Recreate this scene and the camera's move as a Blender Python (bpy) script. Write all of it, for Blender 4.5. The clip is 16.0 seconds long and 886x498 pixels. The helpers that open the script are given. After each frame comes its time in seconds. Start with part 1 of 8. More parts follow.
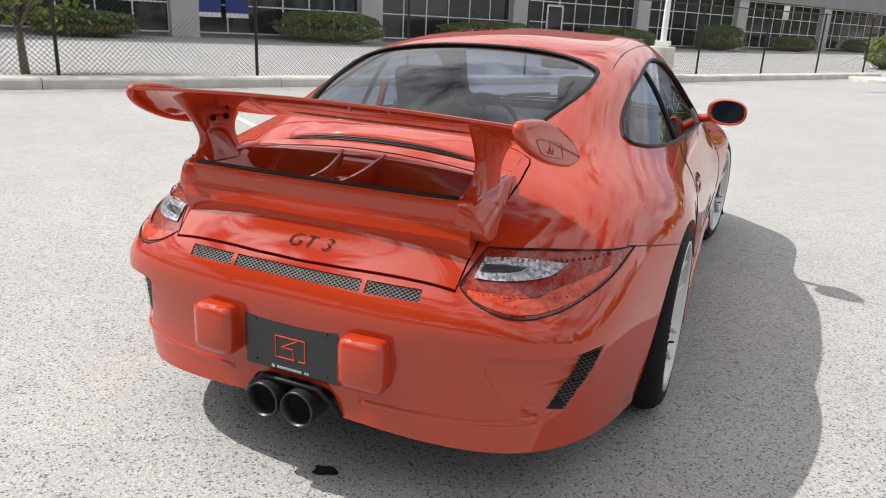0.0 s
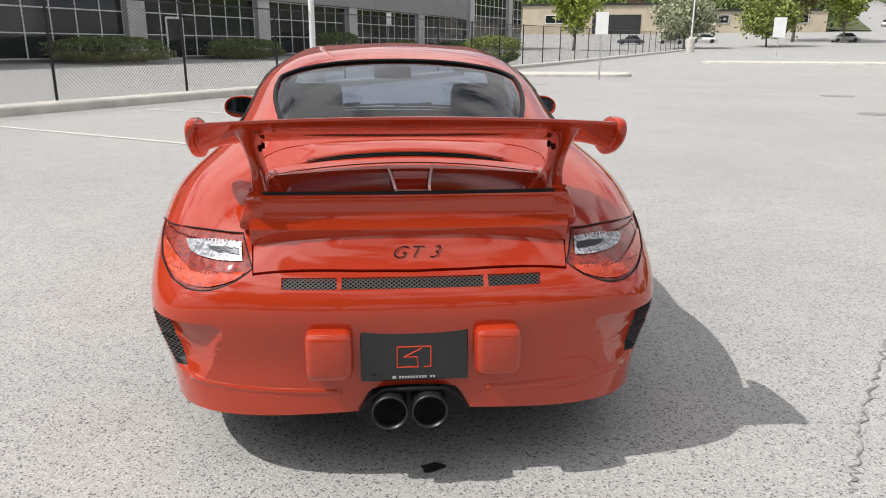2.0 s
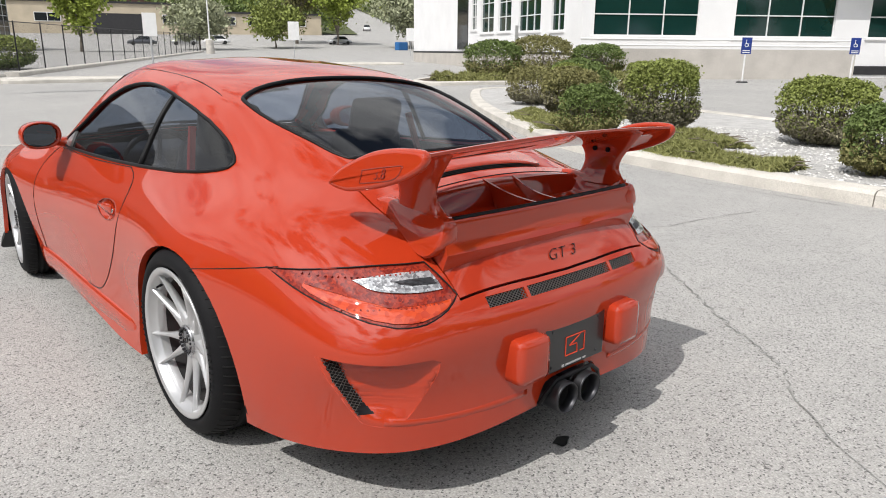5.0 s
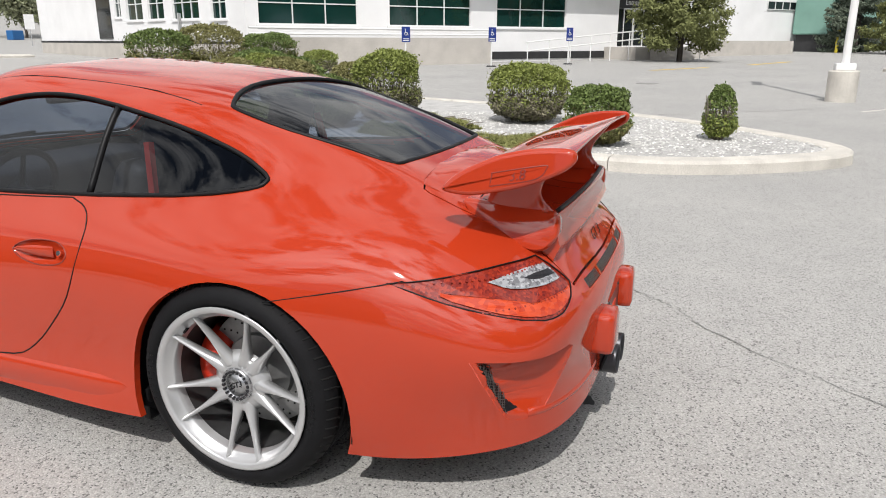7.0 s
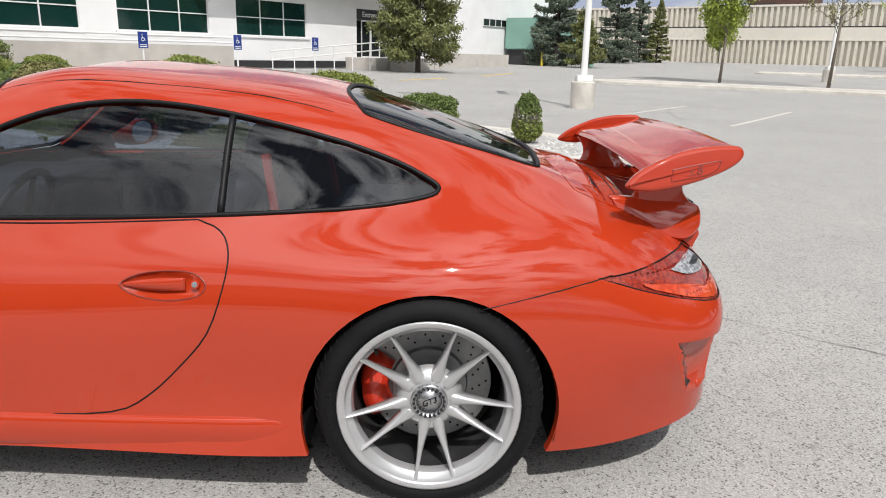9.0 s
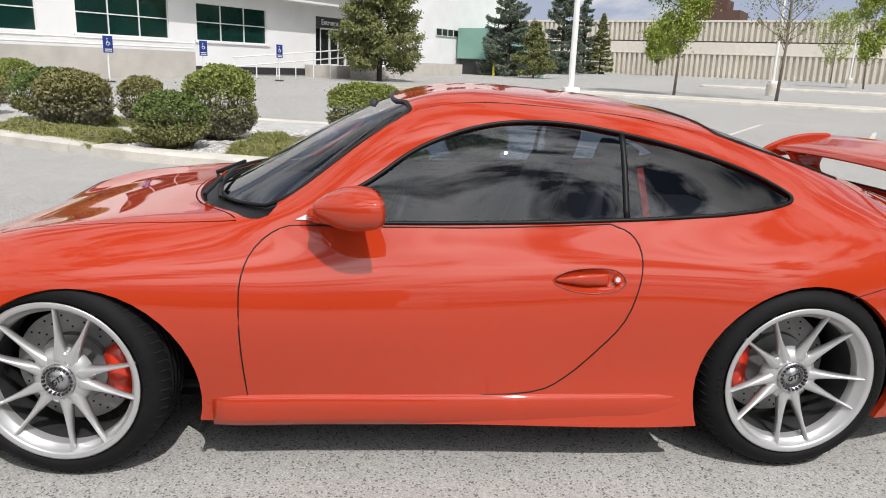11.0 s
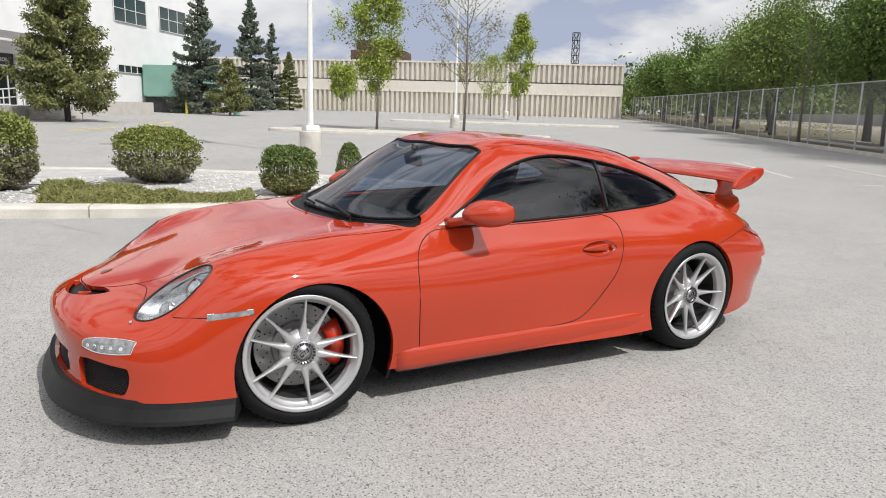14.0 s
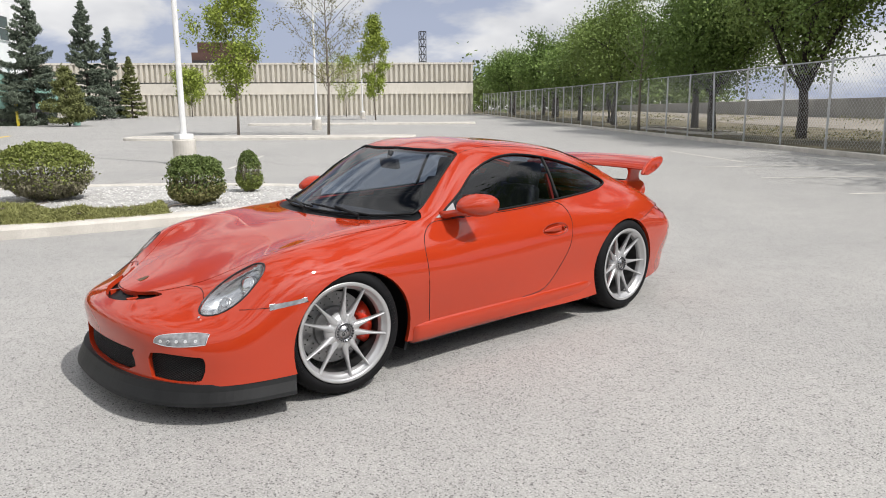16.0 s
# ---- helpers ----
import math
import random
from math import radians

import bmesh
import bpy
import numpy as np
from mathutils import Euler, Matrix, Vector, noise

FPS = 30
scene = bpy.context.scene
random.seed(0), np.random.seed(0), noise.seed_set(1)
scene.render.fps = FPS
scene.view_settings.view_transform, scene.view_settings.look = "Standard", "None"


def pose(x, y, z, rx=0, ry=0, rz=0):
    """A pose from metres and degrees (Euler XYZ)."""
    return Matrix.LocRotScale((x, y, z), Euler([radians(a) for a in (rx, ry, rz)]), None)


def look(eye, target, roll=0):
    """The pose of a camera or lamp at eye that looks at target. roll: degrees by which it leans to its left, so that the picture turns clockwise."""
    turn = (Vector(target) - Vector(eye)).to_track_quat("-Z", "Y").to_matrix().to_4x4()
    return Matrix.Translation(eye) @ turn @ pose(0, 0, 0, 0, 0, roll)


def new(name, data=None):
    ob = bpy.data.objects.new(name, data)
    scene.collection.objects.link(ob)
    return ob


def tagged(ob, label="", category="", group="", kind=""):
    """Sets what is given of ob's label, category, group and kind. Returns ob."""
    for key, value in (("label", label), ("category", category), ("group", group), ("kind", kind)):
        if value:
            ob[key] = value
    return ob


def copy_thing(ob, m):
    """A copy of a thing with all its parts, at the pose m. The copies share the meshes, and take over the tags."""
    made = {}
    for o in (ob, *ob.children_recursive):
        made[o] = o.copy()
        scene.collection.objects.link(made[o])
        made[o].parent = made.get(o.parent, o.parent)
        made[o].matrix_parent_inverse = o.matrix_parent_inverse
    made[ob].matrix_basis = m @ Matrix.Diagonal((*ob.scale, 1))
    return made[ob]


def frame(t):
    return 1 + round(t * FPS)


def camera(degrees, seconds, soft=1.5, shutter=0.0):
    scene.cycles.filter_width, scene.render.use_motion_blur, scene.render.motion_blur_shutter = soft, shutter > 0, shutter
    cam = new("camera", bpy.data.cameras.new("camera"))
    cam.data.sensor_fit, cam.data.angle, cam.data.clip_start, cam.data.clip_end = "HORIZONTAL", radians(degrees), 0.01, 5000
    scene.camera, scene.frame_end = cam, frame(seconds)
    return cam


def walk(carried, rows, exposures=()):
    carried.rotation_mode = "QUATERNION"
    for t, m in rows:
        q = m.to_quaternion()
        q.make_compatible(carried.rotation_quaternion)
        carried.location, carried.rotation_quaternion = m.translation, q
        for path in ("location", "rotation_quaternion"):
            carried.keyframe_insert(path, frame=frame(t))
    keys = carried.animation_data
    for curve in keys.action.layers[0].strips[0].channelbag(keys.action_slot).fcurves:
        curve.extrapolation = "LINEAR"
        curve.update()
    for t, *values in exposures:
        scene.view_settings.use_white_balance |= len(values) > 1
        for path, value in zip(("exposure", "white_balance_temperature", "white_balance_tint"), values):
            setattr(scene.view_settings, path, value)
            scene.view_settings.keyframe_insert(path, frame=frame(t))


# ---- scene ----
cam = camera(63.6, 16.0, soft=1.0)
PATH = [
    (0, (1.038, -2.378, 1.22), (0.272, -0.628, 0.628), 2.7),
    (0.5, (0.758, -2.501, 1.204), (0.224, -0.66, 0.633), 2.0),
    (1, (0.469, -2.619, 1.223), (0.171, -0.719, 0.674), 1.4),
    (1.5, (0.191, -2.773, 1.239), (0.129, -0.848, 0.699), 0.8),
    (2, (-0.084, -2.776, 1.215), (0.088, -0.859, 0.671), 0.3),
    (2.5, (-0.336, -2.775, 1.233), (0.056, -0.891, 0.69), 0.4),
    (3, (-0.63, -2.822, 1.253), (-0.032, -0.988, 0.724), 0.6),
    (3.5, (-0.883, -2.73, 1.23), (-0.103, -0.962, 0.713), 0.6),
    (4, (-1.135, -2.561, 1.25), (-0.183, -0.879, 0.735), 0.4),
    (4.2, (-1.244, -2.504, 1.25), (-0.223, -0.865, 0.73), 0.6),
    (6.3, (-2.239, -1.631, 1.307), (-0.572, -0.672, 0.758), -0.6),
    (6.5, (-2.285, -1.532, 1.299), (-0.573, -0.657, 0.748), -0.5),
    (7, (-2.404, -1.249, 1.303), (-0.609, -0.567, 0.744), 0.1),
    (7.5, (-2.581, -0.939, 1.295), (-0.729, -0.436, 0.734), 0.7),
    (8, (-2.644, -0.642, 1.276), (-0.748, -0.326, 0.724), 0.6),
    (10.3, (-2.83, 0.938, 1.305), (-0.909, 0.699, 0.804), 2.4),
    (10.5, (-2.881, 1.088, 1.314), (-0.958, 0.861, 0.814), 2.5),
    (11, (-2.929, 1.42, 1.302), (-1.003, 1.219, 0.802), 2.2),
    (11.5, (-2.963, 1.792, 1.318), (-1.038, 1.57, 0.823), 1.9),
    (12, (-3.146, 2.132, 1.331), (-1.233, 1.797, 0.854), 1.7),
    (12.5, (-3.243, 2.421, 1.327), (-1.362, 1.907, 0.881), 1.9),
    (13, (-3.332, 2.749, 1.345), (-1.503, 2.055, 0.933), 2.2),
    (13.5, (-3.538, 3.072, 1.36), (-1.772, 2.219, 0.968), 2.2),
    (14, (-3.597, 3.332, 1.349), (-1.907, 2.333, 0.969), 1.6),
    (14.5, (-3.678, 3.619, 1.376), (-2.064, 2.498, 1.004), 0.9),
    (15, (-3.798, 3.916, 1.396), (-2.249, 2.707, 1.023), 0.4),
    (15.5, (-3.747, 4.114, 1.381), (-2.247, 2.845, 1.006), -0.1),
    (16, (-3.689, 4.276, 1.401), (-2.228, 2.963, 1.023), -0.4),
]
walk(cam, [(t, look(eye, target, roll)) for t, eye, target, roll in PATH],
     exposures=[(0, -.17), (1.5, -.34), (3.5, -.45), (6.5, -.54), (12.5, -.54), (16, -.52)])

# ---- light ----
SUN = Vector((-0.755, -0.175, 1.0)).normalized()          # towards the sun
sun = new("sun", bpy.data.lights.new("sun", "SUN"))
sun.data.energy, sun.data.angle, sun.data.color = 5.0, radians(0.53), (1.0, 0.965, 0.925)
sun.matrix_world = look(SUN * 60, (0, 0, 0))

world = bpy.data.worlds.new("sky")
scene.world = world
world.use_nodes = True


def build_sky():
    nt = world.node_tree
    nt.nodes.clear()
    N, L = nt.nodes.new, nt.links.new
    out, bg = N("ShaderNodeOutputWorld"), N("ShaderNodeBackground")
    sky = N("ShaderNodeTexSky")
    sky.sky_type, sky.sun_disc = "NISHITA", False
    sky.sun_elevation = math.asin(SUN.z)
    sky.sun_rotation = math.atan2(SUN.x, SUN.y)
    sky.air_density, sky.dust_density, sky.ozone_density = 1.0, 0.4, 1.6
    co = N("ShaderNodeTexCoord")
    # heaped clouds: noise over the directions, flattened a little
    flat = N("ShaderNodeVectorMath"); flat.operation = "MULTIPLY"; flat.inputs[1].default_value = (1.0, 1.0, 2.3)
    L(co.outputs["Generated"], flat.inputs[0])
    shift = N("ShaderNodeVectorMath"); shift.operation = "ADD"; shift.inputs[1].default_value = (3.1, 8.4, 5.7)
    L(flat.outputs[0], shift.inputs[0])
    n1 = N("ShaderNodeTexNoise"); n1.inputs["Scale"].default_value = 3.8
    n1.inputs["Detail"].default_value = 6; n1.inputs["Roughness"].default_value = 0.56
    n1.inputs["Distortion"].default_value = 0.25
    L(shift.outputs[0], n1.inputs["Vector"])
    # fewer clouds towards the horizon
    sep = N("ShaderNodeSeparateXYZ")
    L(co.outputs["Generated"], sep.inputs[0])
    low = N("ShaderNodeMapRange")
    low.inputs["From Min"].default_value, low.inputs["From Max"].default_value = 0.0, 0.4
    low.inputs["To Min"].default_value, low.inputs["To Max"].default_value = -0.01, 0.012
    L(sep.outputs[2], low.inputs["Value"])
    cover = N("ShaderNodeMath"); cover.operation = "ADD"
    L(n1.outputs["Fac"], cover.inputs[0]); L(low.outputs[0], cover.inputs[1])
    # the northern sky is more overcast
    north = N("ShaderNodeMapRange")
    north.inputs["From Min"].default_value, north.inputs["From Max"].default_value = 0.1, 0.7
    north.inputs["To Min"].default_value, north.inputs["To Max"].default_value = 0.0, 0.07
    L(sep.outputs[1], north.inputs["Value"])
    bank = N("ShaderNodeMath"); bank.operation = "ADD"
    L(cover.outputs[0], bank.inputs[0]); L(north.outputs[0], bank.inputs[1])
    ramp = N("ShaderNodeValToRGB")
    ramp.color_ramp.elements[0].position, ramp.color_ramp.elements[1].position = 0.445, 0.55
    L(bank.outputs[0], ramp.inputs[0])
    n2 = N("ShaderNodeTexNoise"); n2.inputs["Scale"].default_value = 5.2; n2.inputs["Detail"].default_value = 7
    L(shift.outputs[0], n2.inputs["Vector"])
    shade = N("ShaderNodeValToRGB")
    shade.color_ramp.elements[0].position, shade.color_ramp.elements[1].position = 0.34, 0.62
    shade.color_ramp.elements[0].color = (16.0, 16.4, 17.6, 1)
    shade.color_ramp.elements[1].color = (26.0, 26.0, 26.2, 1)
    L(n2.outputs["Fac"], shade.inputs[0])
    # clouds overhead are brighter than those seen through the haze
    high = N("ShaderNodeMapRange")
    high.inputs["From Min"].default_value, high.inputs["From Max"].default_value = 0.2, 0.5
    high.inputs["To Min"].default_value, high.inputs["To Max"].default_value = 1.0, 1.15
    L(sep.outputs[2], high.inputs["Value"])
    lit = N("ShaderNodeVectorMath"); lit.operation = "SCALE"
    # clouds before the sun scatter its light forward and shine
    near = N("ShaderNodeVectorMath"); near.operation = "DOT_PRODUCT"; near.inputs[1].default_value = tuple(SUN)
    L(co.outputs["Generated"], near.inputs[0])
    glow = N("ShaderNodeMapRange")
    glow.inputs["From Min"].default_value, glow.inputs["From Max"].default_value = 0.72, 1.0
    glow.inputs["To Min"].default_value, glow.inputs["To Max"].default_value = 0.0, 1.0
    L(near.outputs["Value"], glow.inputs["Value"])
    power = N("ShaderNodeMath"); power.operation = "POWER"; power.inputs[1].default_value = 1.6
    L(glow.outputs[0], power.inputs[0])
    gain = N("ShaderNodeMath"); gain.operation = "MULTIPLY_ADD"; gain.inputs[1].default_value, gain.inputs[2].default_value = 2.0, 1.0
    L(power.outputs[0], gain.inputs[0])
    both = N("ShaderNodeMath"); both.operation = "MULTIPLY"
    L(gain.outputs[0], both.inputs[0]); L(high.outputs[0], both.inputs[1])
    L(shade.outputs["Color"], lit.inputs[0]); L(both.outputs[0], lit.inputs["Scale"])
    # thin haze between the clouds
    haze = N("ShaderNodeMix"); haze.data_type = "RGBA"; haze.inputs["B"].default_value = (13.5, 15.0, 19.5, 1)
    thin = N("ShaderNodeMapRange")
    thin.inputs["From Min"].default_value, thin.inputs["From Max"].default_value = 0.12, 0.6
    thin.inputs["To Min"].default_value, thin.inputs["To Max"].default_value = 0.85, 0.08
    L(sep.outputs[2], thin.inputs["Value"]); L(thin.outputs[0], haze.inputs["Factor"])
    L(sky.outputs[0], haze.inputs["A"])
    mix = N("ShaderNodeMix"); mix.data_type = "RGBA"
    L(ramp.outputs["Color"], mix.inputs["Factor"])
    L(haze.outputs["Result"], mix.inputs["A"]); L(lit.outputs[0], mix.inputs["B"])
    bg.inputs["Strength"].default_value = 0.050
    L(mix.outputs["Result"], bg.inputs[0]); L(bg.outputs[0], out.inputs[0])


build_sky()
scene.view_settings.exposure = 0.0

# ---- materials ----
def material(name, color, rough=0.6, metal=0.0, vary=0.0, scale=8.0, fine=0.0, fine_scale=120.0, bump=0.0,
             coat=0.0, other=None, patch=None, spec=0.5, trans=0.0, ior=1.45, island=0.0, tint=None):
    """A principled material: base colour with a broad and a fine noise, and a fine relief."""
    m = bpy.data.materials.new(name)
    m.use_nodes = True
    nt = m.node_tree
    N, L = nt.nodes.new, nt.links.new
    b = nt.nodes["Principled BSDF"]
    b.inputs["Base Color"].default_value = (*color, 1)
    b.inputs["Roughness"].default_value = rough
    b.inputs["Metallic"].default_value = metal
    b.inputs["Coat Weight"].default_value = coat
    b.inputs["Coat IOR"].default_value = 1.62
    b.inputs["Coat Roughness"].default_value = 0.03
    b.inputs["Specular IOR Level"].default_value = spec
    b.inputs["Transmission Weight"].default_value = trans
    b.inputs["IOR"].default_value = ior
    geo = N("ShaderNodeTexCoord")
    src = geo.outputs["Object"]
    last = None
    if vary:
        n = N("ShaderNodeTexNoise"); n.inputs["Scale"].default_value = scale; n.inputs["Detail"].default_value = 5
        L(src, n.inputs["Vector"])
        r = N("ShaderNodeValToRGB")
        dark = tuple(c * (1 - vary) for c in color)
        light = tuple(min(1, c * (1 + vary)) for c in (other or color))
        r.color_ramp.elements[0].color, r.color_ramp.elements[1].color = (*dark, 1), (*light, 1)
        r.color_ramp.elements[0].position, r.color_ramp.elements[1].position = 0.3, 0.7
        L(n.outputs["Fac"], r.inputs[0])
        last = r.outputs["Color"]
        rr = N("ShaderNodeMapRange")
        rr.inputs["To Min"].default_value, rr.inputs["To Max"].default_value = max(0, rough - 0.08), min(1, rough + 0.08)
        L(n.outputs["Fac"], rr.inputs["Value"]); L(rr.outputs[0], b.inputs["Roughness"])
    if fine:
        f = N("ShaderNodeTexNoise"); f.inputs["Scale"].default_value = fine_scale; f.inputs["Detail"].default_value = 4
        f.inputs["Roughness"].default_value = 0.7
        L(src, f.inputs["Vector"])
        mr = N("ShaderNodeMapRange")
        mr.inputs["From Min"].default_value, mr.inputs["From Max"].default_value = 0.3, 0.7
        mr.inputs["To Min"].default_value, mr.inputs["To Max"].default_value = 1 - fine, 1 + fine
        L(f.outputs["Fac"], mr.inputs["Value"])
        mu = N("ShaderNodeVectorMath"); mu.operation = "SCALE"
        if last is not None:
            L(last, mu.inputs[0])
        else:
            mu.inputs[0].default_value = color
        L(mr.outputs[0], mu.inputs["Scale"])
        last = mu.outputs[0]
        if bump:
            bp = N("ShaderNodeBump"); bp.inputs["Strength"].default_value = bump; bp.inputs["Distance"].default_value = 0.01
            L(f.outputs["Fac"], bp.inputs["Height"]); L(bp.outputs[0], b.inputs["Normal"])
    if island:
        g = N("ShaderNodeNewGeometry")
        mr = N("ShaderNodeMapRange")
        mr.inputs["To Min"].default_value, mr.inputs["To Max"].default_value = 1 - island, 1 + island
        L(g.outputs["Random Per Island"], mr.inputs["Value"])
        mu = N("ShaderNodeVectorMath"); mu.operation = "SCALE"
        if last is not None:
            L(last, mu.inputs[0])
        else:
            mu.inputs[0].default_value = color
        L(mr.outputs[0], mu.inputs["Scale"])
        last = mu.outputs[0]
    if last is not None:
        L(last, b.inputs["Base Color"])
    return m


def glass(name, color, rough=0.0, opaque=0.25):
    """Thin glass: a clear tinted pane that reflects more the flatter it is seen; opaque: gloss added at every angle."""
    m = bpy.data.materials.new(name)
    m.use_nodes = True
    nt = m.node_tree
    nt.nodes.clear()
    N, L = nt.nodes.new, nt.links.new
    out = N("ShaderNodeOutputMaterial")
    t, g = N("ShaderNodeBsdfTransparent"), N("ShaderNodeBsdfGlossy")
    t.inputs[0].default_value = (*color, 1)
    g.inputs["Roughness"].default_value = rough
    f = N("ShaderNodeLayerWeight")
    steep = N("ShaderNodeMath"); steep.operation = "POWER"; steep.inputs[1].default_value = 4.5
    L(f.outputs["Facing"], steep.inputs[0])
    boost = N("ShaderNodeMath"); boost.operation = "MULTIPLY_ADD"
    boost.inputs[1].default_value, boost.inputs[2].default_value = 0.85, 0.065 + opaque
    boost.use_clamp = True
    L(steep.outputs[0], boost.inputs[0])
    mx = N("ShaderNodeMixShader")
    L(boost.outputs[0], mx.inputs[0]); L(t.outputs[0], mx.inputs[1]); L(g.outputs[0], mx.inputs[2])
    L(mx.outputs[0], out.inputs[0])
    return m


def facets(name, low, high, scale, metal=0.0, rough=0.32):
    """Moulded lamp optics: small facets of changing tone under a clear cover."""
    m = bpy.data.materials.new(name)
    m.use_nodes = True
    nt = m.node_tree
    N, L = nt.nodes.new, nt.links.new
    b = nt.nodes["Principled BSDF"]
    co, v = N("ShaderNodeTexCoord"), N("ShaderNodeTexVoronoi")
    v.inputs["Scale"].default_value = scale
    L(co.outputs["Object"], v.inputs["Vector"])
    g = N("ShaderNodeSeparateColor")
    L(v.outputs["Color"], g.inputs[0])
    r = N("ShaderNodeValToRGB")
    r.color_ramp.elements[0].color, r.color_ramp.elements[1].color = (*low, 1), (*high, 1)
    L(g.outputs[0], r.inputs[0]); L(r.outputs[0], b.inputs["Base Color"])
    bp = N("ShaderNodeBump"); bp.inputs["Strength"].default_value, bp.inputs["Distance"].default_value = 0.3, 0.003
    b.inputs["Specular IOR Level"].default_value = 0.2
    L(v.outputs["Distance"], bp.inputs["Height"]); L(bp.outputs[0], b.inputs["Normal"])
    b.inputs["Roughness"].default_value, b.inputs["Metallic"].default_value = rough, metal
    b.inputs["Coat Weight"].default_value, b.inputs["Coat Roughness"].default_value = 1.0, 0.02
    return m


def asphalt_material():
    """Old sun-bleached asphalt: pale aggregate in grey binder, broad stains."""
    m = bpy.data.materials.new("bleached_asphalt")
    m.use_nodes = True
    nt = m.node_tree
    N, L = nt.nodes.new, nt.links.new
    b = nt.nodes["Principled BSDF"]
    co = N("ShaderNodeTexCoord")

    def noise_tex(scale, detail=3.0, rough=0.55):
        n = N("ShaderNodeTexNoise")
        n.inputs["Scale"].default_value, n.inputs["Detail"].default_value = scale, detail
        n.inputs["Roughness"].default_value = rough
        L(co.outputs["Object"], n.inputs["Vector"])
        return n

    def ramp(n, lo, hi, a, c, sock="Fac"):
        r = N("ShaderNodeValToRGB")
        r.color_ramp.elements[0].position, r.color_ramp.elements[1].position = lo, hi
        r.color_ramp.elements[0].color, r.color_ramp.elements[1].color = (*a, 1), (*c, 1)
        L(n.outputs[sock], r.inputs[0])
        return r

    v = N("ShaderNodeTexVoronoi"); v.inputs["Scale"].default_value = 160.0
    L(co.outputs["Object"], v.inputs["Vector"])
    grain = N("ShaderNodeSeparateColor")
    L(v.outputs["Color"], grain.inputs[0])
    stone = N("ShaderNodeValToRGB")
    els = stone.color_ramp.elements
    els[0].position, els[0].color = 0.0, (0.14, 0.137, 0.133, 1)
    els[1].position, els[1].color = 1.0, (0.53, 0.52, 0.502, 1)
    e = els.new(0.070); e.color = (0.20, 0.196, 0.19, 1)
    e = els.new(0.115); e.color = (0.385, 0.377, 0.364, 1)
    e = els.new(0.75); e.color = (0.45, 0.442, 0.427, 1)
    L(grain.outputs[0], stone.inputs[0])
    pit = ramp(v, 0.35, 0.85, (1, 1, 1), (0.74, 0.74, 0.74), "Distance")
    broad = ramp(noise_tex(0.35, 6, 0.6), 0.3, 0.75, (0.90, 0.90, 0.90), (1.05, 1.045, 1.035))
    mid = ramp(noise_tex(3.0, 5, 0.65), 0.3, 0.7, (0.94, 0.94, 0.94), (1.04, 1.04, 1.035))
    spots = ramp(noise_tex(11.0, 2), 0.66, 0.74, (1, 1, 1), (0.82, 0.81, 0.80))
    last = stone.outputs[0]
    for r in (pit, broad, mid, spots):
        mu = N("ShaderNodeMix"); mu.data_type, mu.blend_type = "RGBA", "MULTIPLY"
        mu.inputs["Factor"].default_value = 1.0
        L(last, mu.inputs["A"]); L(r.outputs[0], mu.inputs["B"])
        last = mu.outputs["Result"]
    L(last, b.inputs["Base Color"])
    b.inputs["Roughness"].default_value = 0.85
    b.inputs["Specular IOR Level"].default_value = 0.25
    bp = N("ShaderNodeBump"); bp.inputs["Strength"].default_value, bp.inputs["Distance"].default_value = 0.4, 0.004
    bp.invert = True
    L(v.outputs["Distance"], bp.inputs["Height"]); L(bp.outputs[0], b.inputs["Normal"])
    return m


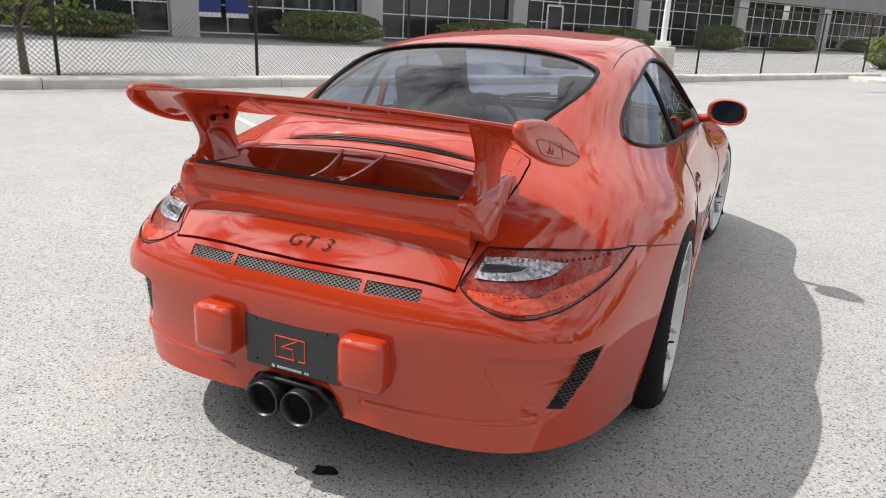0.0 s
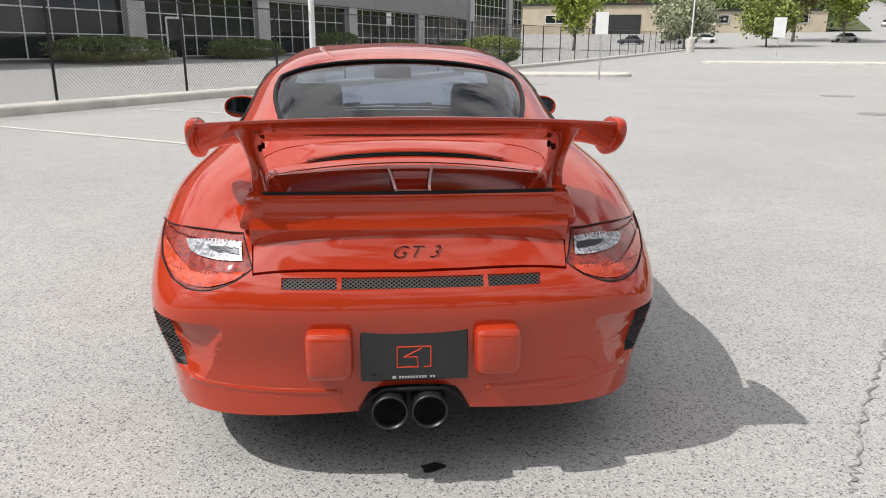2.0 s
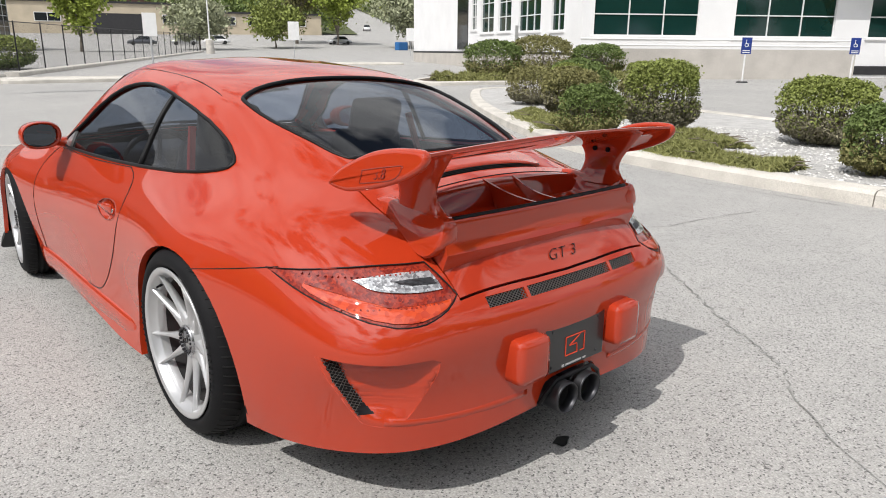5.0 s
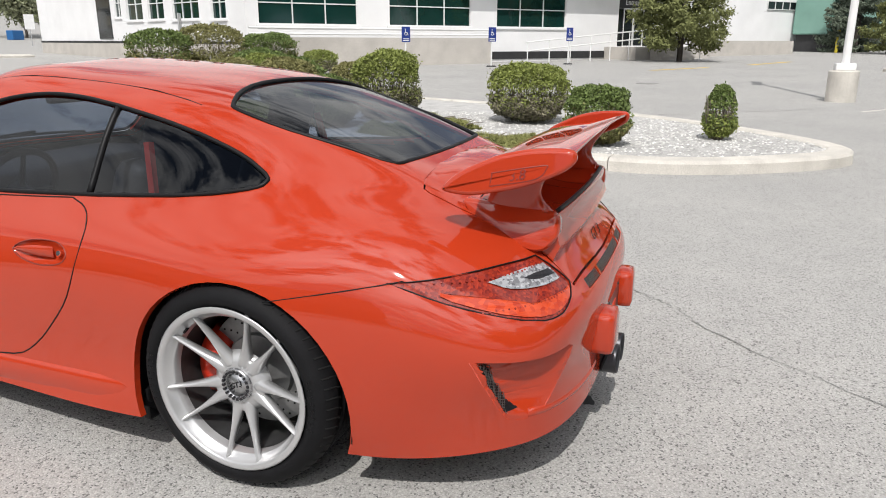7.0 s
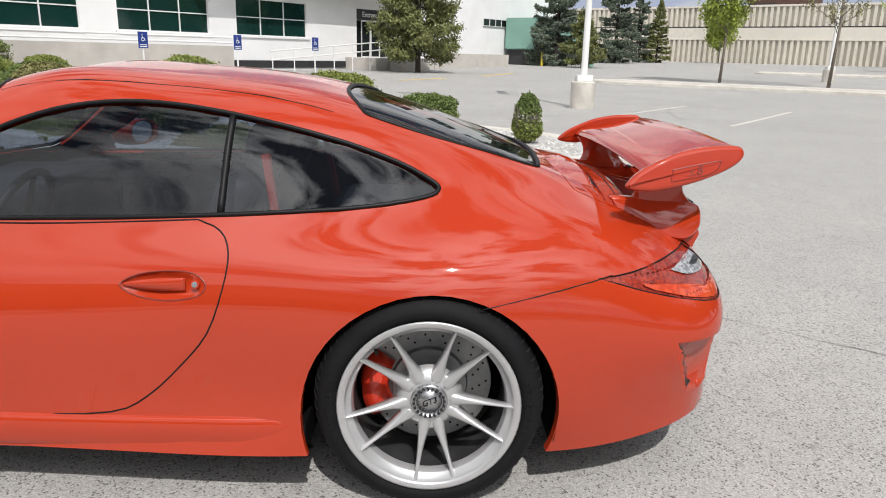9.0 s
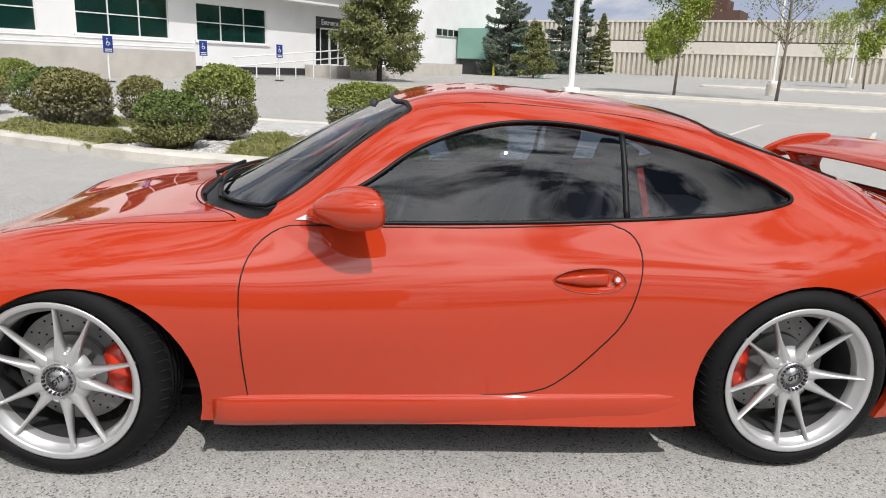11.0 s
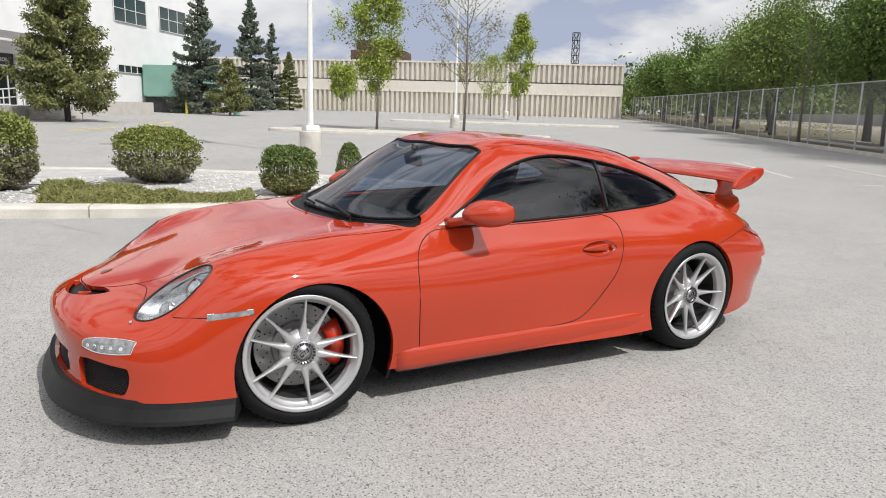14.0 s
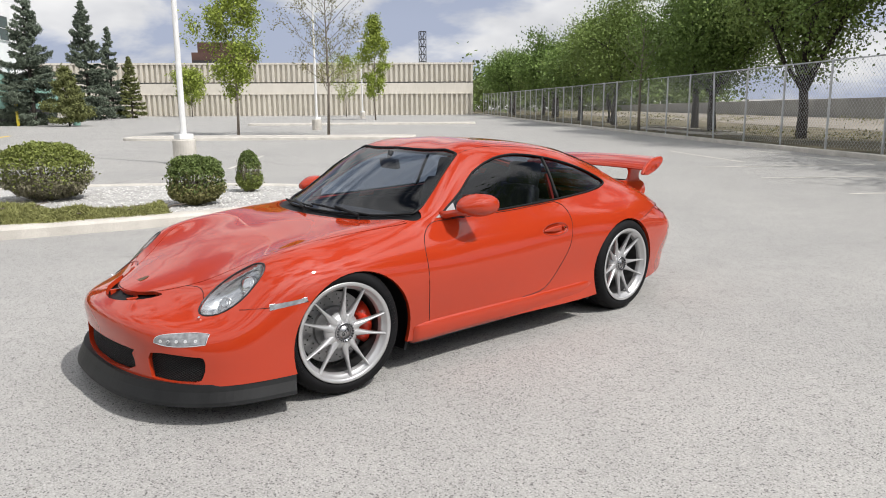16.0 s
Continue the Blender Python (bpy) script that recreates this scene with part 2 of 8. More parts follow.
M = dict(
    asphalt=asphalt_material(),
    far_ground=material("dry_ground", (0.20, 0.19, 0.14), 0.95, vary=0.35, scale=0.05, fine=0.3, fine_scale=1.0),
    concrete=material("kerb_concrete", (0.56, 0.53, 0.48), 0.85, vary=0.16, scale=2.5, fine=0.22, fine_scale=90, bump=0.4),
    stonewall=material("pale_concrete_wall", (0.50, 0.47, 0.43), 0.9, vary=0.1, scale=1.2, fine=0.12, fine_scale=30, bump=0.2),
    gravel=material("white_gravel", (0.46, 0.45, 0.435), 0.9, vary=0.15, scale=5, fine=0.35, fine_scale=60, bump=0.9),
    pebble=material("white_pebble", (0.56, 0.55, 0.53), 0.85, island=0.4),
    paint_line=material("worn_white_paint", (0.57, 0.55, 0.50), 0.8, vary=0.22, scale=9, fine=0.25, fine_scale=60),
    yellow_line=material("worn_yellow_paint", (0.62, 0.45, 0.10), 0.8, vary=0.3, scale=6, fine=0.2, fine_scale=60),
    white_wall=material("white_stucco", (0.80, 0.80, 0.80), 0.85, vary=0.04, scale=0.8, fine=0.05, fine_scale=40, bump=0.2),
    grey_wall=material("grey_render", (0.27, 0.262, 0.26), 0.85, vary=0.08, scale=0.6, fine=0.08, fine_scale=30),
    column=material("column_concrete", (0.52, 0.51, 0.49), 0.85, vary=0.1, scale=1.5, fine=0.12, fine_scale=40),
    mullion=material("white_aluminium", (0.72, 0.72, 0.71), 0.5, vary=0.05, scale=3),
    dark_glass=material("dark_window_glass", (0.012, 0.016, 0.018), 0.06, spec=0.7, vary=0.2, scale=0.4),
    green_glass=material("green_window_glass", (0.006, 0.030, 0.026), 0.04, spec=0.8, vary=0.2, scale=0.4),
    tan_panel=material("tan_ribbed_panel", (0.62, 0.58, 0.50), 0.7, vary=0.07, scale=0.3, fine=0.05, fine_scale=8),
    tan_flat=material("tan_flat_panel", (0.66, 0.62, 0.55), 0.75, vary=0.06, scale=0.2),
    tan_brick=material("tan_block_wall", (0.50, 0.43, 0.32), 0.85, vary=0.1, scale=0.5),
    dark_trim=material("dark_trim", (0.03, 0.03, 0.032), 0.6, vary=0.2, scale=4),
    brown_tower=material("brown_brick", (0.10, 0.055, 0.045), 0.9, vary=0.15, scale=0.3),
    black_steel=material("black_coated_steel", (0.012, 0.012, 0.013), 0.5, vary=0.2, scale=5),
    galvanized=material("galvanized_steel", (0.55, 0.56, 0.57), 0.45, metal=0.7, vary=0.1, scale=6),
    white_steel=material("white_painted_steel", (0.78, 0.78, 0.77), 0.5, vary=0.05, scale=2),
    green_metal=material("pale_green_steel", (0.20, 0.36, 0.30), 0.55, vary=0.08, scale=0.8),
    blue_sign=material("blue_sign_face", (0.015, 0.04, 0.22), 0.45, vary=0.1, scale=5),
    white_sign=material("white_sign_face", (0.80, 0.80, 0.79), 0.5, vary=0.05, scale=5),
    soil=material("mulch_soil", (0.09, 0.07, 0.05), 0.95, vary=0.35, scale=3, fine=0.4, fine_scale=60, bump=0.6),
    bark=material("grey_bark", (0.21, 0.18, 0.15), 0.9, vary=0.3, scale=9, fine=0.35, fine_scale=50, bump=0.8),
    bark_dark=material("dark_bark", (0.05, 0.042, 0.035), 0.9, vary=0.3, scale=9, fine=0.35, fine_scale=50, bump=0.8),
    leaf_spring=material("fresh_green_leaf", (0.27, 0.33, 0.06), 0.6, island=0.28, spec=0.3),
    leaf_deep=material("deep_green_leaf", (0.125, 0.17, 0.05), 0.6, island=0.28, spec=0.3),
    leaf_poplar=material("poplar_leaf", (0.135, 0.205, 0.05), 0.6, island=0.3, spec=0.3),
    leaf_poplar2=material("light_poplar_leaf", (0.19, 0.26, 0.07), 0.6, island=0.3, spec=0.3),
    leaf_hedge=material("hedge_leaf", (0.215, 0.25, 0.065), 0.6, island=0.28, spec=0.3),
    leaf_olive=material("olive_leaf", (0.21, 0.20, 0.08), 0.65, island=0.28, spec=0.3),
    leaf_grey=material("grey_green_leaf", (0.21, 0.195, 0.13), 0.7, island=0.28, spec=0.3),
    leaf_pale=material("pale_blossom_leaf", (0.33, 0.35, 0.22), 0.7, island=0.28, spec=0.3),
    needle=material("juniper_needle", (0.25, 0.255, 0.095), 0.7, island=0.28, spec=0.25),
    spruce=material("spruce_needle", (0.14, 0.17, 0.125), 0.7, island=0.28, spec=0.25),
    pine=material("pine_needle", (0.17, 0.185, 0.07), 0.7, island=0.28, spec=0.25),
    twig=material("grey_twig", (0.19, 0.16, 0.13), 0.9, vary=0.3, scale=9),
    blue_bin=material("blue_plastic", (0.02, 0.12, 0.32), 0.5),
    yellow_post=material("yellow_paint", (0.62, 0.5, 0.05), 0.5),
)

# ---- building helpers ----
def part(name, bm, mat, parent=None, label="", smooth=False, category="", kind="", group=""):
    """Links a bmesh as one mesh object, under a thing or part if given."""
    me = bpy.data.meshes.new(name)
    bm.normal_update()
    bm.to_mesh(me)
    bm.free()
    for x in (mat if isinstance(mat, (list, tuple)) else [mat]):
        me.materials.append(x)
    if smooth:
        me.polygons.foreach_set("use_smooth", [True] * len(me.polygons))
    ob = new(name, me)
    if parent is not None:
        ob.parent = parent
    return tagged(ob, label, category, group, kind)


def raw(name, verts, faces, mat, parent=None, label="", smooth=False, **tags):
    """Like part(), from vertices and faces."""
    me = bpy.data.meshes.new(name)
    me.from_pydata([tuple(v) for v in verts], [], [tuple(f) for f in faces])
    for x in (mat if isinstance(mat, (list, tuple)) else [mat]):
        me.materials.append(x)
    if smooth:
        me.polygons.foreach_set("use_smooth", [True] * len(me.polygons))
    ob = new(name, me)
    if parent is not None:
        ob.parent = parent
    return tagged(ob, label, **tags)


def thing(name, place=(0, 0, 0), label="", category="", group="", kind="", turn=0.0):
    ob = new(name)
    ob.empty_display_size = 0.1
    ob.matrix_world = pose(*place, 0, 0, turn)
    return tagged(ob, label, category, group, kind)


def box(bm, lo, hi, bevel=0.0, m=None):
    """A box between two corners, with bevelled edges, moved by m."""
    lo, hi = Vector(lo), Vector(hi)
    got = bmesh.ops.create_cube(bm, size=1.0)["verts"]
    for v in got:
        v.co = Vector([lo[k] + (v.co[k] + 0.5) * (hi[k] - lo[k]) for k in range(3)])
    if bevel:
        edges = list({e for v in got for e in v.link_edges})
        r = bmesh.ops.bevel(bm, geom=edges, offset=bevel, segments=2, affect="EDGES", profile=0.6)
        got = list({v for f in r["faces"] for v in f.verts} | {v for v in got if v.is_valid})
    if m is not None:
        bmesh.ops.transform(bm, matrix=m, verts=got)
    return got


def rod(bm, a, b, r0, r1=None, sides=8, cap=True):
    """A tapered round bar from a to b."""
    a, b = Vector(a), Vector(b)
    r1 = r0 if r1 is None else r1
    q = (b - a).to_track_quat("Z", "Y")
    rings = []
    for p, r in ((a, r0), (b, r1)):
        rings.append([bm.verts.new(p + q @ Vector((r * math.cos(2 * math.pi * k / sides), r * math.sin(2 * math.pi * k / sides), 0)))
                      for k in range(sides)])
    for k in range(sides):
        bm.faces.new((rings[0][k], rings[0][(k + 1) % sides], rings[1][(k + 1) % sides], rings[1][k]))
    if cap:
        bm.faces.new(rings[0][::-1])
        bm.faces.new(rings[1])
    return rings


def tube(bm, points, radius, sides=8, closed=False):
    """A bent round bar through points; radius is a number or one for each point."""
    pts = [Vector(p) for p in points]
    n = len(pts)
    rings = []
    up = Vector((0, 0, 1))
    for k, p in enumerate(pts):
        if closed:
            d = pts[(k + 1) % n] - pts[k - 1]
        else:
            d = pts[min(k + 1, n - 1)] - pts[max(k - 1, 0)]
        d.normalize()
        side = d.cross(up)
        if side.length < 0.1:
            side = d.cross(Vector((1, 0, 0)))
        side.normalize()
        top = side.cross(d)
        r = radius[k] if isinstance(radius, (list, tuple)) else radius
        rings.append([bm.verts.new(p + side * (r * math.cos(2 * math.pi * j / sides)) + top * (r * math.sin(2 * math.pi * j / sides)))
                      for j in range(sides)])
    for k in range(n if closed else n - 1):
        a, b = rings[k], rings[(k + 1) % n]
        for j in range(sides):
            bm.faces.new((a[j], a[(j + 1) % sides], b[(j + 1) % sides], b[j]))
    if not closed:
        bm.faces.new(rings[0][::-1])
        bm.faces.new(rings[-1])


def lathe(bm, profile, sides=48, m=None):
    """Turns (radius, height) pairs round the z axis."""
    rings = []
    for r, h in profile:
        rings.append([bm.verts.new((r * math.cos(2 * math.pi * k / sides), r * math.sin(2 * math.pi * k / sides), h)) for k in range(sides)])
    for a, b in zip(rings, rings[1:]):
        for k in range(sides):
            bm.faces.new((a[k], a[(k + 1) % sides], b[(k + 1) % sides], b[k]))
    if m is not None:
        bmesh.ops.transform(bm, matrix=m, verts=[v for r in rings for v in r])
    return rings


def height_of(x, y):
    """The height of the ground."""
    r = math.hypot(x, y)
    q = max(0.0, r - 10.0)
    z = 0.013 * q * q / (q + 20.0)
    far = max(0.0, 0.42 * x + 0.91 * y - 105.0)          # the street climbs a hill to the north
    return z + 0.075 * far * far / (far + 40.0)

# ---- ground, kerbs and markings ----
def ground_sheet():
    steps = [0, 1.5, 3, 4.5, 6, 8, 10, 12, 14, 17, 20, 24, 28, 33, 38, 44, 50, 58, 66, 75, 85, 96, 108, 122, 140, 152, 165, 182, 200, 224, 250, 284, 320, 370, 420, 600, 900, 1400, 2200]
    lines = sorted({s * v for s in (-1, 1) for v in steps})
    verts = [(x, y, height_of(x, y)) for y in lines for x in lines]
    n = len(lines)
    faces = [(b * n + a, b * n + a + 1, (b + 1) * n + a + 1, (b + 1) * n + a) for b in range(n - 1) for a in range(n - 1)]
    return raw("ground", verts, faces, M["asphalt"], None, "pale sun-bleached asphalt parking lot with worn patches", True, category="ground", kind="structure")


ground_sheet()
NU, NM = Vector((.505, .863)), Vector((-.863, .505))        # along and across the northern fence
D, E2 = Vector((.79, -.61)), Vector((.61, .79))             # along and across the white building's front


def on_ground(x, y, z=0.0):
    return Vector((x, y, height_of(x, y) + z))


def curve2(points, steps=6, closed=False):
    """A smooth plan line through points."""
    pts = [Vector(p) for p in points]
    n, out = len(pts), []
    for k in range(n if closed else n - 1):
        if closed:
            p0, p1, p2, p3 = (pts[(k + d) % n] for d in (-1, 0, 1, 2))
        else:
            p0, p1, p2, p3 = pts[max(k - 1, 0)], pts[k], pts[k + 1], pts[min(k + 2, n - 1)]
        for j in range(steps):
            t = j / steps
            out.append(0.5 * (2 * p1 + (p2 - p0) * t + (2 * p0 - 5 * p1 + 4 * p2 - p3) * t * t + (3 * p1 - p0 - 3 * p2 + p3) * t ** 3))
    if not closed:
        out.append(pts[-1])
    return out


def kerb_run(line, width=0.30, high=0.14, closed=False, parent=None, piece=3.0, name="kerb"):
    """Kerb stones along a plan line, each piece a part with its own bevelled edges and a joint."""
    pts = line + ([line[0]] if closed else [])
    dist = [0.0]
    for a, b in zip(pts, pts[1:]):
        dist.append(dist[-1] + (b - a).length)

    def at(s):
        s = min(max(s, 0), dist[-1])
        k = max(j for j in range(len(dist)) if dist[j] <= s + 1e-9)
        k = min(k, len(pts) - 2)
        f = (s - dist[k]) / max(dist[k + 1] - dist[k], 1e-9)
        p = pts[k].lerp(pts[k + 1], f)
        a, b = pts[max(k - 1, 0)], pts[min(k + 2, len(pts) - 1)]
        return p, (b - a).normalized()

    n = max(1, round(dist[-1] / piece))
    for k in range(n):
        lo, hi = dist[-1] * k / n + 0.006, dist[-1] * (k + 1) / n - 0.006
        m = max(2, int((hi - lo) / 0.35) + 1)
        bm = bmesh.new()
        rows = []
        for j in range(m + 1):
            p, t = at(lo + (hi - lo) * j / m)
            side = Vector((-t.y, t.x))
            z = height_of(p.x, p.y)
            prof = [(0.0, -.05), (0.012, high - .035), (0.04, high - .006), (0.07, high), (width - .03, high + .002), (width, high - .02), (width, -.05)]
            rows.append([bm.verts.new((p.x + side.x * a, p.y + side.y * a, z + b)) for a, b in prof])
        for a, b in zip(rows, rows[1:]):
            for q in range(len(a) - 1):
                bm.faces.new((a[q], b[q], b[q + 1], a[q + 1]))
        bm.faces.new(rows[0]); bm.faces.new(rows[-1])
        bmesh.ops.recalc_face_normals(bm, faces=bm.faces)
        part(name, bm, M["concrete"], parent)


def bed(name, outline, z, mat, label, kind="structure", category="bed"):
    """A flat filled area, laid on the ground."""
    bm = bmesh.new()
    vs = [bm.verts.new(on_ground(p[0], p[1], z)) for p in outline]
    f = bm.faces.new(vs)
    bmesh.ops.triangulate(bm, faces=[f])
    bmesh.ops.recalc_face_normals(bm, faces=bm.faces)
    if sum(f.normal.z for f in bm.faces) < 0:
        bmesh.ops.reverse_faces(bm, faces=bm.faces)
    return part(name, bm, mat, None, label, kind=kind, category=category)


def stripe(a, b, width, mat, label, z=0.006):
    """A painted line from a to b, with worn ragged edges."""
    a, b = Vector(a), Vector(b)
    t = (b - a).normalized()
    side = Vector((-t.y, t.x)) * width / 2
    n = max(4, int((b - a).length / 0.25))
    bm = bmesh.new()
    rows = []
    for k in range(n + 1):
        p = a.lerp(b, k / n)
        w = 1 + 0.18 * noise.noise((p.x * 3, p.y * 3, 0))
        rows.append([bm.verts.new(on_ground(p.x + side.x * s * w, p.y + side.y * s * w, z)) for s in (-1, 1)])
    for r, q in zip(rows, rows[1:]):
        bm.faces.new((r[0], r[1], q[1], q[0]))
    bmesh.ops.recalc_face_normals(bm, faces=bm.faces)
    return part("line", bm, mat, None, label, category="marking", kind="structure")


# island with bushes beside the car
FRONT = [(6.35, -2.62), (5.55, -1.75), (5.12, -.8), (5.14, 0), (5.28, 1.1), (5.48, 2.2), (5.78, 3.25), (6.35, 4.5), (7.7, 6.6), (10.2, 9.9), (13.0, 12.9), (14.4, 13.9)]
BACK = [(15.9, 13.6), (15.2, 11.5), (13.6, 8.2), (12.0, 4.2), (10.9, 1.4), (9.9, -.4), (8.4, -1.9), (7.2, -2.66)]
isl = curve2(FRONT + BACK, 6, True)
island = thing("kerb_island", (0, 0, 0), "pale concrete kerb round a planted island", "kerb", kind="structure")
kerb_run(isl[::-1], 0.30, 0.14, True, island, 3.0)
cx, cy = sum(p.x for p in isl) / len(isl), sum(p.y for p in isl) / len(isl)
inner = [q + (Vector((cx, cy)) - q).normalized() * 0.25 for q in isl]
bed("gravel_bed", inner, 0.115, M["gravel"], "white gravel bed inside the kerb island")

# far planted island to the north east, long islands with trees to the south east
def small_island(points, label, fill, steps=4):
    line = curve2(points, steps, True)
    area2 = sum(line[k - 1].x * line[k].y - line[k].x * line[k - 1].y for k in range(len(line)))
    if area2 > 0:
        line = line[::-1]
    t = thing("kerb_island", (0, 0, 0), label, "kerb", kind="structure")
    kerb_run(line[::-1] if area2 > 0 else line[::-1], 0.25, 0.14, True, t, 5.0)
    mx, my = sum(p.x for p in line) / len(line), sum(p.y for p in line) / len(line)
    bed("island_bed", [q + (Vector((mx, my)) - q).normalized() * 0.2 for q in line], 0.12, fill, "ground inside the kerb island")


def strip_island(p, along, length, wide, label, fill):
    a = Vector(p); t = Vector(along).normalized(); s = Vector((-t.y, t.x))
    small_island([a, a + t * length * .33, a + t * length * .66, a + t * length, a + t * (length + .6) + s * wide * .5, a + t * length + s * wide,
                  a + t * length * .5 + s * wide, a + s * wide, a - t * .6 + s * wide * .5], label, fill, 3)


small_island([(15.6, 17.6), (17.4, 16.9), (20.5, 15.6), (24.5, 13.6), (27.5, 15.5), (27, 18.5), (23, 21.5), (19, 21.0), (16.2, 19.4)], "pale concrete kerb round a far planted island", M["soil"])
strip_island((23.2, -17.4), E2, 12.6, -2.3, "concrete kerb round a strip with young trees", M["stonewall"])
strip_island((38.5, -36.5), E2, 17.0, -2.5, "concrete kerb round a far strip with trees", M["stonewall"])
strip_island((3.9, 25.6), (1.0, -.05), 5.6, 2.0, "concrete kerb round a sign island", M["concrete"])
strip_island((20.5, 41.0), (.75, -.3), 10.0, 2.0, "concrete kerb round a far strip", M["concrete"])
strip_island((13.0, -31.0), D, 9.0, 2.2, "concrete kerb round a strip with a young tree", M["soil"])

# kerb under the northern fence
north_kerb = thing("north_kerb", (0, 0, 0), "low concrete kerb under the black fence", "kerb", kind="structure")
kline = [NU * (s * 4.0) + NM * 10.95 for s in range(-6, 8)]
kerb_run(kline, 0.62, 0.17, False, north_kerb, 4.0)
kline = [NU * (29.5 + s * 6.0) + NM * 11.0 for s in range(0, 12)]
kerb_run(kline, 0.55, 0.17, False, north_kerb, 6.0)
south_kerb = thing("south_kerb", (0, 0, 0), "low concrete kerb in front of the southern fence", "kerb", kind="structure")
SF = Vector((3.26, -19.1))
kerb_run([SF + D * (s * 5.0) + E2 * .9 for s in range(-5, 22)], 0.25, 0.15, False, south_kerb, 5.0)

# parking lines
for a, b in (((-7.1, 6.28), (-3.6, 3.88)), ((-6.0, 8.95), (-2.1, 6.39)), ((-4.6, 11.9), (-2.0, 10.6)), ((-2.9, 10.7), (.6, 8.7))):
    stripe(a, b, 0.10, M["paint_line"], "worn pale parking line on the asphalt")
for k in range(7):
    p = Vector((12.6, -3.2)) + E2 * (-2.7 * k) + D * 1.0
    stripe(p, p + D * 5.2, 0.10, M["paint_line"], "worn pale parking line on the asphalt")
for k in range(6):
    p = Vector((5.8, -11.5)) + D * (-2.9 * k) - E2 * 1.0
    stripe(p, p - E2 * 4.6, 0.11, M["paint_line"], "worn pale parking line on the asphalt")
stripe((33.2, -.6), (29.6, 1.6), 0.3, M["yellow_line"], "yellow painted kerb line")
stripe((41.5, -4.6), (36.5, -2.4), 0.3, M["yellow_line"], "yellow painted kerb line")

# cracks and an oil stain
M["tar"] = material("dark_crack", (0.24, 0.235, 0.225), 0.9, vary=0.4, scale=20, fine=0.3, fine_scale=90)
M["oil"] = material("oil_stain", (0.02, 0.02, 0.02), 0.5, vary=0.3, scale=20)


def crack(points, width, label="dark crack in the asphalt", seed=0, z=0.004):
    rnd = random.Random(seed)
    line = curve2(points, 14)
    bm = bmesh.new()
    rows = []
    for k, p in enumerate(line):
        t = (line[min(k + 1, len(line) - 1)] - line[max(k - 1, 0)]).normalized()
        s = Vector((-t.y, t.x))
        p = p + s * rnd.uniform(-1, 1) * width * 2.2
        w = width * rnd.uniform(.08, .95) * (0.2 if k in (0, len(line) - 1) else 1)
        rows.append([bm.verts.new(on_ground(p.x + s.x * w * q, p.y + s.y * w * q, z)) for q in (-1, 1)])
    for r, q in zip(rows, rows[1:]):
        bm.faces.new((r[0], r[1], q[1], q[0]))
    bmesh.ops.recalc_face_normals(bm, faces=bm.faces)
    part("crack", bm, M["tar"], None, label, category="crack", kind="structure")


crack([(1.23, -1.13), (1.37, -.94), (1.75, -.48), (2.1, -.08), (2.4, .26), (2.83, .77), (2.95, 1.0)], 0.008, seed=1)
crack([(2.83, .77), (3.1, .55), (3.5, .5), (4.2, .35)], 0.006, seed=2)
crack([(13.9, -3.3), (11.8, -.6), (11.2, .4), (10.9, .9)], 0.025, seed=3)
crack([(15.6, 20.9), (15.8, 18.5), (17.0, 17.2)], 0.05, seed=4)
crack([(2.95, 1.0), (3.4, 1.7), (4.3, 2.6), (5.3, 3.1)], 0.006, seed=5)
crack([(-1.5, -4.5), (.6, -1.7), (1.23, -1.13)], 0.005, seed=6)
crack([(5.32, 4.2), (5.5, 3.0), (5.05, 1.2), (4.95, -.6)], 0.006, seed=7)
crack([(20.5, -9.2), (16.4, -6.2), (13.0, -5.4)], 0.02, seed=8)
bm = bmesh.new()
vs = [bm.verts.new((.055 + (.036 + .009 * math.sin(3 * a + 1)) * math.cos(a), -.90 + (.024 + .007 * math.sin(2 * a)) * math.sin(a), .004)) for a in [2 * math.pi * k / 24 for k in range(24)]]
bm.faces.new(vs)
part("oil_stain", bm, M["oil"], None, "small dark oil stain on the asphalt", category="stain", kind="structure")
for x, y, r in ((21.0, .9, .35), (9.5, 10.4, .35), (11.8, 15.2, .4)):
    bm = bmesh.new()
    rod(bm, on_ground(x, y, -.02), on_ground(x, y, .008), r, r, 24)
    part("manhole_cover", bm, M["tar"], None, "round dark manhole cover in the asphalt", category="manhole", kind="structure")

# ---- buildings ----
def slab(bm, o, u, v, n, u0, u1, z0, z1, d0, d1):
    """A box on a front: u0..u1 along, z0..z1 up, d0..d1 outwards from it."""
    o, u, n = Vector((*o, 0)), Vector((*u, 0)), Vector((*n, 0))
    vs = []
    for d in (d0, d1):
        for a, z in ((u0, z0), (u1, z0), (u1, z1), (u0, z1)):
            vs.append(bm.verts.new(o + u * a + n * d + Vector((0, 0, z))))
    for f in ((0, 1, 2, 3), (7, 6, 5, 4), (0, 4, 5, 1), (1, 5, 6, 2), (2, 6, 7, 3), (3, 7, 4, 0)):
        bm.faces.new([vs[k] for k in f])
    return vs


def piece(name, front, u0, u1, z0, z1, d0, d1, mat, parent, label=""):
    o, u, n = front
    bm = bmesh.new()
    slab(bm, o, u, None, n, u0, u1, z0, z1, d0, d1)
    bmesh.ops.recalc_face_normals(bm, faces=bm.faces)
    return part(name, bm, mat, parent, label)


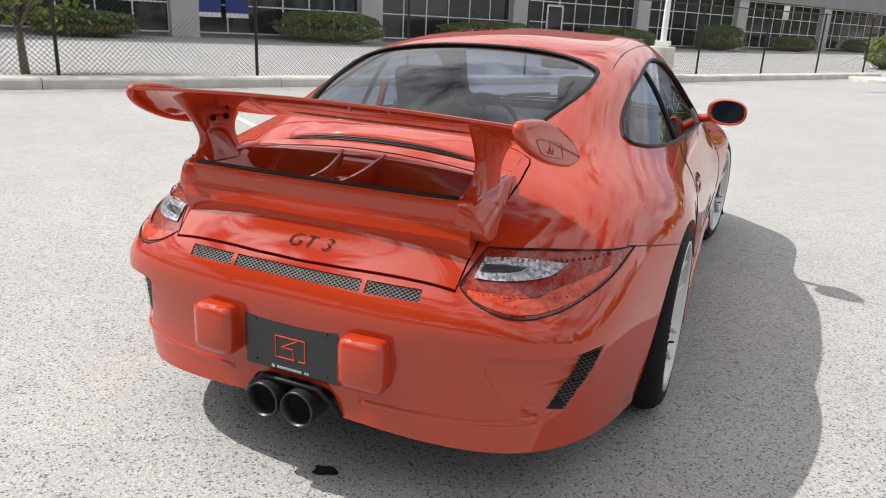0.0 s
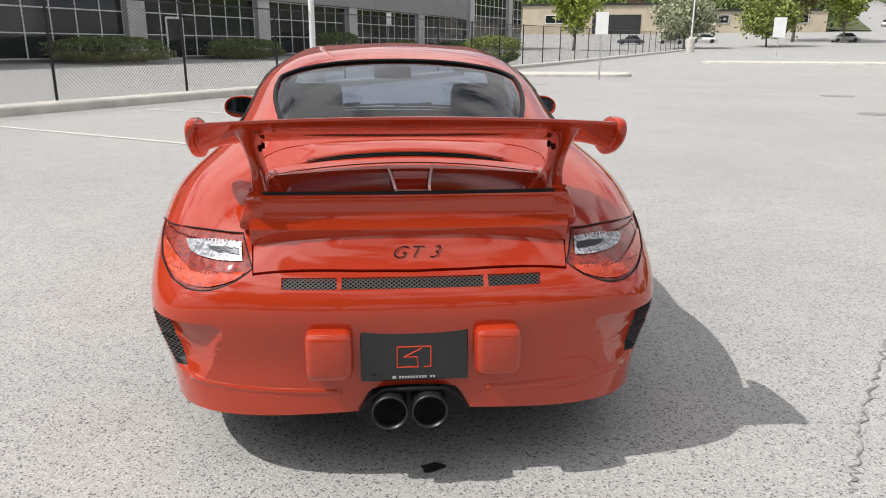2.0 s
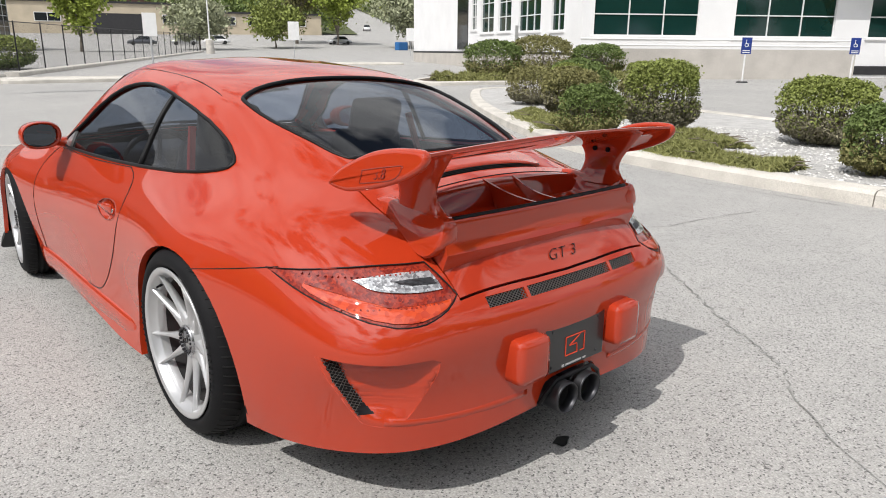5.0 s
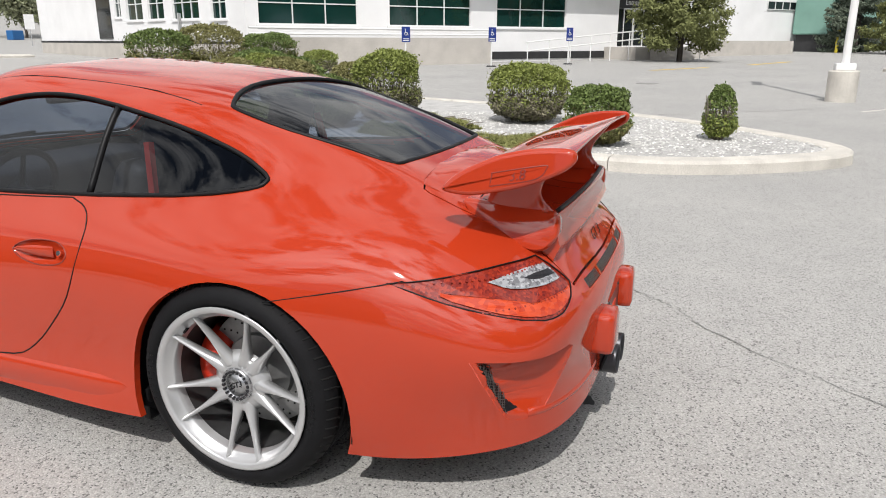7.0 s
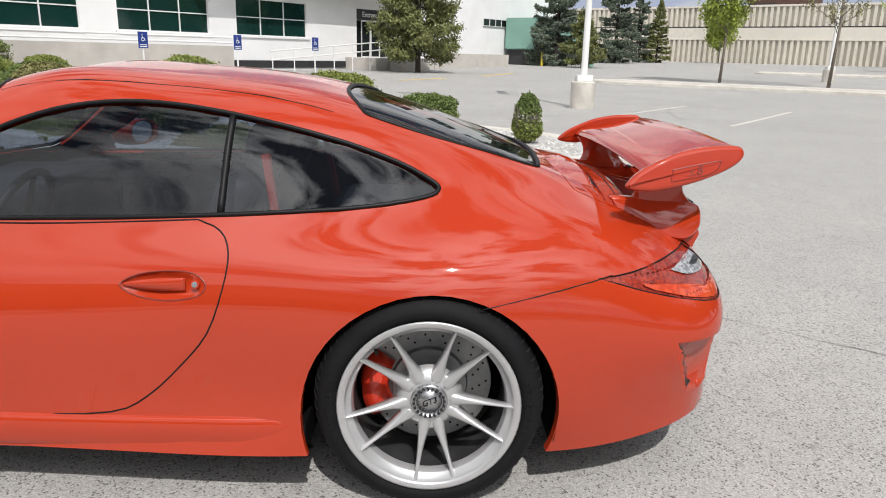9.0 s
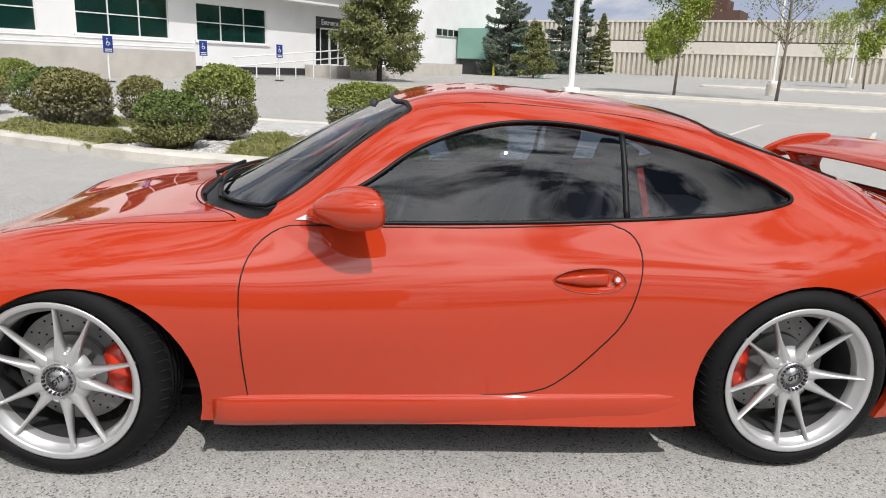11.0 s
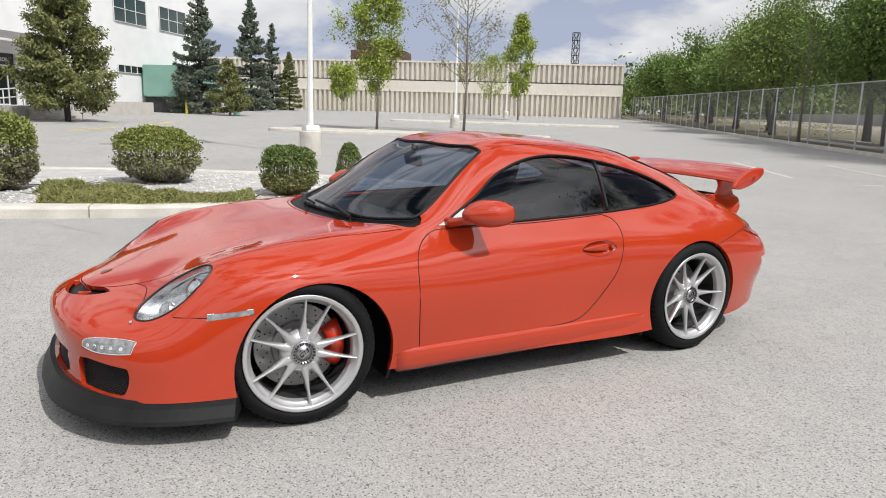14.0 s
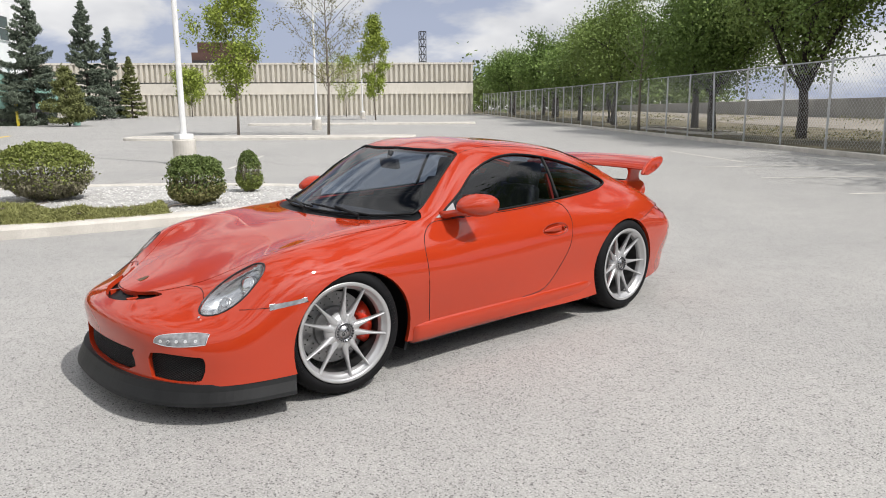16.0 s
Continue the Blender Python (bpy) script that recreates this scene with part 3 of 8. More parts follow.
def window_unit(front, u0, u1, z0, z1, cols, rows, glass_mat, bar_mat, parent, recess=0.12, bar=0.05, name="window", frame=True):
    """A window: panes set back in the wall, frame and bars."""
    w = new(name)
    w.parent = parent
    o, u, n = front
    cw, rh = (u1 - u0) / cols, (z1 - z0) / rows
    for a in range(cols):
        for b in range(rows):
            piece("pane", front, u0 + a * cw, u0 + (a + 1) * cw, z0 + b * rh, z0 + (b + 1) * rh, -recess - .02, -recess, glass_mat, w)
    bm = bmesh.new()
    for a in range(cols + 1):
        x = u0 + a * cw
        slab(bm, o, u, None, n, x - bar / 2, x + bar / 2, z0, z1, -recess, -recess + .05)
    for b in range(rows + 1):
        z = z0 + b * rh
        slab(bm, o, u, None, n, u0, u1, z - bar / 2, z + bar / 2, -recess + .002, -recess + .048)
    bmesh.ops.recalc_face_normals(bm, faces=bm.faces)
    part("window_frame", bm, bar_mat, w)
    return w


def wall_with_holes(front, u0, u1, z0, z1, holes, thick, mat, parent, name="wall"):
    """A wall built of strips round its openings (u0, u1, z0, z1)."""
    o, u, n = front
    bm = bmesh.new()
    us = sorted({u0, u1, *(h[0] for h in holes), *(h[1] for h in holes)})
    for a, b in zip(us, us[1:]):
        cuts = sorted((h[2], h[3]) for h in holes if h[0] <= a + 1e-6 and h[1] >= b - 1e-6)
        z = z0
        for lo, hi in cuts + [(z1, z1)]:
            if lo - z > 1e-3:
                slab(bm, o, u, None, n, a, b, z, lo, -thick, 0)
            z = max(z, hi)
    bmesh.ops.remove_doubles(bm, verts=bm.verts, dist=1e-4)
    bmesh.ops.recalc_face_normals(bm, faces=bm.faces)
    return part(name, bm, mat, parent)


def white_building():
    b = thing("white_building", (0, 0, 0), "white two-part office building with green-tinted windows and entrance", "building")
    o = Vector((36.7, 10.5))
    front = (o, D, -E2)
    wins = [(-26.5 + 0, -23.9, 1.9, 3.95), (-13.2, -8.3, 2.05, 3.9), (-6.55, -1.7, 2.05, 3.9), (0.0, 4.9, 2.05, 3.9)]
    small = [(1.7, 3.1, 2.3, 4.5), (4.3, 7.1, 2.35, 4.7), (8.1, 10.0, 2.4, 4.8), (10.7, 12.8, 2.4, 4.9), (13.6, 14.5, 2.6, 4.9)]
    door = (9.05, 11.86, 1.0, 3.9)
    wall_with_holes(front, -13.8, 15.2, -.5, 4.62, wins[1:] + [door], 0.3, M["white_wall"], b)
    for h in wins[1:]:
        window_unit(front, *h, 3, 2, M["green_glass"], M["mullion"], b)
        piece("window_sill", front, h[0] - .15, h[1] + .15, h[2] - .12, h[2] - .02, 0, .08, M["white_wall"], b)
    # long wall that recedes from the corner, with tall narrow windows and a plain far end
    way = Vector((math.cos(radians(66)), math.sin(radians(66))))
    wing2 = (o + D * -13.8, way, Vector((-way.y, way.x)))
    wall_with_holes(wing2, 0.0, 28.0, -.5, 9.5, small, 0.3, M["white_wall"], b)
    for h in small:
        window_unit(wing2, *h, 3 if h[1] - h[0] > 2.5 else 2, 3, M["green_glass"], M["mullion"], b)
        piece("window_sill", wing2, h[0] - .1, h[1] + .1, h[2] - .12, h[2] - .02, 0, .08, M["white_wall"], b)
    piece("wall_base", wing2, 0.3, 28.0, -.3, 1.15, .0, .06, M["stonewall"], b)
    piece("base_trim", wing2, 0.3, 28.0, 1.15, 1.27, .0, .07, M["dark_trim"], b)
    piece("end_wall", (o + D * -13.8 + way * 28.0, D, -E2), 0, 12, -.3, 9.5, -.3, 0, M["white_wall"], b)
    piece("glass_strip", wing2, 15.1, 17.1, 1.4, 4.9, 0, .05, M["dark_glass"], b)
    # dark base line and upper storey set back
    piece("base_trim", front, -1.2, 8.2, .35, .75, .0, .05, M["dark_trim"], b)
    piece("roof", front, -2.6, 15.8, 4.62, 5.05, -8.0, .9, M["grey_wall"], b, "grey roof edge over the entrance")
    piece("eave", front, -2.8, 16.0, 4.50, 4.62, -8.0, 1.0, M["white_steel"], b)
    piece("upper_wall", front, -13.8, -2.6, 4.62, 9.0, -12, 0, M["white_wall"], b)
    piece("upper_wall", front, -2.6, 15.0, 5.05, 9.5, -14.0, -6.0, M["white_wall"], b)
    piece("side_wall", front, -10.0, 15.2, -.5, 4.6, -12, -.5, M["white_wall"], b)
    # block beyond the entrance
    piece("end_block", front, 15.2, 44.0, -.5, 11.2, -16.0, -4.0, M["white_wall"], b)
    blk = (o - (-E2) * 0 + E2 * 4.0, D, -E2)
    for u0 in (20.4, 28.7, 35.9):
        window_unit(blk, u0, u0 + 4.9, 7.8, 9.9, 3, 2, M["green_glass"], M["mullion"], b, recess=-.06)
    window_unit(blk, 28.9, 32.7, 3.75, 4.35, 4, 1, M["dark_glass"], M["mullion"], b, recess=-.06)
    # entrance
    dr = new("entrance")
    dr.parent = b
    tagged(dr, "dark glazed double entrance door with sign above")
    piece("transom", front, door[0], door[1], 3.25, 3.9, -.25, -.1, M["dark_trim"], dr)
    for k in range(2):
        u0 = door[0] + .55 + k * .88
        window_unit(front, u0, u0 + .84, 1.0, 3.2, 1, 1, M["dark_glass"], M["mullion"], dr, recess=.15, bar=.09, name="door_leaf")
    for u0, u1 in ((door[0], door[0] + .5), (door[1] - .5, door[1])):
        window_unit(front, u0, u1, 1.0, 3.2, 1, 1, M["dark_glass"], M["dark_trim"], dr, recess=.15, bar=.06, name="side_light")
    cu = bpy.data.curves.new("entrance_text", "FONT")
    cu.body, cu.size, cu.extrude, cu.align_x, cu.align_y = "Entrance", 0.46, 0.01, "CENTER", "CENTER"
    cu.materials.append(M["white_sign"])
    tx = new("entrance_text", cu)
    tx.parent = dr
    p = o + D * ((door[0] + door[1]) / 2) - E2 * .02 + E2 * .08
    ang = math.atan2(D.y, D.x)
    tx.matrix_world = Matrix.Translation((p.x, p.y, 3.57)) @ Matrix.Rotation(ang, 4, "Z") @ Matrix.Rotation(radians(90), 4, "X")
    # landing, terrace wall and ramp with rails
    piece("landing", front, 8.0, 14.5, -.3, .98, .02, 2.6, M["stonewall"], b)
    for k in range(5):
        piece("step", front, 9.2, 12.0, -.3, .98 - .17 * (k + 1), 2.6 + .3 * k, 2.9 + .3 * k, M["stonewall"], b)
    ter = thing("terrace_wall", (0, 0, 0), "pale concrete terrace wall with white pipe rail", "wall")
    piece("wall", front, -14.2, -1.6, -.3, 1.45, .3, 1.75, M["stonewall"], ter)
    for z in (1.6, 1.85):
        bm = bmesh.new()
        a, c = o + D * -14.2 - E2 * 1.65, o + D * -1.6 - E2 * 1.65
        rod(bm, (*a, z), (*c, z), .045, sides=8)
        part("rail", bm, M["white_steel"], ter)
    ramp = thing("ramp_rail", (0, 0, 0), "white pipe rail along the entrance ramp", "rail")
    for dz in (.0, -.45):
        bm = bmesh.new()
        a, c = o + D * .2 - E2 * 2.4, o + D * 9.2 - E2 * 2.4
        rod(bm, (*a, 1.25 + dz), (*c, 1.95 + dz), .035, sides=8)
        part("rail", bm, M["white_steel"], ramp)
    for k in range(7):
        p = o + D * (.3 + 1.47 * k) - E2 * 2.4
        bm = bmesh.new()
        rod(bm, on_ground(p.x, p.y), (p.x, p.y, 1.25 + .115 * k), .03, sides=8)
        part("post", bm, M["white_steel"], ramp)
    for du in (9.6, 11.6):
        r = thing("stair_rail", (0, 0, 0), "white bent stair rail at the entrance", "rail")
        bm = bmesh.new()
        a = o + D * du - E2 * 2.2
        c = o + D * du - E2 * 4.2
        tube(bm, [(*a, 1.0), (*a, 1.85), (*(a - E2 * .5), 1.85), (*c, 1.2), (*c, .2)], .03, 8)
        part("rail", bm, M["white_steel"], r)
    piece("retaining_wall", front, 16.5, 26.0, -.3, 1.35, .1, .6, M["stonewall"], thing("retaining_wall", (0, 0, 0), "pale stone retaining wall", "wall"))


white_building()


def north_building():
    b = thing("north_building", (0, 0, 0), "grey office building with white-barred glazing and concrete columns", "building")
    front = (NM * 35.0, NU, -NM)
    cols = [-4.2, 8.6, 19.0, 30.1, 42.1, 54.6, 68.2, 82.0, 95.6]
    piece("back_wall", front, -20, 102, -.3, 12, -14, -.45, M["grey_wall"], b)
    piece("upper_wall", front, -20, 80.5, 4.55, 9.5, -.5, .35, M["grey_wall"], b, "plain grey upper wall")
    for a, c in zip([-17.0] + cols, cols + [102]):
        lo, hi = a + 1.4, c
        n = max(2, round((hi - lo) / 1.55))
        top = 4.5 if a < 80 else 9.0
        zb = height_of(*(NU * lo + NM * 35.0))
        window_unit(front, lo, hi, zb + .25, top, n, 3 if top < 5 else 6, M["dark_glass"], M["mullion"], b, recess=.35, bar=.07)
    for a in cols:
        piece("column", front, a, a + 1.35, -.3, 4.55 if a < 80 else 9.4, -.45, .12, M["column"], b, "pale concrete column")
    dr = new("door")
    dr.parent = b
    window_unit(front, 33.4, 34.8, .4, 2.95, 1, 1, M["dark_glass"], M["mullion"], dr, recess=.28, bar=.14, name="door_leaf")
    for u0 in (9.9, 11.3):
        bn = piece("banner", front, u0, u0 + 1.15, 1.35, 2.6, .05, .08, M["blue_sign"], b, "blue and white window banner")
        piece("banner_foot", front, u0, u0 + 1.15, 1.2, 1.42, .05, .085, M["white_sign"], b)


north_building()


def ribbed_building():
    b = thing("ribbed_building", (0, 0, 0), "long tan warehouse with ribbed metal panels", "building")
    o = Vector((71.6, -69.4))
    base = 1.0
    front = (o, E2, -D)
    L = 92
    piece("core", front, 0, L, base - 1, base + 7.0, -30, -.25, M["tan_flat"], b)
    piece("flat_band", front, 0, L, base + 3.0, base + 4.45, -.25, .06, M["tan_flat"], b)
    piece("joint_line", front, 0, L, base + 4.45, base + 4.6, -.25, -.02, M["dark_trim"], b)
    piece("cap", front, -.2, L, base + 7.0, base + 7.25, -.6, .15, M["tan_flat"], b)
    piece("ridge_line", front, 0, L, base + 2.9, base + 3.0, -.25, .16, M["tan_flat"], b)
    bm = bmesh.new()
    k = 0.0
    while k < L:
        for z0, z1 in ((base - 1, base + 2.9), (base + 4.6, base + 7.0)):
            slab(bm, o, E2, None, -D, k, k + .34, z0, z1, -.25, .10)
        k += .72
    bmesh.ops.recalc_face_normals(bm, faces=bm.faces)
    rb = part("rib", bm, M["tan_panel"], b, "upright metal ribs")
    tagged(rb, kind="stuff")
    return b


ribbed_building()


def low_tan_building():
    b = thing("low_building", (0, 0, 0), "low tan block building behind parked cars", "building")
    front = (Vector((55, 150)), Vector((.94, -.34)), Vector((-.34, -.94)))
    BASE = height_of(60, 146)
    piece("wall", front, -25, 10, 0, BASE + 5.9, -15, 0, M["tan_brick"], b)
    piece("wall", front, 10, 36, 0, BASE + 4.6, -14, -2, M["tan_brick"], b)
    piece("roof_band", front, -25.2, 10.2, BASE + 5.9, BASE + 6.3, -15.2, .3, M["dark_trim"], b)
    piece("roof_band", front, 10.3, 36.2, BASE + 4.6, BASE + 5.0, -14, -1.7, M["dark_trim"], b)
    for u0 in (-20, 3, 13, 20, 28):
        window_unit(front, u0, u0 + 4.5, BASE + 2.3, BASE + 3.9, 2, 1, M["dark_glass"], M["mullion"], b, recess=-.1 if u0 < 10 else 1.9, bar=.12)
    piece("garage_door", front, -10, 0, BASE, BASE + 4.0, 0, .12, M["dark_trim"], b, "dark garage door")
    b2 = thing("far_block", (0, 0, 0), "far dark apartment blocks on the hill", "building")
    for u0, w, h, d, mat in ((-4, 12, 17, -50, "brown_tower"), (-24, 14, 13, -46, "grey_wall"), (14, 9, 11.5, -40, "white_wall")):
        piece("block", front, u0, u0 + w, 0, h, d - 14, d, M[mat], b2)


low_tan_building()


def tower():
    t = thing("brick_tower", (0, 0, 0), "far dark brown brick tower block", "building")
    front = (Vector((232, -107)), E2, -D)
    piece("wall", front, -9.6, 9.6, 0, 21.5, -14, 0, M["brown_tower"], t)
    piece("roof_house", front, -5, 8, 21.5, 25, -12, -2, M["brown_tower"], t)
    for k in range(5):
        piece("balcony_row", front, 1, 9.2, 3 + 3.7 * k, 4.1 + 3.7 * k, 0, .8, M["dark_trim"], t)
    m = thing("lattice_mast", (0, 0, 0), "far steel lattice mast", "mast")
    c = Vector((194.5, -164.8, 0))
    bm = bmesh.new()
    for k in range(9):
        z0, z1 = 6 + 2.55 * k, 6 + 2.55 * (k + 1)
        for a in range(4):
            p = Vector((math.cos(a * math.pi / 2 + .5), math.sin(a * math.pi / 2 + .5), 0)) * 1.35
            q = Vector((math.cos((a + 1) * math.pi / 2 + .5), math.sin((a + 1) * math.pi / 2 + .5), 0)) * 1.35
            rod(bm, c + p + Vector((0, 0, z0)), c + p + Vector((0, 0, z1)), .14, sides=4)
            rod(bm, c + p + Vector((0, 0, z0)), c + q + Vector((0, 0, z1)), .10, sides=4)
            rod(bm, c + p + Vector((0, 0, z1)), c + q + Vector((0, 0, z1)), .10, sides=4)
    for a in range(4):
        p = Vector((math.cos(a * math.pi / 2 + .5), math.sin(a * math.pi / 2 + .5), 0)) * 1.35
        rod(bm, c + p, c + p + Vector((0, 0, 6)), .14, sides=4)
    part("lattice", bm, M["dark_trim"], m)


tower()


def generator():
    g = thing("generator_box", (0, 0, 0), "pale green steel generator enclosure on a dark base", "generator")
    o = Vector((62.5, -8.7))
    front = (o, D, -E2)
    z = .5
    bm = bmesh.new()
    vs = slab(bm, o, D, None, -E2, 0, 9.5, z + 1.35, z + 4.05, -3.2, 0)
    bmesh.ops.recalc_face_normals(bm, faces=bm.faces)
    bmesh.ops.bevel(bm, geom=bm.edges[:], offset=.08, segments=2, affect="EDGES")
    part("enclosure", bm, M["green_metal"], g)
    piece("base", front, .3, 9.2, z - .3, z + 1.35, -3.0, -.2, M["dark_trim"], g)
    piece("notice", front, 2.6, 3.4, z + 2.0, z + 2.7, 0, .03, M["white_sign"], g)
    bm = bmesh.new()
    p = o + D * 3.0 + E2 * 1.0
    tube(bm, [(*p, z + 4.0), (*p, z + 4.6), (*(p + D * .25), z + 4.85), (*(p + D * 1.1), z + 4.9)], .16, 10)
    part("exhaust_pipe", bm, M["galvanized"], g)
    for k, (a, b) in enumerate(((.2, 1.0),)):
        y = thing("bollard", (0, 0, 0), "yellow painted steel bollard by the generator", "bollard")
        q = o + D * -.3 - E2 * .9
        bm = bmesh.new()
        rod(bm, on_ground(q.x, q.y, -.05), on_ground(q.x, q.y, 1.9), .12, .12, 12)
        part("post", bm, M["yellow_post"], y)


generator()

# ---- fences, lamps, signs ----
def chain_fence(name, p, along, length, spacing, high, steel, label, wire, cell, post_r, lift=0.0, top=True, lean=None):
    """Posts, rails and a net of crossing wires between them."""
    f = thing(name, (0, 0, 0), label, "fence")
    p, t = Vector(p), Vector(along).normalized()
    n = int(length / spacing)
    spots = [p + t * (spacing * k) for k in range(n + 1)]
    zs = [height_of(q.x, q.y) + lift for q in spots]
    for k, (q, z) in enumerate(zip(spots, zs)):
        bm = bmesh.new()
        off = Vector((0, 0, 0))
        if lean and k in lean:
            off = Vector((t.x, t.y, 0)) * lean[k]
        rod(bm, (q.x, q.y, z - .1), Vector((q.x, q.y, z + high)) + off, post_r, post_r, 8)
        rod(bm, Vector((q.x, q.y, z + high)) + off, Vector((q.x, q.y, z + high + .05)) + off, post_r * 1.25, post_r * .5, 8)
        part("post", bm, steel, f)
    if top:
        for k in range(n):
            bm = bmesh.new()
            rod(bm, (*spots[k], zs[k] + high), (*spots[k + 1], zs[k + 1] + high), post_r * .62, sides=6)
            part("top_rail", bm, steel, f)
    verts, faces = [], []
    side = Vector((-t.y, t.x, 0)) * wire
    for k in range(n):
        a, b = Vector((*spots[k], zs[k])), Vector((*spots[k + 1], zs[k + 1]))
        along3 = (b - a)
        L = along3.length
        along3.normalize()
        up = Vector((0, 0, 1))
        for sgn in (1, -1):
            c = -high
            while c < L:
                # from the foot at c to the top at c + high, cut to the bay
                s0, s1 = max(c, 0), min(c + high, L)
                if s1 > s0:
                    z0, z1 = s0 - c, s1 - c
                    q0 = a + along3 * (s0 if sgn > 0 else L - s0) + up * z0
                    q1 = a + along3 * (s1 if sgn > 0 else L - s1) + up * z1
                    w = (along3 * sgn - up).normalized() * wire
                    i = len(verts)
                    verts += [q0 - w, q0 + w, q1 + w, q1 - w]
                    faces.append((i, i + 1, i + 2, i + 3))
                c += cell
    net = raw("net", verts, faces, steel, f, "woven wire net")
    tagged(net, kind="stuff")
    return f


chain_fence("black_fence", NU * -20.2 + NM * 11.5, NU, 118, 3.42, 1.98, M["black_steel"], "black chain-link fence on a concrete kerb", 0.0036, 0.085, .03, .16)
chain_fence("steel_fence", SF - D * 22.0, D, 112, 2.75, 2.75, M["galvanized"], "galvanized steel chain-link fence under trees", 0.0045, 0.16, .04, .12, lean={12: .25, 19: -.2})


def lamp(x, y, label, ped_r=.31, ped_h=.68, pole_h=8.5, square=True, pole=.085):
    l = thing("street_lamp", (x, y, height_of(x, y)), label, "street lamp")
    bm = bmesh.new()
    lathe(bm, [(0, -.05), (ped_r, -.05), (ped_r, ped_h - .03), (ped_r - .03, ped_h), (0, ped_h)], 28)
    bmesh.ops.recalc_face_normals(bm, faces=bm.faces)
    part("pedestal", bm, M["concrete"], l, "round concrete pedestal")
    bm = bmesh.new()
    box(bm, (-.2, -.2, ped_h), (.2, .2, ped_h + .15), .02)
    part("pole_base", bm, M["white_steel"], l)
    bm = bmesh.new()
    rod(bm, (0, 0, ped_h + .15), (0, 0, pole_h), pole, pole * .62, 12)
    part("pole", bm, M["white_steel"], l, "white steel pole")
    bm = bmesh.new()
    for s in (1, -1):
        box(bm, (.1 * s if s > 0 else -.9, -.16, pole_h - .05), (.9 if s > 0 else -.1, .16, pole_h + .1), .03)
    part("lamp_head", bm, M["white_steel"], l)
    return l


lamp(15.9, -3.75, "white steel lamp post on a concrete pedestal")
lamp(-1.98, 19.3, "white steel lamp post on a concrete pedestal by the fence", .36, .95)
lamp(37.0, -21.3, "white steel lamp post on a concrete pedestal, far")
lamp(64.0, -44.4, "white steel lamp post on a concrete pedestal, far")
lamp(35.0, 78.0, "white steel lamp post on a concrete pedestal, far", .45, 1.5, 12)


def sign(x, y, h, w, tall, face, label, turn=0.0, post="white_steel", foot=False, back=None, mark=False):
    s = thing("sign_post", (x, y, height_of(x, y)), label, "sign", turn=turn)
    bm = bmesh.new()
    rod(bm, (0, 0, -.05), (0, 0, h), .035, .035, 8)
    part("post", bm, M[post], s)
    bm = bmesh.new()
    box(bm, (-w / 2, -.055, h - tall), (w / 2, -.04, h + .02), .004)
    part("board", bm, M[face], s)
    if mark:
        # a drawn wheelchair mark and two bars of writing
        bm = bmesh.new()
        zc = h - tall * .36
        ring = [(.065 * math.cos(a) - .01, -.058, zc - .05 + .065 * math.sin(a)) for a in [2 * math.pi * k / 16 for k in range(16)]]
        tube(bm, ring, .012, 5, True)
        tube(bm, [(-.03, -.058, zc + .10), (-.025, -.058, zc), (.06, -.058, zc - .01), (.09, -.058, zc - .1)], .013, 5)
        rod(bm, (-.03, -.06, zc + .12), (-.03, -.06, zc + .15), .02, sides=8)
        part("wheelchair_mark", bm, M["white_sign"], s)
        for z in (h - tall + .12, h - tall + .05):
            bm = bmesh.new()
            box(bm, (-w * .36, -.058, z), (w * .36, -.054, z + .03))
            part("writing_bar", bm, M["white_sign"], s)
    if foot:
        bm = bmesh.new()
        rod(bm, (0, 0, -.02), (0, 0, .06), .25, .2, 16)
        part("foot", bm, M["dark_trim"], s)
    return s


ang = math.degrees(math.atan2(D.y, D.x))
for x, y in ((27.3, 11.8), (30.6, 8.9), (34.6, 6.1)):
    g = sign(x, y, 1.75, .42, .62, "blue_sign", "blue disabled parking sign on a white post", ang, foot=True, mark=True)
    g["group"] = "parking signs"
sign(8.0, 23.6, 2.35, .45, .75, "white_sign", "white notice board on a thin steel post", -20, "galvanized")
sign(21.5, 19.0, 2.2, .6, .9, "white_wall", "plain pale board on a grey post", 30, "galvanized")
sign(34.0, 58.0, 3.2, 1.0, 1.6, "white_sign", "white notice board on a post, far", -20, "galvanized")
sign(52.0, 63.0, 3.0, .9, 1.4, "white_sign", "white notice board on a post by the street", -30, "galvanized")
p = NU * 61.0 + NM * 34.5
sign(p.x, p.y, 3.75, .95, 1.1, "white_sign", "white wall notice at the office building", 60, "galvanized")
for x, y in ((60.5, -13.2),):
    bl = thing("bollard", (x, y, height_of(x, y)), "pale green steel bollard by the spruces", "bollard")
    bm = bmesh.new()
    lathe(bm, [(0, 0), (.28, 0), (.28, 1.3), (.2, 1.42), (0, 1.44)], 16)
    bmesh.ops.recalc_face_normals(bm, faces=bm.faces)
    part("post", bm, M["green_metal"], bl)
bn = thing("waste_bin", (74, 92, height_of(74, 92)), "blue plastic waste bin by the street", "bin")
bm = bmesh.new()
box(bm, (-.9, -.6, 0), (.9, .6, 1.3), .1)
part("tub", bm, M["blue_bin"], bn)


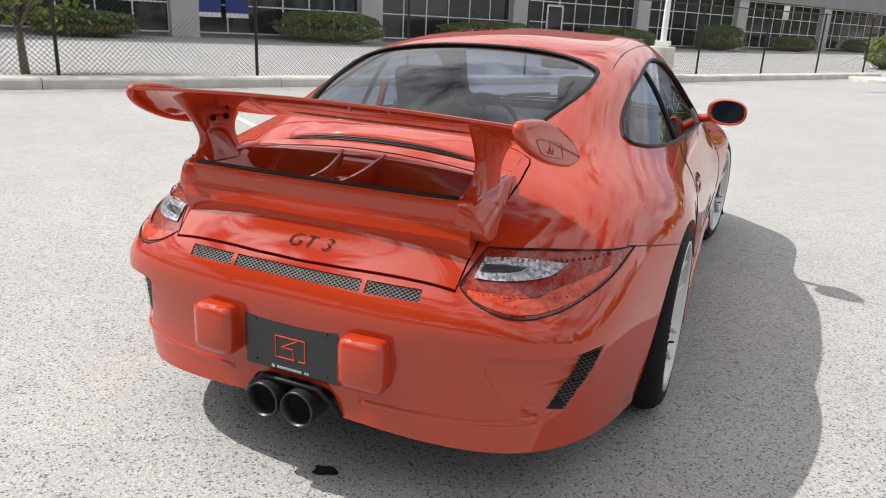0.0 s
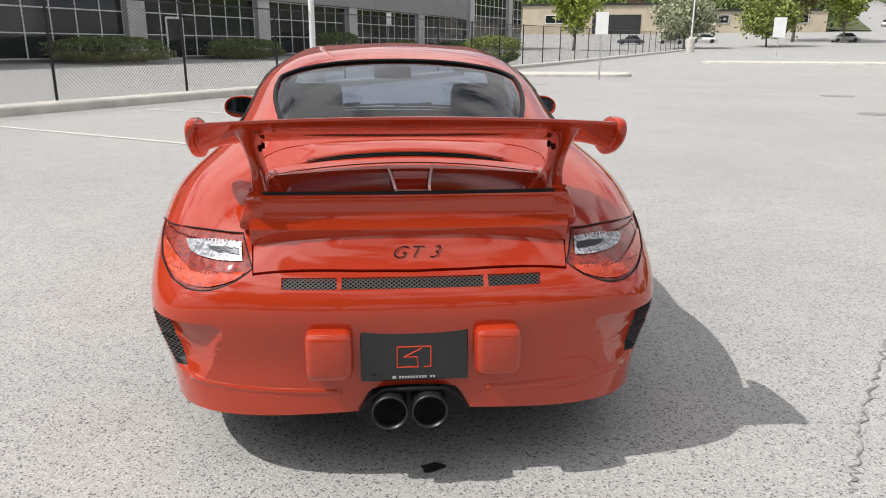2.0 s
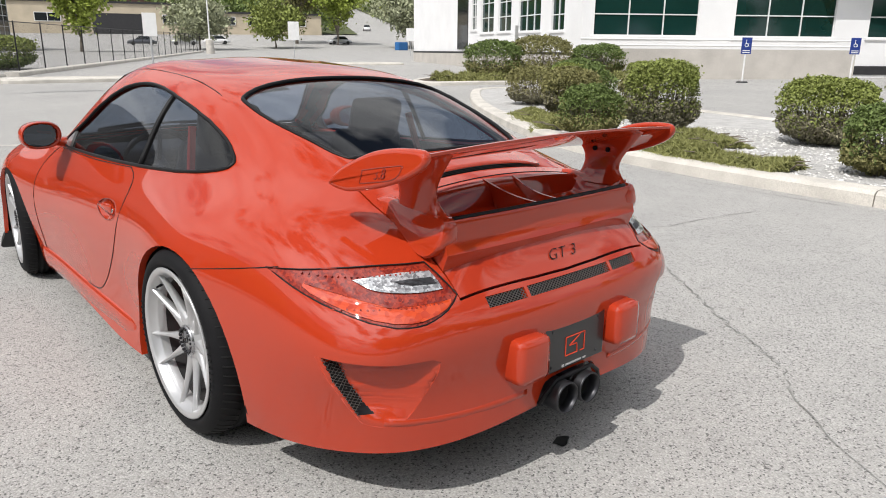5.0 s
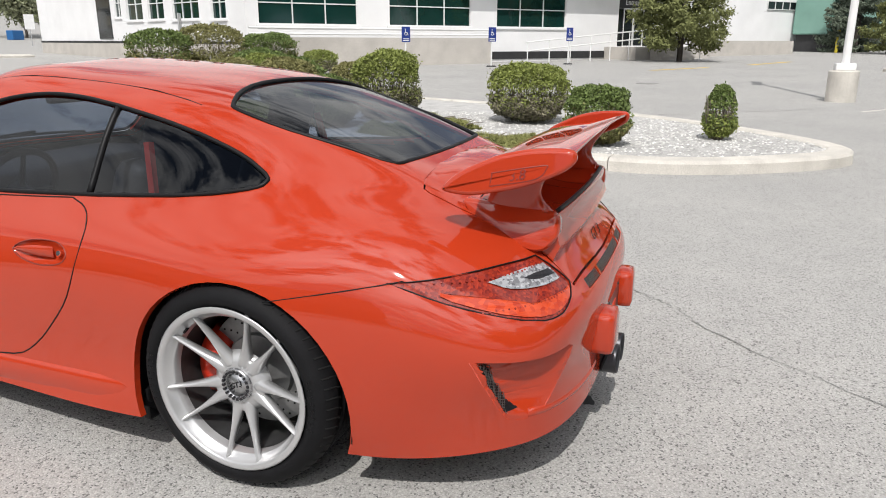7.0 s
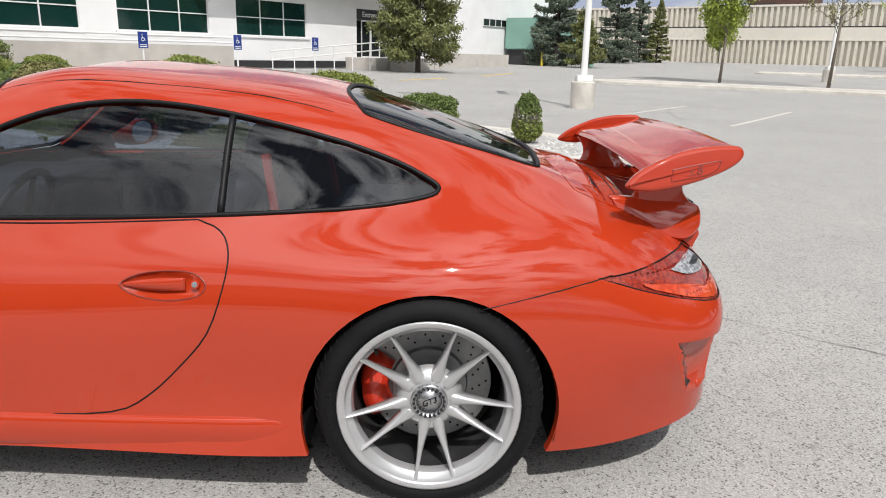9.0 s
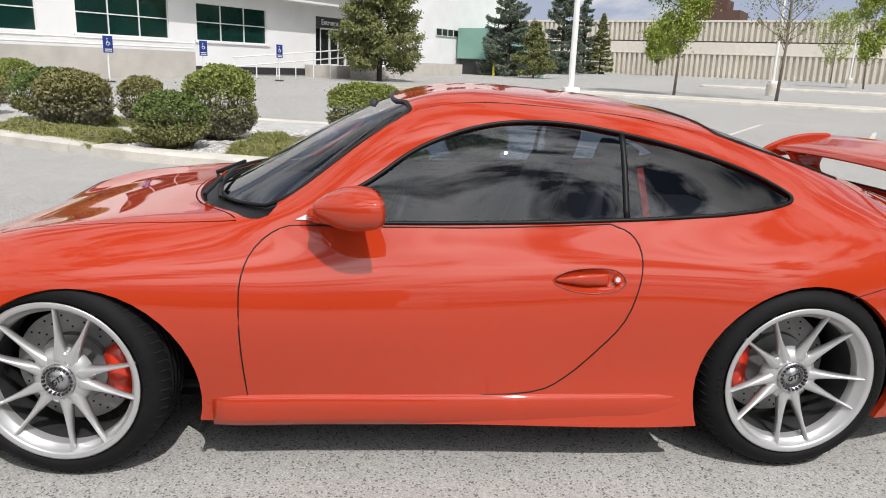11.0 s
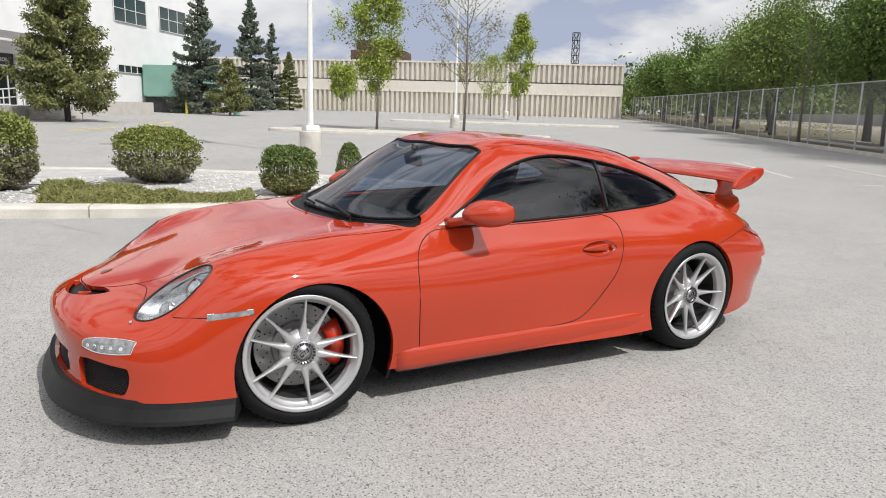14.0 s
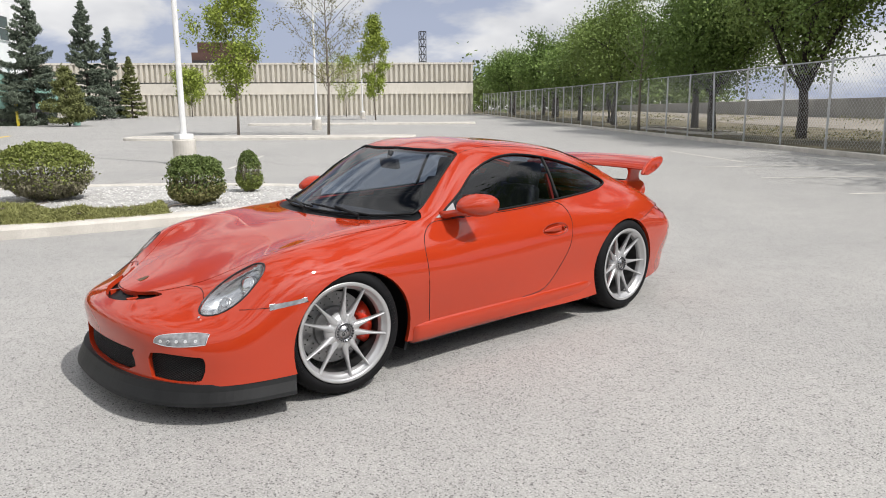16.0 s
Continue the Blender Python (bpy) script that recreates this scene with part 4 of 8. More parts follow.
def parked_car(x, y, turn, paint, label):
    c = thing("parked_car", (x, y, height_of(x, y)), label, "car", "parked cars", turn=turn)
    bm = bmesh.new()
    rows = []
    for k in range(13):
        f = k / 12
        yy = -2.2 + 4.4 * f
        end = (1 - abs(2 * f - 1) ** 6)
        w, h = .86 * (0.8 + .2 * end), .55 + .35 * end
        rows.append([bm.verts.new(q) for q in ((-w, yy, .25), (-w * 1.02, yy, .6), (-w * .93, yy, h), (w * .93, yy, h), (w * 1.02, yy, .6), (w, yy, .25))])
    for a, b in zip(rows, rows[1:]):
        for j in range(6):
            bm.faces.new((a[j], a[(j + 1) % 6], b[(j + 1) % 6], b[j]))
    bm.faces.new(rows[0]); bm.faces.new(rows[-1])
    bmesh.ops.recalc_face_normals(bm, faces=bm.faces)
    part("body", bm, paint, c, smooth=True)
    bm = bmesh.new()
    vs = box(bm, (-.78, -1.5, .85), (.78, 1.0, 1.42), .12)
    for v in bm.verts:
        if v.co.z > 1.2:
            v.co.y = v.co.y * .62 - .1
            v.co.x *= .84
    part("glasshouse", bm, M["dark_glass"], c, smooth=True)
    bm = bmesh.new()
    box(bm, (-.62, -.95, 1.40), (.62, .48, 1.46), .03)
    part("roof", bm, paint, c)
    for sx in (-1, 1):
        for yy in (-1.35, 1.35):
            bm = bmesh.new()
            rod(bm, (.70 * sx, yy, .32), (.90 * sx, yy, .32), .32, .32, 16)
            part("wheel", bm, M["rubber_far"], c)


M["rubber_far"] = material("dark_tyre", (0.02, 0.02, 0.02), 0.8)
M["car_silver"] = material("silver_paint", (0.45, 0.46, 0.47), 0.3, metal=0.5, coat=0.6)
M["car_white"] = material("white_paint", (0.72, 0.72, 0.72), 0.35, coat=0.6)
M["car_dark"] = material("dark_paint", (0.05, 0.055, 0.07), 0.3, coat=0.6)
for x, y, a, mat, lab in ((42, 118, 70, "car_dark", "dark car parked by the tan building"), (48.5, 117, 70, "car_silver", "silver car parked by the tan building"),
                          (54.5, 118, 70, "car_white", "white car parked by the tan building"), (75.5, 112, 80, "car_silver", "silver car parked by the tan building"),
                          (111, 152, -35, "car_white", "white car parked on the street")):
    parked_car(x, y, a, M[mat], lab)

# ---- the car ----
from mathutils.kdtree import KDTree

M.update(
    red=material("red_car_paint", (0.42, 0.037, 0.011), 0.45, coat=1.0, spec=0.0, vary=0.02, scale=3),
    black_plastic=material("black_plastic", (0.006, 0.006, 0.007), 0.5, spec=0.3, vary=0.2, scale=20),
    rubber=material("tyre_rubber", (0.007, 0.007, 0.008), 0.7, spec=0.22, vary=0.25, scale=14, fine=0.2, fine_scale=200),
    rim=material("silver_wheel_paint", (0.52, 0.52, 0.525), 0.33, metal=0.55, coat=0.5, vary=0.04, scale=10),
    disc=material("drilled_brake_disc", (0.30, 0.30, 0.30), 0.42, metal=0.7, vary=0.15, scale=30),
    caliper=material("red_caliper", (0.62, 0.035, 0.012), 0.35, coat=0.6),
    chrome=material("bright_chrome", (0.80, 0.81, 0.82), 0.12, metal=1.0),
    dark_metal=material("dark_metal", (0.06, 0.06, 0.065), 0.4, metal=0.8, vary=0.2, scale=20),
    steel=material("polished_steel", (0.42, 0.42, 0.43), 0.28, metal=0.9, vary=0.2, scale=60),
    # barrel colour is near black: the shade inside the wheel is painted in
    barrel=material("shade_dark_wheel_barrel", (0.05, 0.05, 0.051), 0.5, metal=0.4, vary=0.3, scale=18),
    # exhaust soot; also the painted dark of bolt holes, drill holes and tread slots
    soot_and_hole_black=material("exhaust_soot_and_hole_black", (0.005, 0.005, 0.005), 0.9),
    mesh_black=material("black_mesh", (0.02, 0.02, 0.02), 0.5, metal=0.3),
    cabin=material("black_leather", (0.022, 0.022, 0.024), 0.6, vary=0.2, scale=30, fine=0.2, fine_scale=200),
    cabin_grey=material("grey_cabin_trim", (0.05, 0.05, 0.055), 0.7, vary=0.15, scale=20),
    red_belt=material("red_belt", (0.40, 0.02, 0.015), 0.7),
    window=glass("tinted_car_glass", (0.34, 0.39, 0.46), opaque=0.0),
    screen=glass("clear_car_glass", (0.52, 0.58, 0.68), opaque=0.0),
    lens=glass("clear_lamp_lens", (0.93, 0.94, 0.95), opaque=0.04),
    red_lens=facets("red_lamp_lens", (0.14, 0.006, 0.003), (0.36, 0.030, 0.008), 130, rough=0.6),
    amber_lens=facets("amber_lamp_lens", (0.42, 0.030, 0.006), (0.60, 0.065, 0.012), 60, rough=0.6),
    led_cups=facets("led_cups", (0.14, 0.14, 0.15), (0.56, 0.57, 0.59), 130, 0.3, 0.3),
    led=material("led_reflector", (0.80, 0.81, 0.83), 0.22, metal=0.45, vary=0.2, scale=60),
    marker=material("marker_lens", (0.32, 0.33, 0.34), 0.2, metal=0.4, vary=0.35, scale=40),
    plate=material("black_plate_insert", (0.012, 0.013, 0.015), 0.35, coat=0.3, vary=0.1, scale=10),
    orange_print=material("orange_print", (0.60, 0.055, 0.02), 0.5),
    pale_print=material("pale_print", (0.45, 0.45, 0.45), 0.6),
    badge=material("dark_badge", (0.02, 0.015, 0.015), 0.25, metal=0.6),
)

# Half rings round the body, from the middle of the tail to the middle of the nose, level by level upwards.
FOOT = [(0, -.958, .235), (.35, -.948, .222), (.56, -.885, .208), (.69, -.745, .188), (.78, -.45, .152), (.85, 0, .18), (.872, .4, .172),
     (.852, .9, .172), (.828, 1.35, .174), (.808, 1.75, .176), (.815, 2.1, .185), (.855, 2.36, .19), (.838, 2.7, .19), (.745, 3.0, .19),
     (.52, 3.165, .185), (.27, 3.245, .18), (0, 3.265, .18)]
SILL = [(0, -.956, .30), (.35, -.948, .29), (.57, -.885, .28), (.69, -.765, .275), (.80, -.46, .25), (.868, 0, .26), (.868, .4, .225),
     (.845, .9, .225), (.824, 1.35, .228), (.812, 1.75, .232), (.828, 2.1, .25), (.862, 2.36, .26), (.835, 2.7, .25), (.735, 3.0, .25),
     (.51, 3.165, .245), (.265, 3.24, .24), (0, 3.26, .24)]
FLANK = [(0, -.955, .38), (.35, -.942, .38), (.58, -.882, .37), (.71, -.765, .36), (.815, -.45, .36), (.882, 0, .37), (.852, .4, .335),
     (.838, .9, .33), (.828, 1.35, .33), (.824, 1.75, .335), (.845, 2.1, .35), (.864, 2.36, .37), (.826, 2.7, .34), (.728, 3.01, .335),
     (.50, 3.17, .33), (.26, 3.24, .33), (0, 3.26, .33)]
BULGE = [(0, -.978, .545), (.35, -.965, .545), (.605, -.908, .53), (.742, -.775, .515), (.82, -.43, .54), (.886, 0, .555), (.856, .4, .52),
     (.840, .9, .52), (.836, 1.35, .52), (.840, 1.75, .52), (.856, 2.1, .53), (.862, 2.36, .55), (.818, 2.7, .48), (.695, 2.98, .44),
     (.48, 3.175, .43), (.25, 3.25, .44), (0, 3.27, .44)]
SHOULDER = [(0, -.92, .632), (.35, -.905, .632), (.55, -.85, .635), (.70, -.675, .655), (.785, -.40, .69), (.845, 0, .708), (.832, .4, .685),
     (.815, .9, .665), (.806, 1.35, .655), (.808, 1.75, .655), (.825, 2.1, .67), (.825, 2.36, .675), (.77, 2.7, .612), (.625, 2.95, .485),
     (.45, 3.11, .485), (.24, 3.19, .485), (0, 3.215, .49)]
WAIST = [(0, -.882, .685), (.29, -.868, .685), (.46, -.808, .712), (.59, -.63, .755), (.675, -.40, .81), (.715, 0, .83), (.735, .4, .815),
     (.738, .9, .80), (.735, 1.35, .788), (.722, 1.75, .778), (.70, 2.1, .783), (.685, 2.36, .765), (.645, 2.7, .703), (.545, 2.91, .555),
     (.39, 3.04, .525), (.215, 3.125, .522), (0, 3.155, .528)]
PILLAR = [(0, -.855, .735), (.25, -.842, .735), (.39, -.75, .765), (.46, -.56, .828), (.535, -.33, .878), (.60, .0, .93), (.648, .4, .96),
     (.66, .9, .96), (.655, 1.35, .945), (.688, 1.72, .83), (.60, 2.1, .80), (.565, 2.38, .767), (.515, 2.7, .688), (.445, 2.90, .582),
     (.33, 3.0, .552), (.18, 3.06, .55), (0, 3.08, .555)]
RAIL = [(0, -.825, .765), (.19, -.815, .765), (.31, -.72, .79), (.37, -.55, .85), (.425, -.33, .932), (.485, .05, 1.05), (.528, .42, 1.12),
     (.535, .9, 1.155), (.528, 1.32, 1.132), (.60, 1.745, .858), (.45, 2.12, .801), (.42, 2.4, .758), (.37, 2.7, .675), (.34, 2.88, .598),
     (.26, 2.965, .577), (.14, 2.995, .576), (0, 3.0, .578)]
CROWN = [(0, -.79, .785), (.11, -.785, .785), (.19, -.68, .812), (.23, -.52, .875), (.25, -.30, .955), (.28, .06, 1.085), (.29, .43, 1.175),
     (.29, .89, 1.21), (.29, 1.34, 1.162), (.36, 1.86, .865), (.27, 2.12, .804), (.25, 2.42, .753), (.22, 2.70, .674), (.20, 2.83, .631),
     (.15, 2.88, .614), (.08, 2.895, .610), (0, 2.9, .609)]
RIDGE = [(0, -.74, .80), (0, -.735, .802), (0, -.65, .828), (0, -.50, .888), (0, -.29, .965), (0, .07, 1.095), (0, .43, 1.19),
     (0, .89, 1.228), (0, 1.35, 1.175), (0, 1.92, .868), (0, 2.13, .806), (0, 2.43, .753), (0, 2.69, .678), (0, 2.78, .650),
     (0, 2.81, .640), (0, 2.82, .637), (0, 2.825, .635)]
RINGS = [FOOT, SILL, FLANK, BULGE, SHOULDER, WAIST, PILLAR, RAIL, CROWN, RIDGE]


def spline_matrix(t, s):
    """Weights that carry values at the places t to the places s along a smooth cubic spline."""
    n = len(t)
    h = np.diff(t)
    a = np.zeros((n, n)); r = np.zeros((n, n))
    a[0, 0] = a[-1, -1] = 1
    for k in range(1, n - 1):
        a[k, k - 1], a[k, k], a[k, k + 1] = h[k - 1], 2 * (h[k - 1] + h[k]), h[k]
        r[k, k - 1], r[k, k], r[k, k + 1] = 6 / h[k - 1], -6 / h[k - 1] - 6 / h[k], 6 / h[k]
    second = np.linalg.solve(a, r)
    out = np.zeros((len(s), n))
    for row, x in enumerate(s):
        k = int(min(max(np.searchsorted(t, x) - 1, 0), n - 2))
        u, w = (t[k + 1] - x), (x - t[k])
        out[row] += second[k] * (u ** 3 / (6 * h[k]) - u * h[k] / 6) + second[k + 1] * (w ** 3 / (6 * h[k]) - w * h[k] / 6)
        out[row, k] += u / h[k]
        out[row, k + 1] += w / h[k]
    return out


def bend_matrix(t):
    """The bending energy of a cubic spline through values at the places t."""
    n, h = len(t), np.diff(t)
    mass = np.zeros((n, n))
    for k in range(n - 1):
        mass[k, k] += h[k] / 3
        mass[k + 1, k + 1] += h[k] / 3
        mass[k, k + 1] += h[k] / 6
        mass[k + 1, k] += h[k] / 6
    a = np.zeros((n, n)); r = np.zeros((n, n))
    a[0, 0] = a[-1, -1] = 1
    for k in range(1, n - 1):
        a[k, k - 1], a[k, k], a[k, k + 1] = h[k - 1], 2 * (h[k - 1] + h[k]), h[k]
        r[k, k - 1], r[k, k], r[k, k + 1] = 6 / h[k - 1], -6 / h[k - 1] - 6 / h[k], 6 / h[k]
    second = np.linalg.solve(a, r)
    return second.T @ mass @ second


def faired(values, t, stiff, hold):
    """Values pulled towards the spline of least bending; hold: how firmly each keeps its place."""
    return np.linalg.solve(np.diag(hold) + stiff * bend_matrix(t), np.einsum("a,a...->a...", hold, values).reshape(len(t), -1)).reshape(values.shape)


def body_grid(fine_s=14, fine_l=10):
    """The right half of the body's skin as a grid of points [level, along]."""
    net = np.array(RINGS, float)                                     # level, along, xyz
    flip = np.array([-1, 1, 1.0])
    wide = np.concatenate([net[:, 3:0:-1] * flip, net, net[:, -2:-5:-1] * flip], 1)
    tall = np.concatenate([wide, wide[-2:-5:-1] * flip], 0)
    ds = np.linalg.norm(np.diff(wide, axis=1), axis=2).mean(0) ** 0.8
    ts = np.r_[0, np.cumsum(ds)]
    dl = np.linalg.norm(np.diff(tall, axis=0), axis=2).mean(1) ** 0.8
    tl = np.r_[0, np.cumsum(dl)]
    first, last = 3, 3 + net.shape[1] - 1
    for row in range(len(tall)):
        hold = np.ones(len(ts))
        if 6 <= row <= 12:
            hold[first + 8:first + 11] = 8.0                         # the foot of the windscreen keeps its crease
        if row <= 4:
            hold[first:first + 4] = 4.0                              # so do the corners of the bumper
        tall[row] = faired(tall[row], ts, 5e-4, hold)
    tall = faired(tall, tl, 1.2e-4, np.ones(len(tl)))
    s = np.concatenate([np.linspace(ts[k], ts[k + 1], fine_s, endpoint=False) for k in range(first, last)] + [[ts[last]]])
    top = net.shape[0] - 1
    l = np.concatenate([np.linspace(tl[k], tl[k + 1], fine_l, endpoint=False) for k in range(top)] + [[tl[top]]])
    grid = np.einsum("ab,bcd->acd", spline_matrix(tl, l), np.einsum("ab,cbd->cad", spline_matrix(ts, s), tall))
    grid[-1, :, 0] = 0
    grid[:, 0, 0] = grid[:, -1, 0] = 0
    return grid


GRID = body_grid()


def skin():
    """The whole skin of the body as a bmesh, its normals pointing outwards."""
    g = GRID
    nl, ns = g.shape[:2]
    bm = bmesh.new()
    right = [[bm.verts.new(g[a, b]) for b in range(ns)] for a in range(nl)]
    left = [[right[a][b] if abs(g[a, b, 0]) < 1e-6 else bm.verts.new((-g[a, b, 0], g[a, b, 1], g[a, b, 2])) for b in range(ns)] for a in range(nl)]
    for a in range(nl - 1):
        for b in range(ns - 1):
            for rows, turn in ((right, False), (left, True)):
                f = [rows[a][b], rows[a][b + 1], rows[a + 1][b + 1], rows[a + 1][b]]
                f = [v for k, v in enumerate(f) if v not in f[:k]]
                if len(f) > 2:
                    try:
                        bm.faces.new(f[::-1] if turn else f)
                    except ValueError:
                        pass
    bmesh.ops.remove_doubles(bm, verts=bm.verts, dist=1e-5)
    bm.normal_update()
    return bm


def inside(p, poly):
    """Whether the plan point p lies in the outline poly."""
    x, y = p
    got = False
    for k in range(len(poly)):
        (x0, y0), (x1, y1) = poly[k - 1], poly[k]
        if (y0 > y) != (y1 > y) and x < (x1 - x0) * (y - y0) / (y1 - y0) + x0:
            got = not got
    return got


def rounded(poly, steps=5, keep=()):
    """An outline smoothed by a closed Catmull-Rom curve; corners listed in keep stay sharp."""
    n, out = len(poly), []
    for k in range(n):
        p0, p1, p2, p3 = (Vector(poly[(k + d) % n]) for d in (-1, 0, 1, 2))
        if k in keep:
            p0 = p1 * 2 - p2
        if (k + 1) % n in keep:
            p3 = p2 * 2 - p1
        for j in range(steps):
            t = j / steps
            q = 0.5 * (2 * p1 + (p2 - p0) * t + (2 * p0 - 5 * p1 + 4 * p2 - p3) * t * t + (3 * p1 - p0 - 3 * p2 + p3) * t ** 3)
            out.append((q.x, q.y))
    return out


def grow(poly, d):
    """The outline moved outwards by d."""
    area = sum(a[0] * b[1] - b[0] * a[1] for a, b in zip(poly, poly[1:] + poly[:1]))
    sign = 1 if area > 0 else -1
    out = []
    for k in range(len(poly)):
        a, b, c = (Vector(poly[(k + e) % len(poly)]) for e in (-1, 0, 1))
        t = (c - a).normalized()
        out.append((b.x + sign * t.y * d, b.y - sign * t.x * d))
    return out


VIEWS = {"side": (1, 2, 0), "top": (0, 1, 2), "rear": (0, 2, 1), "front": (0, 2, 1)}


def seen_from(f, view, side):
    c, n = f.calc_center_median(), f.normal
    if view == "side":
        return c.x * side > 0.2 and n.x * side > 0.12
    if view == "rear":
        return c.y < 0 and n.y < 0.35 and c.x * side > -0.01
    if view == "front":
        return c.y > 2.4 and n.y > -0.1 and c.x * side > -0.01
    return n.z > 0.1 and c.x * side > -0.01


def carve(bm, poly, view, side=1):
    """Cuts the outline, drawn in a view, into the skin, and returns the faces within it. side 0: both halves."""
    ax, ay, _ = VIEWS[view]
    half = side if side else 1
    if view != "side" and side == -1:
        poly = [(-x, y) for x, y in poly]
    xs, ys = [p[0] for p in poly], [p[1] for p in poly]
    lo, hi = (min(xs) - 0.05, min(ys) - 0.05), (max(xs) + 0.05, max(ys) + 0.05)

    def near():
        out = []
        for f in bm.faces:
            c = f.calc_center_median()
            if lo[0] < c[ax] < hi[0] and lo[1] < c[ay] < hi[1]:
                if side == 0 or seen_from(f, view, half):
                    if side == 0 and not (f.normal.z > 0.1 if view == "top" else (f.normal.y < 0.35 and c.y < 0 if view == "rear" else c.y > 2.4 and f.normal.y > -0.1)):
                        continue
                    out.append(f)
        return out

    cand = set(near())
    for k in range(len(poly)):
        a, b = poly[k - 1], poly[k]
        if math.hypot(b[0] - a[0], b[1] - a[1]) < 1e-5:
            continue
        no = Vector((0, 0, 0))
        no[ax], no[ay] = b[1] - a[1], a[0] - b[0]
        co = Vector((0, 0, 0))
        co[ax], co[ay] = a
        mx, my = (a[0] + b[0]) / 2, (a[1] + b[1]) / 2
        reach = math.hypot(b[0] - a[0], b[1] - a[1]) / 2 + 0.035
        cand = {f for f in cand if f.is_valid}
        faces = [f for f in cand if abs(f.calc_center_median()[ax] - mx) < reach and abs(f.calc_center_median()[ay] - my) < reach]
        geom = list({v for f in faces for v in f.verts} | {e for f in faces for e in f.edges}) + faces
        cut = bmesh.ops.bisect_plane(bm, geom=geom, plane_co=co, plane_no=no, dist=1e-5)
        cand |= {f for f in cut["geom"] if isinstance(f, bmesh.types.BMFace)}
    bm.normal_update()
    return [f for f in near() if inside((f.calc_center_median()[ax], f.calc_center_median()[ay]), poly)]


def take(bm, faces):
    """Lifts faces out of bm into a bmesh of their own."""
    out = bmesh.new()
    made = {}
    for f in faces:
        for v in f.verts:
            if v not in made:
                made[v] = out.verts.new(v.co)
        out.faces.new([made[v] for v in f.verts])
    bmesh.ops.delete(bm, geom=faces, context="FACES")
    return out


def thicken(bm, depth):
    """Turns the rim of an open skin inwards, so that its edge has a depth."""
    bm.normal_update()
    rim = [e for e in bm.edges if e.is_boundary]
    normals = {v: v.normal.copy() for e in rim for v in e.verts}
    got = bmesh.ops.extrude_edge_only(bm, edges=rim)["geom"]
    old = {tuple(round(c, 6) for c in v.co): n for v, n in normals.items()}
    for v in got:
        if isinstance(v, bmesh.types.BMVert):
            n = old.get(tuple(round(c, 6) for c in v.co))
            if n is not None:
                v.co -= n * depth


def shell_normals(grid):
    du = np.gradient(grid, axis=1); dv = np.gradient(grid, axis=0)
    n = np.cross(du, dv)
    return n / np.maximum(np.linalg.norm(n, axis=2, keepdims=True), 1e-9)


NORMALS = shell_normals(GRID)


def on_skin(p, view, side=1):
    """The point and normal of the skin that shows at p of a view."""
    ax, ay, _ = VIEWS[view]
    q = np.array(p, float)
    g = GRID.reshape(-1, 3)
    n = NORMALS.reshape(-1, 3)
    ok = {"side": n[:, 0] > 0.1, "top": n[:, 2] > 0.1, "rear": (g[:, 1] < 0) & (n[:, 1] < 0.3), "front": (g[:, 1] > 2.4) & (n[:, 1] > -0.1)}[view]
    idx = np.where(ok)[0]
    d = (np.abs(g[idx, ax]) - abs(q[0]) if view != "side" else g[idx, ax] - q[0]) ** 2 + (g[idx, ay] - q[1]) ** 2
    pick = idx[np.argsort(d)[:5]]
    w = 1 / (np.sort(d)[:5] + 1e-6)
    w /= w.sum()
    c, m = (g[pick] * w[:, None]).sum(0), (n[pick] * w[:, None]).sum(0)
    if view == "side":
        c[1], c[2] = q
        return Vector((c[0] * side, c[1], c[2])), Vector((m[0] * side, m[1], m[2])).normalized()
    s = side if view != "side" else 1
    c[ay] = q[1]
    return Vector((q[0] * s, c[1], c[2])), Vector((m[0] * math.copysign(1, q[0] + 1e-9) * s, m[1], m[2])).normalized()


def bead(name, poly, view, side, width, lift, mat, parent, closed=True, label="", sides=6):
    """A thin round strip along an outline on the skin."""
    pts = []
    for p in poly:
        c, n = on_skin(p, view, side)
        pts.append(c + n * lift)
    bm = bmesh.new()
    tube(bm, pts, width, sides, closed)
    return part(name, bm, mat, parent, label, smooth=True)


SKIN_TREE = KDTree(GRID.shape[0] * GRID.shape[1])
for number, point in enumerate(GRID.reshape(-1, 3)):
    SKIN_TREE.insert(point, number)
SKIN_TREE.balance()


def even_shading(ob):
    """Gives the outer faces of a skin piece the smooth normals of the whole body."""
    me = ob.data
    flat_n = NORMALS.reshape(-1, 3)
    fine = []
    for v in me.vertices:
        x = v.co.x
        hits = SKIN_TREE.find_n((abs(x), v.co.y, v.co.z), 9)
        reach = max(hits[4][2], 1e-4)
        n = np.zeros(3)
        for _, j, d in hits:
            n += flat_n[j] * math.exp(-(d / reach) ** 2 * 1.5)
        n = Vector(n).normalized()
        if x < 0:
            n.x = -n.x
        if abs(x) < 1e-5:
            n.x = 0
        fine.append(n.normalized())
    out = []
    for p in me.polygons:
        for li in p.loop_indices:
            n = fine[me.loops[li].vertex_index]
            out.append(n if n.dot(p.normal) > 0.75 else p.normal)
    me.normals_split_custom_set([tuple(n) for n in out])


car = thing("sports_car", (0, 0, 0), "glossy red sports coupe with silver wheels and rear wing, parked", "car")

